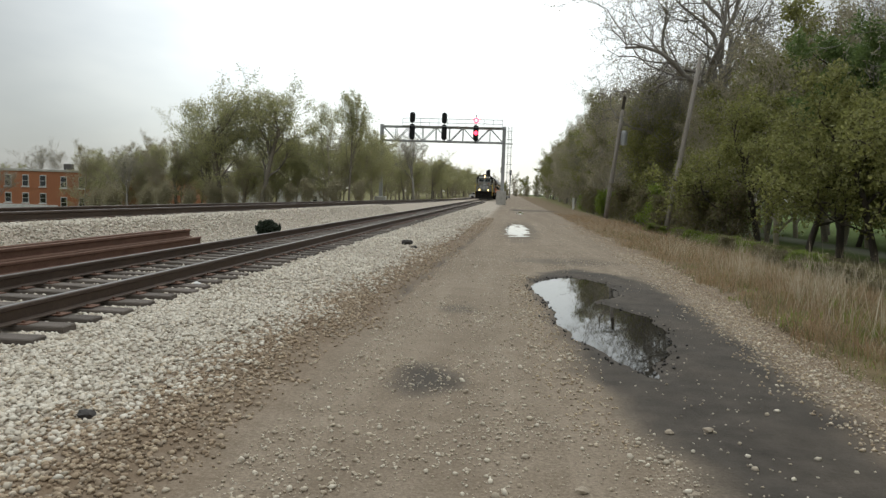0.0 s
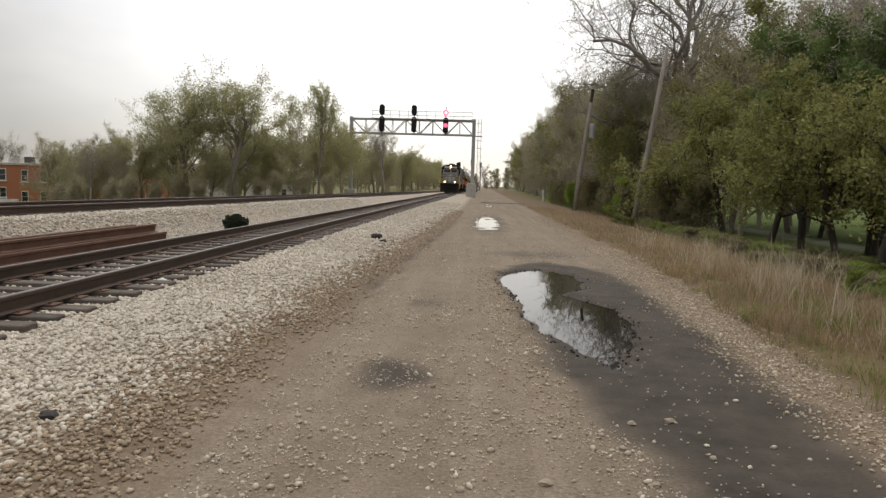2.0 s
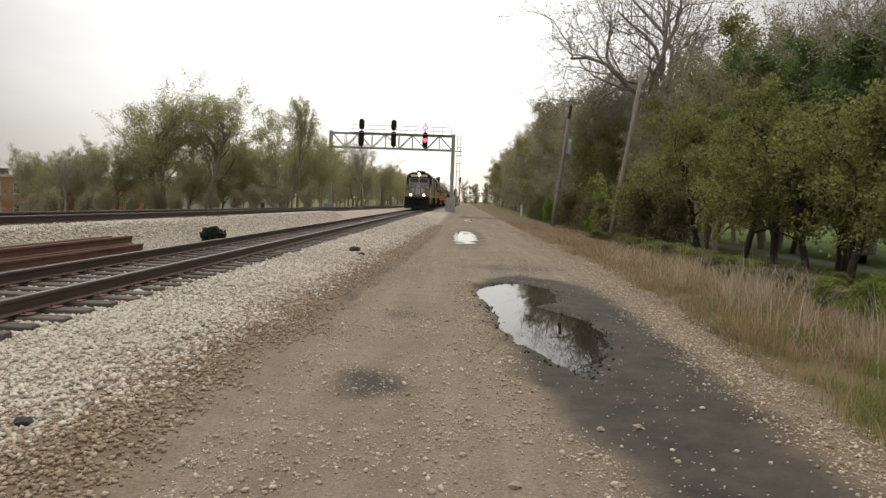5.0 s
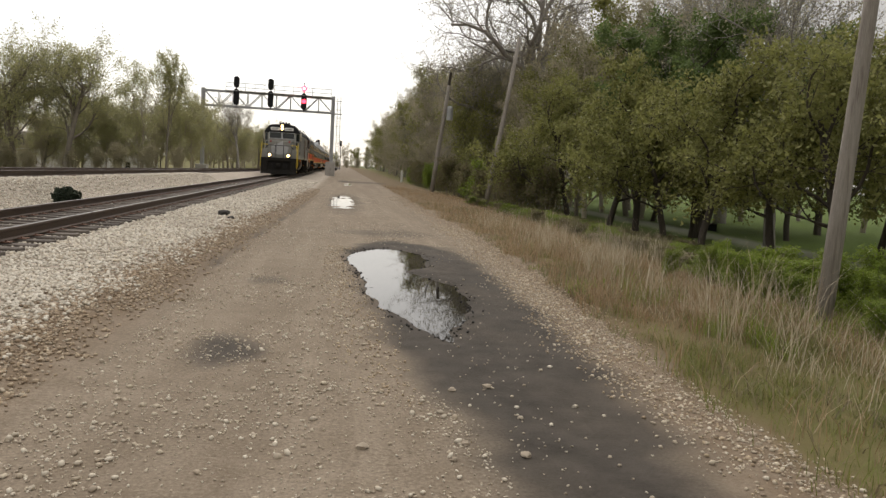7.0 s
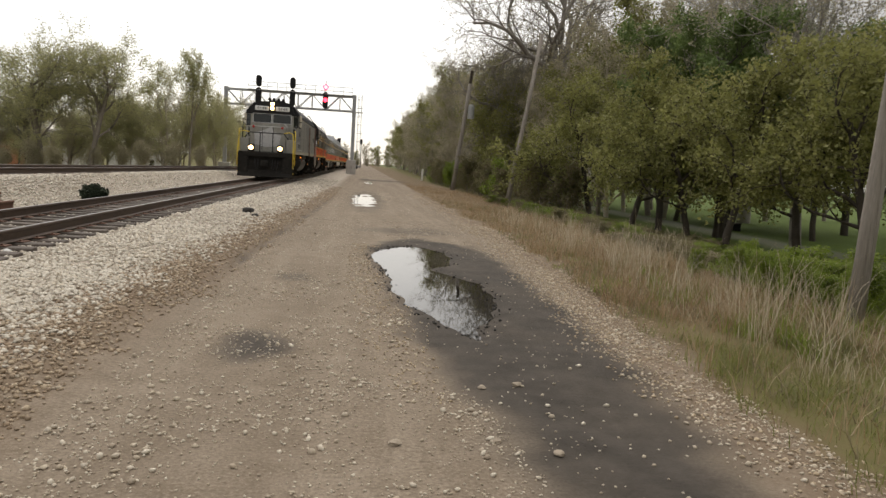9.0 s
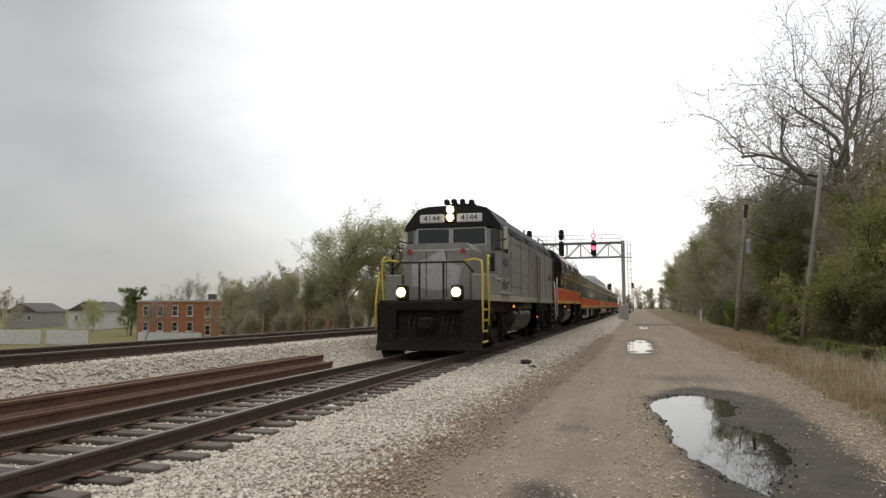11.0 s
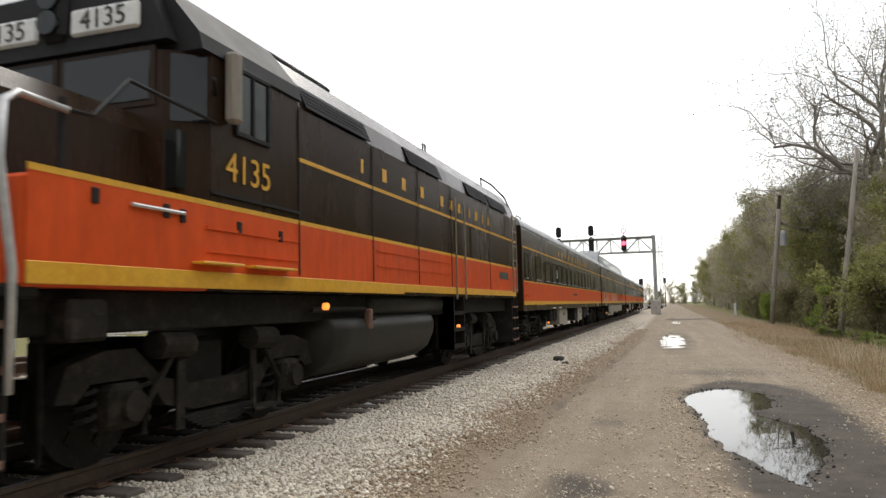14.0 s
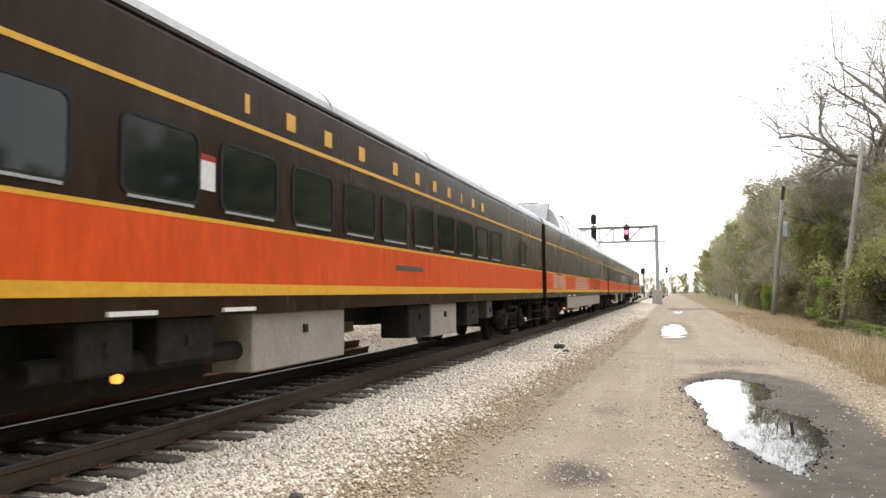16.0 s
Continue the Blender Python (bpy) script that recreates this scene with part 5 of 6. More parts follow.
def wheelset(parent, y, r):
    s = Shape()
    for x in (-0.76, 0.76):
        sg = 1 if x > 0 else -1
        s.disc((x, 0, 0), r, 0.13, "x", 28)
        s.disc((x - sg * 0.08, 0, 0), r + 0.03, 0.03, "x", 28)
        s.disc((x + sg * 0.07, 0, 0), r * 0.32, 0.05, "x", 14)
        for k in range(6):
            a = k * math.pi / 3
            s.box(x + sg * 0.06, x + sg * 0.085, r * 0.62 * math.cos(a) - 0.05, r * 0.62 * math.cos(a) + 0.05, r * 0.62 * math.sin(a) - 0.05, r * 0.62 * math.sin(a) + 0.05)
    s.tube([(-1.15, 0, 0), (1.15, 0, 0)], 0.09, 12)
    return part("wheelset", s, M_UNDER, parent, m=pose(0, y, r), label="steel wheels on one axle")


def coil(cx, cy, z0, z1, r, wire=0.022, turns=4):
    n = turns * 9
    return Shape().tube([(cx + r * math.cos(k * 2 * math.pi / 9), cy + r * math.sin(k * 2 * math.pi / 9), z0 + (z1 - z0) * k / n) for k in range(n + 1)], wire, 5)


def loco_truck(parent, yc, axles):
    fr = [(-2.05, 0.62), (-1.95, 0.9), (-1.55, 1.0), (-1.2, 1.0), (-0.85, 0.72), (-0.4, 0.62), (0.4, 0.62), (0.85, 0.72), (1.2, 1.0), (1.55, 1.0), (1.95, 0.9), (2.05, 0.62),
          (1.85, 0.6), (1.7, 0.74), (1.05, 0.74), (0.8, 0.46), (0.35, 0.36), (-0.35, 0.36), (-0.8, 0.46), (-1.05, 0.74), (-1.7, 0.74), (-1.85, 0.6)]
    for s in (1, -1):
        a, b = sorted((s * 1.0, s * 1.16))
        t = part("truck_frame", Shape().prism([(yc + y, z) for y, z in fr], a, b, "x"), M_TRUCK, parent, "cast steel truck side frame")
        for dy in (-1.37, 1.37):
            j = Shape().box(min(s * 0.98, s * 1.26), max(s * 0.98, s * 1.26), yc + dy - 0.19, yc + dy + 0.19, 0.34, 0.72, 0.05)
            j.disc((s * 1.29, yc + dy, 0.53), 0.13, 0.08, "x", 14)
            part("journal_box", j, M_TRUCK, t)
            for q in (-0.32, 0.32):
                part("coil_spring", coil(s * 1.08, yc + dy + q, 0.36, 0.78, 0.085), M_UNDER, t)
            part("hanger", Shape().box(min(s * 1.17, s * 1.2), max(s * 1.17, s * 1.2), yc + dy * 0.45 - 0.06, yc + dy * 0.45 + 0.06, 0.2, 0.95, 0.01), M_TRUCK, t)
        sw = Shape()
        for k in range(5):
            sw.box(min(s * 1.0, s * 1.22), max(s * 1.0, s * 1.22), yc - 0.62 + k * 0.07, yc + 0.62 - k * 0.07, 0.3 - k * 0.03, 0.325 - k * 0.03)
        part("leaf_spring", sw, M_UNDER, t)
        for dy in (-0.75, 0.75):
            part("brake_cylinder", Shape().tube([(s * 1.2, yc + dy - 0.25, 1.02), (s * 1.2, yc + dy + 0.2, 1.0)], 0.13, 12), M_TRUCK, t)
            part("brake_rod", Shape().tube([(s * 1.22, yc + dy, 0.95), (s * 1.22, yc + dy * 1.5, 0.5), (s * 1.2, yc + dy * 1.5, 0.25)], 0.03, 6), M_TRUCK, t)
        part("sand_pipe", Shape().tube([(s * 1.05, yc - 2.1, 1.3), (s * 1.02, yc - 2.05, 0.6), (s * 0.85, yc - 1.9, 0.12)], 0.025, 6), M_UNDER, t)
        part("step_bracket", Shape().box(min(s * 1.17, s * 1.36), max(s * 1.17, s * 1.36), yc + 0.35, yc + 0.95, 0.24, 0.27).box(min(s * 1.33, s * 1.36), max(s * 1.33, s * 1.36), yc + 0.35, yc + 0.4, 0.24, 0.7), M_TRUCK, t)
    part("bolster", Shape().box(-1.0, 1.0, yc - 0.35, yc + 0.35, 0.5, 1.05, 0.05), M_UNDER, parent)
    for dy in (-1.37, 1.37):
        axles.append((wheelset(parent, yc + dy, 0.508), yc + dy, 0.508))


def railing(parent, pts, r, material, name="handrail", label=""):
    return part(name, Shape().tube(pts, r, 8), material, parent, label, smooth=True)


def locomotive(scheme):
    grey = scheme == "grey"
    hull = M_LOCO_GREY if grey else M_BROWN
    low = M_LOCO_GREY if grey else M_ORANGE
    rim = M_SILL if grey else M_YELLOW
    top = M_BLACK
    bar = M_SAFETY if grey else M_STEEL
    loco = thing("diesel_locomotive", "faded grey diesel locomotive with lit headlights and yellow handrails" if grey else
                 "dark brown and orange diesel locomotive with yellow stripes", "locomotive", None, "train vehicles")
    axles = []
    # long hood: one full-width cowl
    hood = mirror([(1.53, 1.5), (1.53, 3.7)])
    part("cowl", Shape().prism(hood, 4.86, 17.3), hull, loco, "flush panelled engine cowl")
    part("cowl_roof", Shape().prism(mirror([(1.535, 3.705), (1.42, 4.04), (1.18, 4.36), (0.8, 4.48), (0, 4.52)]), 4.87, 17.32), M_BLACK if grey else M_BROWN, loco, "dark angled roof of the cowl")
    cabp = mirror([(1.53, 1.5), (1.53, 3.78)])
    cab = part("cab", Shape().prism(cabp, 3.18, 4.855).prism([(-1.53, 3.18), (1.53, 3.18), (1.2, 2.9), (-1.2, 2.9)], 1.5, 3.78, "z"), hull, loco, "driver's cab")
    part("cab_roof", Shape().prism(mirror([(1.56, 3.78), (1.52, 3.95), (1.12, 4.46), (0.8, 4.55), (0, 4.57)]), 3.0, 4.9)
         .prism(mirror([(1.3, 3.86), (1.1, 4.36), (0.75, 4.48), (0, 4.5)]), 2.84, 3.02), top, cab, "black faceted cab roof")
    # cab glazing
    for x0, x1 in ((-1.08, -0.06), (0.06, 1.08)):
        w = part("windscreen", Shape().box(x0, x1, 2.875, 2.91, 3.3, 3.8, 0.015), M_GLASS, cab, "dark windscreen")
        part("windscreen_frame", Shape().box(x0 - 0.05, x1 + 0.05, 2.885, 2.9, 3.25, 3.84, 0.01), M_LOCO_PATCH if grey else M_BROWN, w)
    for s in (1, -1):
        fx = Shape()
        n = Vector((s * 0.28, -0.33, 0)).normalized() * 0.012
        a, b = Vector((s * 1.25, 2.942, 0)) + n, Vector((s * 1.5, 3.155, 0)) + n
        for z0, z1 in ((3.1, 3.75),):
            fx.add([(*a.xy, z0), (*b.xy, z0), (*b.xy, z1), (*a.xy, z1), (*(a - n).xy, z0), (*(b - n).xy, z0), (*(b - n).xy, z1), (*(a - n).xy, z1)],
                   [(0, 1, 2, 3), (0, 4, 5, 1), (1, 5, 6, 2), (2, 6, 7, 3), (3, 7, 4, 0)])
        part("quarter_window", fx, M_GLASS, cab)
        part("door_window", Shape().box(min(s * 1.24, s * 1.36), max(s * 1.24, s * 1.36), 2.9, 3.02, 2.45, 3.0), M_GLASS, cab)
        sw = part("side_window", side_plate(s, 1.525, 3.6, 4.15, 3.12, 3.74, 0.02, 0.01), M_GLASS, cab, "sliding cab window")
        fr = Shape()
        for y0, y1, z0, z1 in ((3.55, 4.21, 3.07, 3.12), (3.55, 4.21, 3.74, 3.79), (3.55, 3.6, 3.12, 3.74), (4.15, 4.21, 3.12, 3.74), (3.85, 3.89, 3.12, 3.74)):
            fr.box(min(s * 1.53, s * 1.565), max(s * 1.53, s * 1.565), y0, y1, z0, z1, 0.006)
        part("window_frame", fr, M_BLACK, sw)
        part("wind_deflector", Shape().box(min(s * 1.55, s * 1.68), max(s * 1.55, s * 1.68), 3.34, 3.5, 3.15, 3.86, 0.03), M_CREAM if grey else M_POLE, cab, "pale sun shade panel")
        part("mirror_arm", Shape().tube([(s * 1.5, 3.3, 3.4), (s * 1.72, 2.95, 3.45)], 0.02, 6), M_BLACK, cab)
    # short nose
    nose = part("nose", Shape().prism([(-1.02, 1.5), (1.02, 1.5), (1.02, 3.0), (0.88, 3.2), (-0.88, 3.2), (-1.02, 3.0)], 1.22, 2.9)
                .box(-1.0, 1.0, 1.14, 1.24, 1.5, 3.02, 0.06), hull, loco, "low flat-topped nose")
    if grey:
        part("bare_patch", Shape().prism([(-0.72, 1.95), (-0.1, 1.8), (0.62, 1.9), (0.75, 2.5), (0.35, 2.62), (0.2, 3.0), (-0.35, 2.72), (-0.75, 2.6)], 1.13, 1.142), M_LOCO_PATCH, nose, "pale bare patch in the paint")
    else:
        part("nose_band", Shape().box(-1.006, 1.006, 1.13, 1.15, 1.72, 2.3), M_ORANGE, nose, "orange band")
        for s in (1, -1):
            part("nose_band", side_plate(s, 1.02, 1.2, 2.9, 1.72, 2.3), M_ORANGE, nose)
            part("nose_stripe", side_plate(s, 1.02, 1.2, 2.9, 2.3, 2.35, 0.008), M_YELLOW, nose)
        part("nose_stripe", Shape().box(-1.008, 1.008, 1.126, 1.15, 2.3, 2.35), M_YELLOW, nose)
    for s in (1, -1):
        part("class_light", Shape().disc((s * 0.8, 1.13, 2.95), 0.075, 0.08, "y", 14), M_REDGLASS, nose, "round red marker lamp")
        part("door_seam", Shape().box(s * 0.3 - 0.012, s * 0.3 + 0.012, 1.126, 1.15, 1.6, 2.95), M_BLACK, nose)
        # low side box ahead of the cab
        sb = part("side_box", Shape().box(min(s * 1.03, s * 1.53), max(s * 1.03, s * 1.53), 1.12, 3.17, 1.5, 2.28, 0.03), low, loco, "low equipment box")
        part("box_grab", Shape().tube([(s * 1.56, 2.1, 2.18), (s * 1.56, 2.75, 2.18)], 0.018, 6), M_STEEL, sb)
        # number boards
        nb = part("number_board", Shape().box(min(s * 0.2, s * 1.0), max(s * 0.2, s * 1.0), 2.8, 2.86, 4.0, 4.27, 0.03), M_BOARD, cab, "white number board")
        cu = bpy.data.curves.new("number", "FONT")
        cu.body, cu.size, cu.extrude, cu.align_x, cu.align_y = "4144" if grey else "4135", 0.27, 0.004, "CENTER", "CENTER"
        cu.materials.append(M_LETTER)
        t = new("number", cu)
        t.parent = nb
        t.matrix_basis = pose(s * 0.6, 2.795, 4.135, 90, 0, 0)
    hl = part("headlight_housing", Shape().box(-0.16, 0.16, 2.76, 3.0, 3.98, 4.56, 0.06), M_BLACK, cab)
    for z in (4.15, 4.4):
        part("headlight", Shape().disc((0, 2.745, z), 0.12, 0.05, "y", 18), M_LAMP if grey else M_GLASS, hl, "lit headlight" if grey else "unlit headlight")
    for i, (x, y) in enumerate(((-0.2, 3.25), (0.05, 3.2), (0.3, 3.3), (0.55, 3.5))):
        part("horn", Shape().tube([(x, y + 0.35, 4.68), (x, y, 4.7), (x, y - 0.12, 4.7)], [0.03, 0.04, 0.1], 10), M_BLACK, cab)
    part("horn_bracket", Shape().box(-0.3, 0.65, 3.5, 3.6, 4.5, 4.68, 0.01), M_BLACK, cab)
    # platform, pilot, steps
    part("front_platform", Shape().box(-1.5, 1.5, 0.5, 1.3, 1.42, 1.52, 0.02), M_UNDER, loco)
    part("anticlimber", Shape().box(-1.2, 1.2, 0.3, 0.52, 1.22, 1.5, 0.04), M_UNDER, loco)
    part("pilot", Shape().prism([(0.62, 1.25), (0.5, 1.25), (0.42, 0.5), (0.2, 0.13), (0.26, 0.1), (0.5, 0.4), (0.6, 0.6)], -1.5, 1.5, "x"), M_UNDER, loco, "black snow plough pilot")
    part("coupler", Shape().box(-0.14, 0.14, 0.0, 0.7, 0.72, 1.0, 0.05).box(-0.2, 0.2, -0.05, 0.16, 0.68, 1.04, 0.06), M_UNDER, loco)
    for x in (-0.55, -0.4, 0.4, 0.55, 0.7):
        part("air_hose", Shape().tube([(x, 0.45, 1.1), (x, 0.25, 0.85), (x * 0.9, 0.22, 0.55)], 0.028, 6), M_BLACK, loco)
    for s in (1, -1):
        dl = part("ditch_light_box", Shape().box(s * 0.79 - 0.15, s * 0.79 + 0.15, 0.32, 0.62, 1.52, 1.94, 0.04), M_BLACK, loco)
        part("ditch_light", Shape().disc((s * 0.79, 0.3, 1.74), 0.13, 0.05, "y", 18), M_LAMP if grey else M_GLASS, dl, "lit ditch light" if grey else "unlit ditch light")
        for y0, nm in ((0.32, "step_well"), (16.75, "step_well")):
            well = part(nm, Shape().box(min(s * 0.95, s * 1.0), max(s * 0.95, s * 1.0), y0, y0 + 0.75, 0.3, 1.45), M_UNDER, loco)
            for yy in (y0, y0 + 0.7):
                part("step_side", Shape().box(min(s * 1.0, s * 1.5), max(s * 1.0, s * 1.5), yy, yy + 0.05, 0.3, 1.45, 0.01), M_UNDER, well)
            for k in range(4):
                z = 0.34 + k * 0.3
                tr = part("step_tread", Shape().box(min(s * 1.0, s * 1.5), max(s * 1.0, s * 1.5), y0 + 0.05, y0 + 0.7, z, z + 0.03), M_UNDER, well)
                part("tread_edge", Shape().box(min(s * 1.49, s * 1.525), max(s * 1.49, s * 1.525), y0 + 0.04, y0 + 0.71, z - 0.015, z + 0.04, 0.008), M_SAFETY if grey and y0 < 5 else M_RUST, tr, "worn step edge")
        railing(loco, [(s * 1.53, 0.3, 0.7), (s * 1.53, 0.3, 1.5), (s * 1.5, 0.45, 2.25), (s * 1.45, 0.58, 2.62), (s * 1.25, 0.62, 2.68), (s * 0.95, 0.62, 2.62)], 0.03, bar, label="bent corner handrail")
        railing(loco, [(s * 1.55, 1.02, 0.8), (s * 1.56, 1.02, 1.6), (s * 1.56, 0.9, 2.35), (s * 1.56, 0.92, 2.72), (s * 1.54, 1.05, 2.8), (s * 1.5, 1.5, 2.8)], 0.03, bar, label="curved step handrail")
        railing(loco, [(s * 1.5, 1.5, 2.8), (s * 1.5, 1.75, 2.82), (s * 1.52, 2.1, 3.2), (s * 1.54, 3.25, 3.12)], 0.018, M_BLACK, "upper_handrail")
        part("stanchion", Shape().tube([(s * 1.45, 1.5, 1.5), (s * 1.45, 1.5, 2.9)], 0.03, 6), M_BLACK, loco)
        part("front_stanchion", Shape().tube([(s * 0.35, 0.62, 1.5), (s * 0.35, 0.62, 2.6)], 0.03, 6), M_BLACK, loco)
    railing(loco, [(-1.2, 0.62, 2.3), (-0.95, 0.62, 2.6), (0.95, 0.62, 2.6), (1.2, 0.62, 2.3)], 0.028, M_BLACK, "front_rail")
    # side sheets
    for s in (1, -1):
        sill = part("side_sill", side_plate(s, 1.53, 1.14, 8.3, 1.5 if grey else 1.52, 1.68, 0.02, 0.006), rim, loco, "pale sill strip" if grey else "yellow sill stripe")
        part("side_sill_rear", side_plate(s, 1.53, 8.3, 17.1, 1.55, 1.68, 0.02, 0.006), rim, sill)
        if grey:
            for z in (2.02, 2.5, 3.0, 3.5):
                part("panel_rib", side_plate(s, 1.53, 4.95, 11.0, z, z + 0.025, 0.014), M_LOCO_SLATE, loco)
            for y in (4.86, 7.05, 9.05, 11.05, 14.2):
                part("panel_seam", side_plate(s, 1.53, y - 0.02, y + 0.02, 1.7, 3.68, 0.012), M_LOCO_SLATE, loco)
            part("dark_patch", Shape().prism([(9.2, 3.66), (11.0, 3.66), (11.0, 1.72), (10.5, 1.72), (9.9, 2.6)], min(s * 1.53, s * 1.535), max(s * 1.53, s * 1.535), "x"), M_LOCO_SLATE, loco, "darker grey slanting patch")
            part("lower_seam", side_plate(s, 1.53, 1.4, 4.86, 2.3, 2.33, 0.012), M_LOCO_SLATE, cab)
            part("cab_panel", side_plate(s, 1.53, 3.2, 4.84, 2.34, 3.0, 0.004), M_LOCO_SLATE, cab)
        else:
            part("orange_band", side_plate(s, 1.53, 1.14, 17.25, 1.68, 2.3), M_ORANGE, loco, "orange lower side band")
            part("band_stripe", side_plate(s, 1.53, 1.14, 17.25, 2.3, 2.35, 0.009), M_YELLOW, loco, "yellow stripe")
            part("upper_stripe", side_plate(s, 1.53, 4.86, 17.25, 3.05, 3.1, 0.009), M_YELLOW, loco, "yellow stripe")
            for z in (1.86, 2.08):
                part("pressed_rib", side_plate(s, 1.535, 3.1, 4.8, z, z + 0.03, 0.018), M_ORANGE, loco)
                part("pressed_rib", side_plate(s, 1.535, 7.2, 10.9, z + 0.06, z + 0.085, 0.014), M_ORANGE, loco)
            for y in (4.86, 7.05, 9.05, 11.0, 14.2):
                part("panel_seam", side_plate(s, 1.538, y - 0.012, y + 0.012, 1.7, 3.68, 0.008), M_BLACK, loco)
            part("cab_ledge", side_plate(s, 1.53, 3.15, 4.84, 2.42, 2.45, 0.03), M_BLACK, cab)
            for k, y in enumerate((6.7, 7.54, 8.38, 9.3, 10.45, 11.05, 11.62, 12.4, 13.0, 13.6, 14.15)):
                wd = 0.07 if k in (0, 7, 9) else 0.17
                part("letter_bar", side_plate(s, 1.53, y - wd / 2, y + wd / 2, 3.23, 3.43, 0.006), M_YELLOW, loco, "plain yellow lettering bar")
            part("letter_bar", side_plate(s, 1.536, 15.2, 16.2, 1.98, 2.16, 0.006), M_LETTER, loco, "plain dark lettering bar")
        for k, y in enumerate((1.7, 2.5, 2.72, 3.6, 4.4)):
            part("latch", side_plate(s, 1.53, y, y + 0.07, 2.14 - 0.02 * k, 2.26 - 0.02 * k, 0.025, 0.006), M_BLACK if not grey else M_LOCO_SLATE, loco)
        for y0, y1 in ((2.9, 3.55), (3.75, 4.6)):
            part("sill_step", Shape().box(min(s * 1.53, s * 1.66), max(s * 1.53, s * 1.66), y0, y1, 1.74, 1.765, 0.006), M_STEEL if grey else M_YELLOW, loco)
        # roof grilles on the angled band
        for y0, y1 in ((5.0, 6.95), (8.6, 10.4), (12.3, 14.1), (14.3, 16.2)):
            g = Shape()
            pts = [Vector((s * 1.548, 0, 3.73)), Vector((s * 1.425, 0, 4.01))]
            nrm = Vector((s * 0.32, 0, 0.13)).normalized() * 0.02
            g.add([(p.x + q.x, y, p.z + q.z) for q in (nrm, nrm * 0) for p, y in ((pts[0], y0), (pts[0], y1), (pts[1], y1), (pts[1], y0))],
                  [(0, 1, 2, 3), (4, 5, 1, 0), (5, 6, 2, 1), (6, 7, 3, 2), (7, 4, 0, 3)])
            gr = part("air_grille", g, M_GRILLE, loco, "dark air intake grille")
            for k in range(1, 5):
                f = k / 5
                p = pts[0].lerp(pts[1], f) + nrm * 1.4
                part("louvre", Shape().tube([(p.x, y0 + 0.03, p.z), (p.x, y1 - 0.03, p.z)], 0.006, 4), M_GRILLE, gr)
        # paired grab posts and the mid steps
        for y in (11.2, 11.85):
            part("grab_post", Shape().tube([(s * 1.58, y, 1.45), (s * 1.58, y, 3.3), (s * 1.56, y, 3.5)], 0.019, 6), M_RUST if grey else M_HANDRAIL, loco, "tall grab post")
        part("door", side_plate(s, 1.53, 11.3, 11.75, 1.72 if grey else 2.36, 3.5 if grey else 3.03, 0.012, 0.004), M_LOCO_SLATE if grey else M_BROWN, loco)
        if grey:
            part("rear_door", side_plate(s, 1.53, 12.5, 14.0, 1.9, 3.55, 0.012, 0.004), hull, loco)
            part("eave_strip", side_plate(s, 1.535, 4.9, 17.28, 3.655, 3.7, 0.012), M_SILL, loco, "pale strip under the eave")
        else:
            part("rear_door", side_plate(s, 1.53, 12.5, 14.0, 2.36, 3.03, 0.012, 0.004), hull, loco)
        ms = part("mid_steps", Shape().box(min(s * 1.15, s * 1.2), max(s * 1.15, s * 1.2), 11.1, 11.9, 0.45, 1.5), M_UNDER, loco)
        for k in range(3):
            part("step_tread", Shape().box(min(s * 1.2, s * 1.52), max(s * 1.2, s * 1.52), 11.15, 11.85, 0.5 + k * 0.33, 0.53 + k * 0.33).box(min(s * 1.5, s * 1.53), max(s * 1.5, s * 1.53), 11.15, 11.85, 0.47 + k * 0.33, 0.55 + k * 0.33), M_TRUCK, ms)
            part("step_side", Shape().box(min(s * 1.2, s * 1.53), max(s * 1.2, s * 1.53), 11.1 + 0.75 * (k % 2), 11.15 + 0.75 * (k % 2), 0.45, 1.5), M_UNDER, ms)
        # ladder at the tail corner
        ld = part("rear_ladder", Shape().tube([(s * 1.6, 16.55, 1.65), (s * 1.6, 16.55, 3.75)], 0.022, 6).tube([(s * 1.6, 17.05, 1.65), (s * 1.6, 17.05, 3.75)], 0.018, 6), M_RUST if grey else M_HANDRAIL, loco)
        for k in range(6):
            part("rung", Shape().tube([(s * 1.6, 16.5, 1.72 + k * 0.4), (s * 1.6, 17.1, 1.72 + k * 0.4)], 0.013, 6), M_RUST if grey else M_HANDRAIL, ld)
        railing(loco, [(s * 1.12, 15.2, 4.36), (s * 1.1, 15.25, 4.6), (s * 1.12, 16.3, 4.6), (s * 1.32, 17.0, 4.32), (s * 1.45, 17.28, 3.9), (s * 1.45, 17.3, 3.5)], 0.025, M_BLACK, "roof_rail")
        # tank and pipes
        part("air_reservoir", Shape().tube([(s * 1.22, 7.3, 1.36), (s * 1.22, 7.4, 1.36), (s * 1.22, 10.8, 1.36), (s * 1.22, 10.9, 1.36)], [0.12, 0.19, 0.19, 0.12], 14), M_TANK_DARK, loco, "long air reservoir", smooth=True)
        part("marker_lamp", Shape().disc((s * 1.5, 5.6, 1.34), 0.045, 0.06, "x", 12), M_LAMP_AMBER, loco, "small amber side lamp")
        part("marker_lamp", Shape().disc((s * 1.5, 11.5, 0.9), 0.035, 0.06, "x", 12), M_LAMP_AMBER, loco, "small amber side lamp")
        part("side_box_low", Shape().box(min(s * 1.1, s * 1.5), max(s * 1.1, s * 1.5), 1.55, 1.95, 1.1, 1.42, 0.03), M_TRUCK, loco)
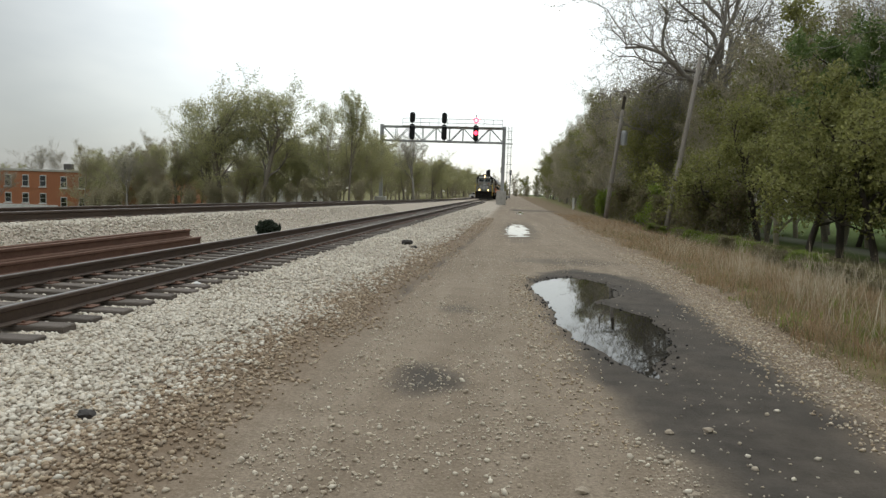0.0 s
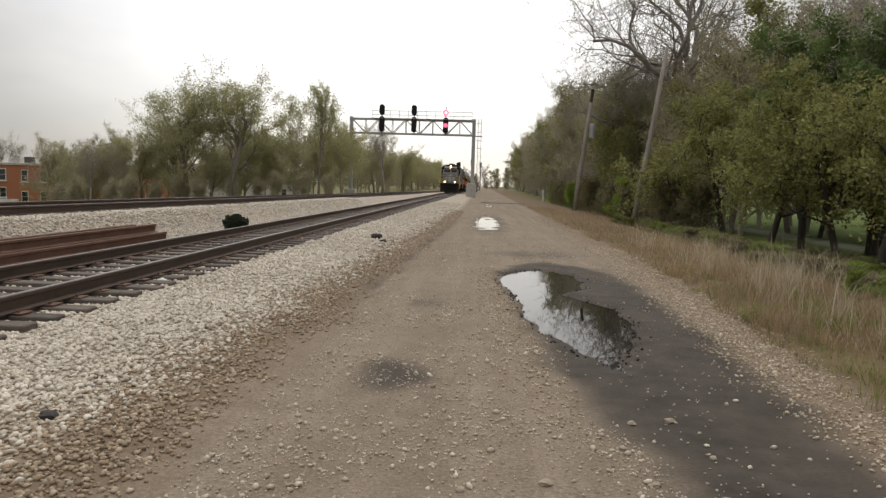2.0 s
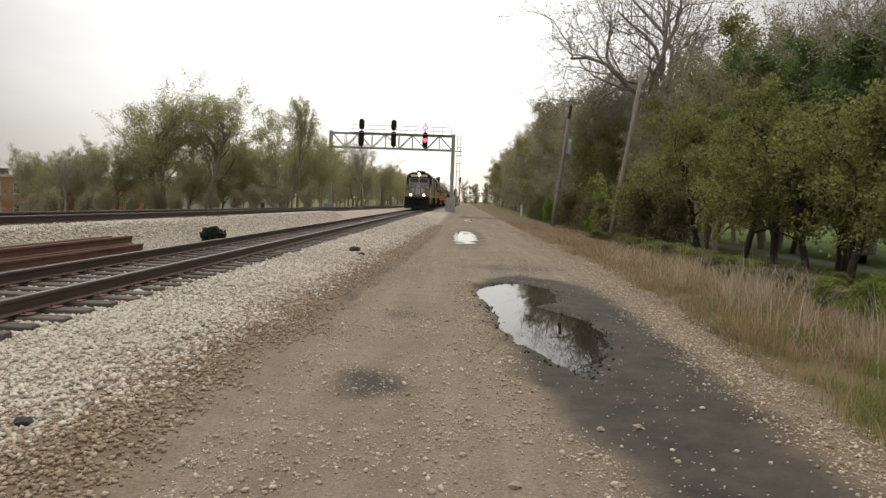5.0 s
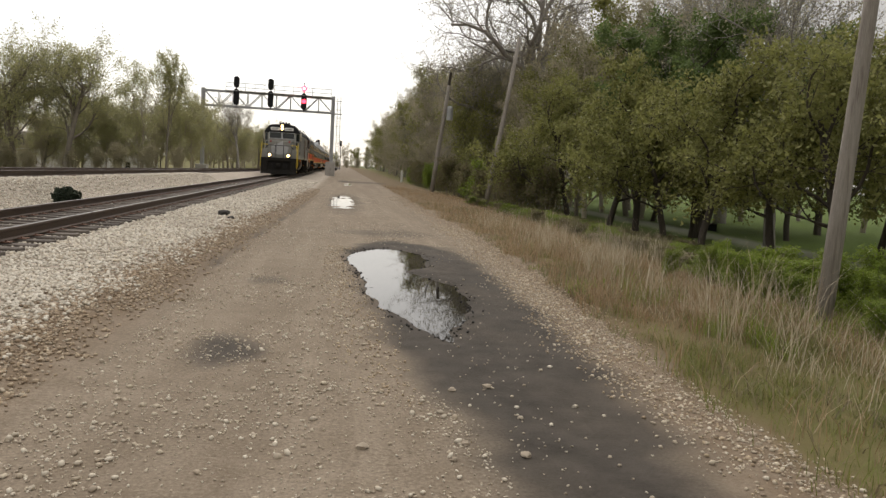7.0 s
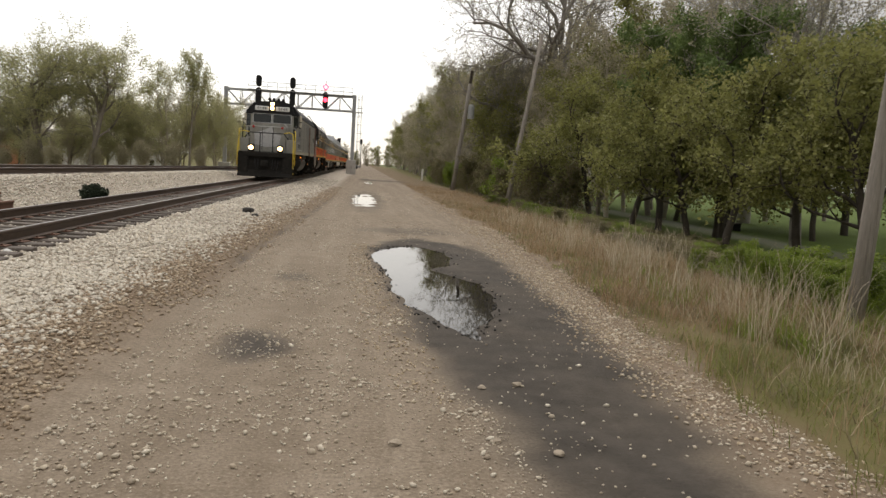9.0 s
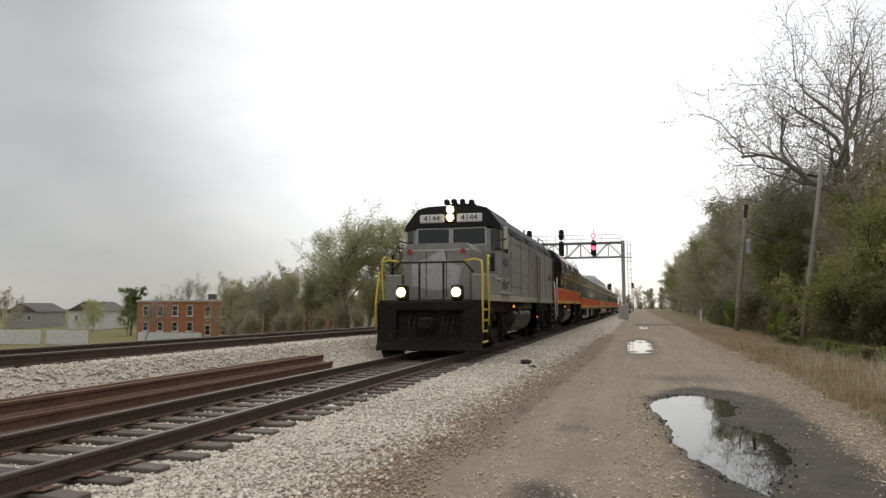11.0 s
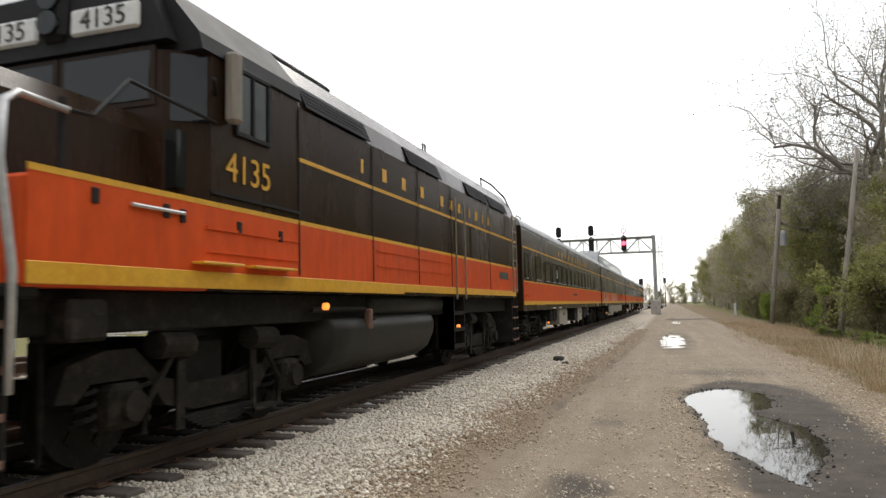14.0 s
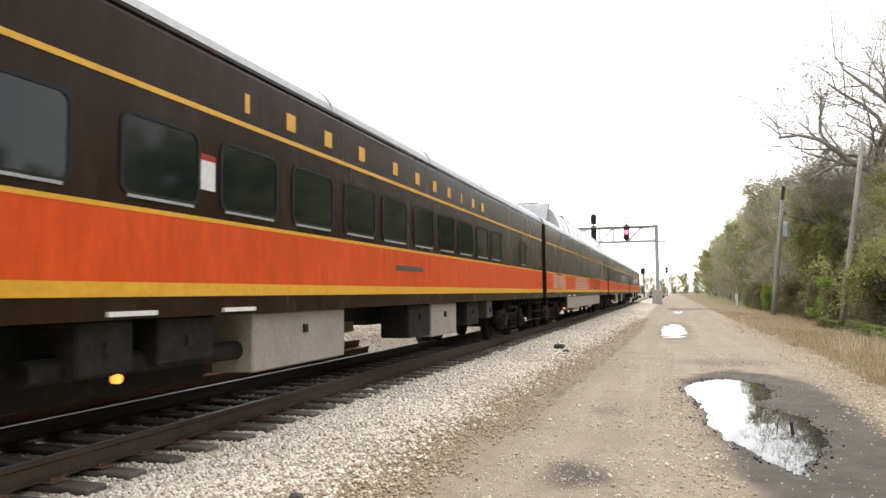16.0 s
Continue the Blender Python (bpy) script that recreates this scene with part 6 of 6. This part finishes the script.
        part("pipe_run", Shape().tube([(s * 1.4, 5.4, 1.3), (s * 1.4, 7.0, 1.3), (s * 1.42, 7.3, 1.15)], 0.035, 8), M_UNDER, loco)
        part("fuel_filler", Shape().box(min(s * 1.4, s * 1.5), max(s * 1.4, s * 1.5), 7.0, 7.12, 1.0, 1.3, 0.02), M_RUST, loco, "reddish fuel filler")
    tank = mirror([(0.35, 0.33), (0.8, 0.36), (1.12, 0.44), (1.33, 0.6), (1.44, 0.82), (1.47, 1.02), (1.42, 1.15), (1.28, 1.21)])
    belly = Shape()
    cuts = ((5.92, 0.03, 0.97), (5.98, 0.0, 1.0), (6.5, 0.0, 1.0), (9.7, 0.0, 1.0), (10.0, 0.06, 0.99), (10.2, 0.2, 0.96), (10.32, 0.42, 0.88))
    n = len(tank)
    ring = [(x * w, y, max(z, 0.33 + lift + 0.25 * (z - 0.33))) for y, lift, w in cuts for x, z in tank]
    belly.add(ring, [(a * n + k, a * n + (k + 1) % n, (a + 1) * n + (k + 1) % n, (a + 1) * n + k) for a in range(len(cuts) - 1) for k in range(n)]
              + [tuple(range(n - 1, -1, -1)), tuple(range((len(cuts) - 1) * n, len(cuts) * n))])
    part("fuel_tank", belly, M_TANK_DARK, loco, "grimy fuel tank with rounded belly", smooth=True)
    part("underframe", Shape().box(-1.3, 1.3, 0.7, 17.3, 1.15, 1.5, 0.02), M_UNDER, loco)
    part("tail_plate", Shape().box(-1.45, 1.45, 17.3, 17.4, 1.2, 3.6, 0.03), hull, loco)
    part("tail_coupler", Shape().box(-0.14, 0.14, 17.3, 18.0, 0.72, 1.0, 0.05), M_UNDER, loco)
    part("tail_pilot", Shape().box(-1.45, 1.45, 17.3, 17.4, 0.25, 1.2, 0.02), M_UNDER, loco)
    # roof gear
    for y in (6.2, 7.4, 12.9, 14.0, 15.1):
        part("roof_fan", Shape().disc((0, y, 4.54), 0.55, 0.14, "z", 24), M_BLACK, loco)
    part("roof_hatch", Shape().box(-0.8, 0.8, 8.3, 11.5, 4.4, 4.58, 0.04), M_ROOFGREY if grey else M_BLACK, loco)
    part("air_cooler", Shape().box(0.6, 1.12, 4.95, 6.6, 4.2, 4.5, 0.05), M_BLACK, loco)
    part("exhaust", Shape().box(-0.25, 0.25, 9.2, 10.0, 4.55, 4.7, 0.03), M_BLACK, loco)
    part("roof_hook", Shape().tube([(1.12, 10.6, 4.34), (1.12, 10.6, 4.52), (1.12, 10.75, 4.52), (1.12, 10.75, 4.34)], 0.025, 6), M_GALV, loco)
    num = "4144" if grey else "4135"
    writing(num, cab, 0.42, 3.82, 2.72, 1.54, M_LETTER if grey else M_YELLOW, "fleet number painted on the cab side")
    writing(num, cab, 0.42, 3.82, 2.72, -1.54, M_LETTER if grey else M_YELLOW, "fleet number painted on the cab side")
    if grey:
        for k in range(4):
            writing(num[k], loco, 0.5, 15.35 + k * 0.32, 2.7, 1.55, M_LETTER, "large dark fleet number on the cowl")
        for s in (1, -1):
            for k in range(4):
                part("letter_bar", side_plate(s, 1.53, 3.24 + k * 0.27, 3.43 + k * 0.27, 1.88, 2.12, 0.006), M_LETTER, loco, "plain dark lettering bar")
    loco_truck(loco, 3.83, axles)
    loco_truck(loco, 14.2, axles)
    return loco, axles


def coach_truck(parent, yc, axles):
    for s in (1, -1):
        a, b = sorted((s * 1.02, s * 1.14))
        fr = [(-1.75, 0.5), (-1.65, 0.8), (-0.9, 0.86), (-0.5, 0.72), (0.5, 0.72), (0.9, 0.86), (1.65, 0.8), (1.75, 0.5), (1.5, 0.62), (0.9, 0.66), (0.5, 0.5), (-0.5, 0.5), (-0.9, 0.66), (-1.5, 0.62)]
        t = part("truck_frame", Shape().prism([(yc + y, z) for y, z in fr], a, b, "x"), M_TRUCK, parent, "dusty coach truck side frame")
        for dy in (-1.25, 1.25):
            j = Shape().box(min(s * 1.0, s * 1.22), max(s * 1.0, s * 1.22), yc + dy - 0.17, yc + dy + 0.17, 0.28, 0.64, 0.04)
            part("journal_box", j.disc((s * 1.25, yc + dy, 0.46), 0.12, 0.07, "x", 12), M_TRUCK, t)
            for q in (-0.33, 0.33):
                part("coil_spring", coil(s * 1.1, yc + dy + q, 0.3, 0.72, 0.08), M_UNDER, t)
        for q in (-0.22, 0.22):
            part("bolster_spring", coil(s * 1.12, yc + q, 0.22, 0.66, 0.11, 0.028), M_TRUCK, t)
        part("spring_plank", Shape().box(min(s * 0.95, s * 1.25), max(s * 0.95, s * 1.25), yc - 0.5, yc + 0.5, 0.14, 0.22, 0.02), M_TRUCK, t)
        part("damper", Shape().tube([(s * 1.26, yc + 0.75, 0.3), (s * 1.26, yc + 0.6, 0.95)], 0.045, 8), M_TRUCK, t)
        part("brake_beam", Shape().tube([(s * 1.2, yc - 0.8, 0.9), (s * 1.2, yc + 0.8, 0.9)], 0.05, 8), M_UNDER, t)
    part("bolster", Shape().box(-1.0, 1.0, yc - 0.3, yc + 0.3, 0.5, 1.1, 0.04), M_UNDER, parent)
    for dy in (-1.25, 1.25):
        axles.append((wheelset(parent, yc + dy, 0.457), yc + dy, 0.457))


COACH_WINDOWS = [(1.0, 1.5), (2.85, 3.75), (4.75, 5.75), (6.3, 7.24), (7.63, 8.63), (9.02, 10.01), (10.4, 11.4), (11.73, 12.73), (13.12, 14.12), (14.53, 15.46), (15.85, 16.85), (17.27, 18.26), (18.65, 19.6), (22.16, 22.9)]


def coach_body(c, dome):
    """Shared shell of both kinds of coach: sides, roof, stripes, ends, gear below."""
    part("side_shell", Shape().prism(mirror([(1.5, 1.12), (1.5, 3.6), (1.475, 3.7)]), 0.45, 25.75), M_BROWN, c, "smooth dark brown body side")
    rf = [(1.48, 3.705)] + [(1.475 * math.cos(a) ** 0.8, 3.70 + 0.52 * math.sin(a)) for a in [k * math.pi / 16 for k in range(1, 8)]] + [(0, 4.225)]
    part("roof", Shape().prism(mirror(rf), 0.45, 25.75), M_ROOFGREY, c, "pale grey rounded roof", smooth=False)
    for s in (1, -1):
        part("orange_band", side_plate(s, 1.5, 0.6, 25.7, 1.42, 2.0), M_ORANGE, c, "orange lower band")
        part("upper_stripe", side_plate(s, 1.5, 0.6, 25.7, 3.04, 3.09, 0.009), M_YELLOW, c, "yellow stripe")
        part("band_stripe", side_plate(s, 1.5, 0.6, 25.7, 2.0, 2.04, 0.009), M_YELLOW, c, "yellow stripe")
        part("bottom_stripe", side_plate(s, 1.5, 0.6, 25.7, 1.3, 1.42, 0.009), M_YELLOW, c, "broad yellow stripe")
        part("roof_gutter", Shape().tube([(s * 1.495, 0.5, 3.66), (s * 1.495, 25.7, 3.66)], 0.018, 5), M_BROWN, c)
        for y in (0.7, 24.9):
            st = part("end_steps", Shape().box(min(s * 1.1, s * 1.15), max(s * 1.1, s * 1.15), y, y + 0.6, 0.4, 1.15), M_UNDER, c)
            for k in range(3):
                part("step_tread", Shape().box(min(s * 1.15, s * 1.45), max(s * 1.15, s * 1.45), y, y + 0.6, 0.42 + k * 0.26, 0.45 + k * 0.26), M_UNDER, st)
            part("grab_iron", Shape().tube([(s * 1.52, y + 0.02, 1.55), (s * 1.57, y + 0.02, 1.6), (s * 1.57, y + 0.5, 1.6), (s * 1.52, y + 0.5, 1.55)], 0.014, 5), M_ORANGE, c)
            part("grab_iron", Shape().tube([(s * 1.52, y + 0.02, 1.93), (s * 1.57, y + 0.02, 1.93), (s * 1.57, y + 0.5, 1.93), (s * 1.52, y + 0.5, 1.93)], 0.014, 5), M_ORANGE, c)
    for y0, y1 in ((0.05, 0.45), (25.75, 26.0)):
        part("diaphragm", Shape().box(-0.6, 0.6, y0, y1, 1.2, 3.6, 0.05), M_BLACK, c, "black gangway bellows")
    part("buffer_beam", Shape().box(-1.3, 1.3, 0.4, 0.6, 0.95, 1.3, 0.02), M_UNDER, c)
    part("coupler", Shape().box(-0.12, 0.12, 0, 0.6, 0.72, 0.98, 0.04).box(-0.12, 0.12, 25.6, 26.0, 0.72, 0.98, 0.04), M_UNDER, c)
    # block added only to keep the gap under the floor dark
    part("dark_filler", Shape().box(-0.88, 0.88, 5.5, 8.2, 0.42, 1.1, 0.03), M_UNDER, c, "black filler block added to darken the gap under the floor")
    part("centre_sill", Shape().box(-0.5, 0.5, 0.6, 25.4, 0.85, 1.15), M_UNDER, c)
    for s in (1, -1):
        for y0, y1, z0, mt in ((8.27, 10.5, 0.48, M_BOX), (14.2, 15.8, 0.5, M_BOX), (13.0, 14.1, 0.55, M_UNDER), (5.9, 6.5, 0.68, M_UNDER), (6.8, 7.6, 0.7, M_UNDER), (16.6, 17.6, 0.6, M_UNDER), (18.4, 18.9, 0.7, M_TANK)):
            b = part("equipment_box", Shape().box(min(s * 0.9, s * 1.42), max(s * 0.9, s * 1.42), y0, y1, z0, 1.12, 0.02), mt, c, "pale underfloor equipment box" if mt == M_BOX else "")
            part("box_latch", Shape().box(min(s * 1.42, s * 1.45), max(s * 1.42, s * 1.45), (y0 + y1) / 2 - 0.04, (y0 + y1) / 2 + 0.04, 0.85, 0.95), M_UNDER, b)
        for y in (6.1, 7.6):
            part("white_tag", side_plate(s, 1.5, y, y + 0.55, 1.145, 1.185, 0.03), M_BOARD, c)
        part("air_pipe", Shape().tube([(s * 1.2, 5.6, 0.75), (s * 1.2, 8.3, 0.72)], 0.1, 10), M_UNDER, c)
        part("side_lamp", Shape().disc((s * 1.25, 6.5, 0.62), 0.04, 0.06, "x", 12), M_LAMP_AMBER, c, "dim amber lamp")
    axles = []
    coach_truck(c, 3.7, axles)
    coach_truck(c, 22.3, axles)
    return axles


def coach_window(c, s, y0, y1, z0=2.2, z1=2.84):
    n = 5
    r = 0.09

    def outline(g):
        pts = []
        for cy, cz, a0 in ((y1 - r, z1 - r, 0), (y0 + r, z1 - r, 90), (y0 + r, z0 + r, 180), (y1 - r, z0 + r, 270)):
            for k in range(n):
                a = radians(a0 + 90 * k / (n - 1))
                pts.append((cy + (r + g) * math.cos(a), cz + (r + g) * math.sin(a)))
        return pts

    w = part("window", Shape().prism(outline(0), min(s * 1.49, s * 1.505), max(s * 1.49, s * 1.505), "x"), M_GLASS, c, "dark rounded window")
    o, i = outline(0.035), outline(0.0)
    m = len(o)
    f = Shape()
    f.add([(s * 1.515, *p) for p in o] + [(s * 1.515, *p) for p in i] + [(s * 1.49, *p) for p in o] + [(s * 1.49, *p) for p in i],
          [q for k in range(m) for q in ((k, (k + 1) % m, m + (k + 1) % m, m + k), (k, 2 * m + k, 2 * m + (k + 1) % m, (k + 1) % m), (m + k, m + (k + 1) % m, 3 * m + (k + 1) % m, 3 * m + k))])
    part("window_gasket", f, M_BLACK, w)
    part("window_sill", side_plate(s, 1.505, y0 + 0.05, y1 - 0.05, z0 - 0.05, z0 - 0.025, 0.012), M_GALV, w)


def passenger_coach():
    c = thing("passenger_coach", "dark brown and orange passenger coach with yellow stripes and rounded windows", "railway coach", None, "train vehicles")
    axles = coach_body(c, False)
    for s in (1, -1):
        for y0, y1 in COACH_WINDOWS:
            coach_window(c, s, y0 - 0.06, y1 - 0.06, 2.16, 2.88 if y0 < 4 else 2.79)
        for k, y in enumerate((8.0, 8.9, 9.85, 10.9, 12.2, 13.25, 14.2, 15.1, 16.0, 16.9, 17.75)):
            wd = 0.08 if k in (0, 8) else 0.2
            part("letter_bar", side_plate(s, 1.5, y - wd / 2, y + wd / 2, 3.2, 3.4, 0.006), M_YELLOW, c, "plain yellow lettering bar")
        part("notice", side_plate(s, 1.5, 7.24, 7.46, 2.3, 2.62, 0.006), M_BOARD, c, "white notice with a red head")
        part("notice_head", side_plate(s, 1.5, 7.24, 7.46, 2.58, 2.64, 0.008), M_REDGLASS, c)
        part("name_bar", side_plate(s, 1.506, 12.2, 13.5, 1.68, 1.76, 0.004), M_LETTER, c, "plain dark name bar")
    part("roof_vent", Shape().box(-0.3, 0.4, 1.3, 1.8, 4.1, 4.36, 0.05), M_BLACK, c)
    for x in (0.2, 0.9):
        part("roof_conduit", Shape().tube([(x, 2.6, 4.1), (x, 2.7, 4.28), (x, 3.4, 4.28), (x, 3.5, 4.1)], 0.03, 6), M_STEEL, c)
    for y in (6, 10, 14, 18, 22):
        part("roof_seam", Shape().prism(mirror([(1.485, 3.705)] + [(1.485 * math.cos(a) ** 0.8, 3.705 + 0.53 * math.sin(a)) for a in [k * math.pi / 16 for k in range(1, 8)]] + [(0, 4.24)]), y, y + 0.03), M_ROOFGREY, c)
    return c, axles


def dome_coach():
    c = thing("dome_coach", "dark brown and orange dome coach with a long glazed roof", "railway coach", None, "train vehicles")
    axles = coach_body(c, True)
    arch = [(1.4 * math.cos(a) ** 0.7, 3.7 + 1.25 * math.sin(a)) for a in [k * math.pi / 20 for k in range(0, 10)]] + [(0, 4.955)]
    part("dome_glass", Shape().prism(mirror(arch), 4.6, 24.6), M_DOMEGLASS, c, "tinted curved dome glazing")
    part("dome_front", Shape().prism([(3.6, 4.0), (4.6, 4.0), (4.6, 4.95), (4.3, 4.88)], -1.0, 1.0, "x"), M_ROOFGREY, c, "sloping dome front")
    part("dome_crown", Shape().box(-0.55, 0.55, 4.5, 24.7, 4.92, 5.0, 0.03), M_ROOFGREY, c, "pale roof strip over the dome")
    big = [(x * 1.015, 3.7 + (z - 3.7) * 1.02) for x, z in arch]
    for k in range(14):
        y = 4.6 + 20 * k / 13
        part("dome_rib", Shape().prism(mirror(big), y - 0.05, y + 0.05), M_STEEL, c, "bright rib between dome panes")
    for s in (1, -1):
        for y0 in (3.0, 15.2, 16.4, 17.6, 18.8):
            coach_window(c, s, y0, y0 + 0.95, 1.5, 1.98)
        for k in range(7):
            part("vent_louvre", side_plate(s, 1.506, 2.0, 5.2, 1.46 + k * 0.075, 1.49 + k * 0.075, 0.01), M_CREAM, c)
            part("vent_louvre", side_plate(s, 1.506, 8.5, 13.5, 1.46 + k * 0.075, 1.49 + k * 0.075, 0.01), M_CREAM, c)
        part("skirt", side_plate(s, 1.44, 6.0, 19.8, 0.62, 1.2, 0.05, 0.01), M_BOX, c, "pale lower skirt")
    part("roof_vent", Shape().box(-0.5, 0.5, 1.2, 3.0, 4.1, 4.4, 0.05), M_BLACK, c)
    return c, axles


LOCO_A, AX_A = locomotive("grey")
LOCO_B, AX_B = locomotive("brown")
LOCO_A.scale = LOCO_B.scale = (1.02, 1, 1.0)
COACH_A, AX_C = passenger_coach()
DOME, AX_D = dome_coach()
COACH_B = tagged(copy_thing(COACH_A, pose(0, 0, 0)), "dark brown and orange passenger coach behind the dome coach")
COACH_C = tagged(copy_thing(COACH_A, pose(0, 0, 0)), "dark brown and orange passenger coach at the train's tail")


def wheels_of(ob):
    return [(o, o.matrix_basis.translation.y, 0.457) for o in ob.children if o.name.startswith("wheelset")]


def front_at(t):
    """Where the leading coupler stands along the line, t seconds into the clip."""
    return 0.010536 * t ** 3 - 0.34561 * t ** 2 - 7.86008 * t + 132.638


def motions():
    place = 0.0
    for ob, axles, length in ((LOCO_A, AX_A, 18.03), (LOCO_B, AX_B, 18.03), (COACH_A, AX_C, 26.0), (DOME, AX_D, 26.0), (COACH_B, wheels_of(COACH_B), 26.0), (COACH_C, wheels_of(COACH_C), 26.0)):
        walk(ob, [(k * 0.25, pose(TRACK_X, front_at(k * 0.25) + place, RAIL_Z)) for k in range(65)])
        place += length
        for w, y, r in axles:
            step = 2 if r > 0.48 else 1
            walk(w, [(f / FPS, pose(0, y, r, math.degrees((front_at(0) - front_at(f / FPS)) / r))) for f in range(0, 481, step)])


motions()
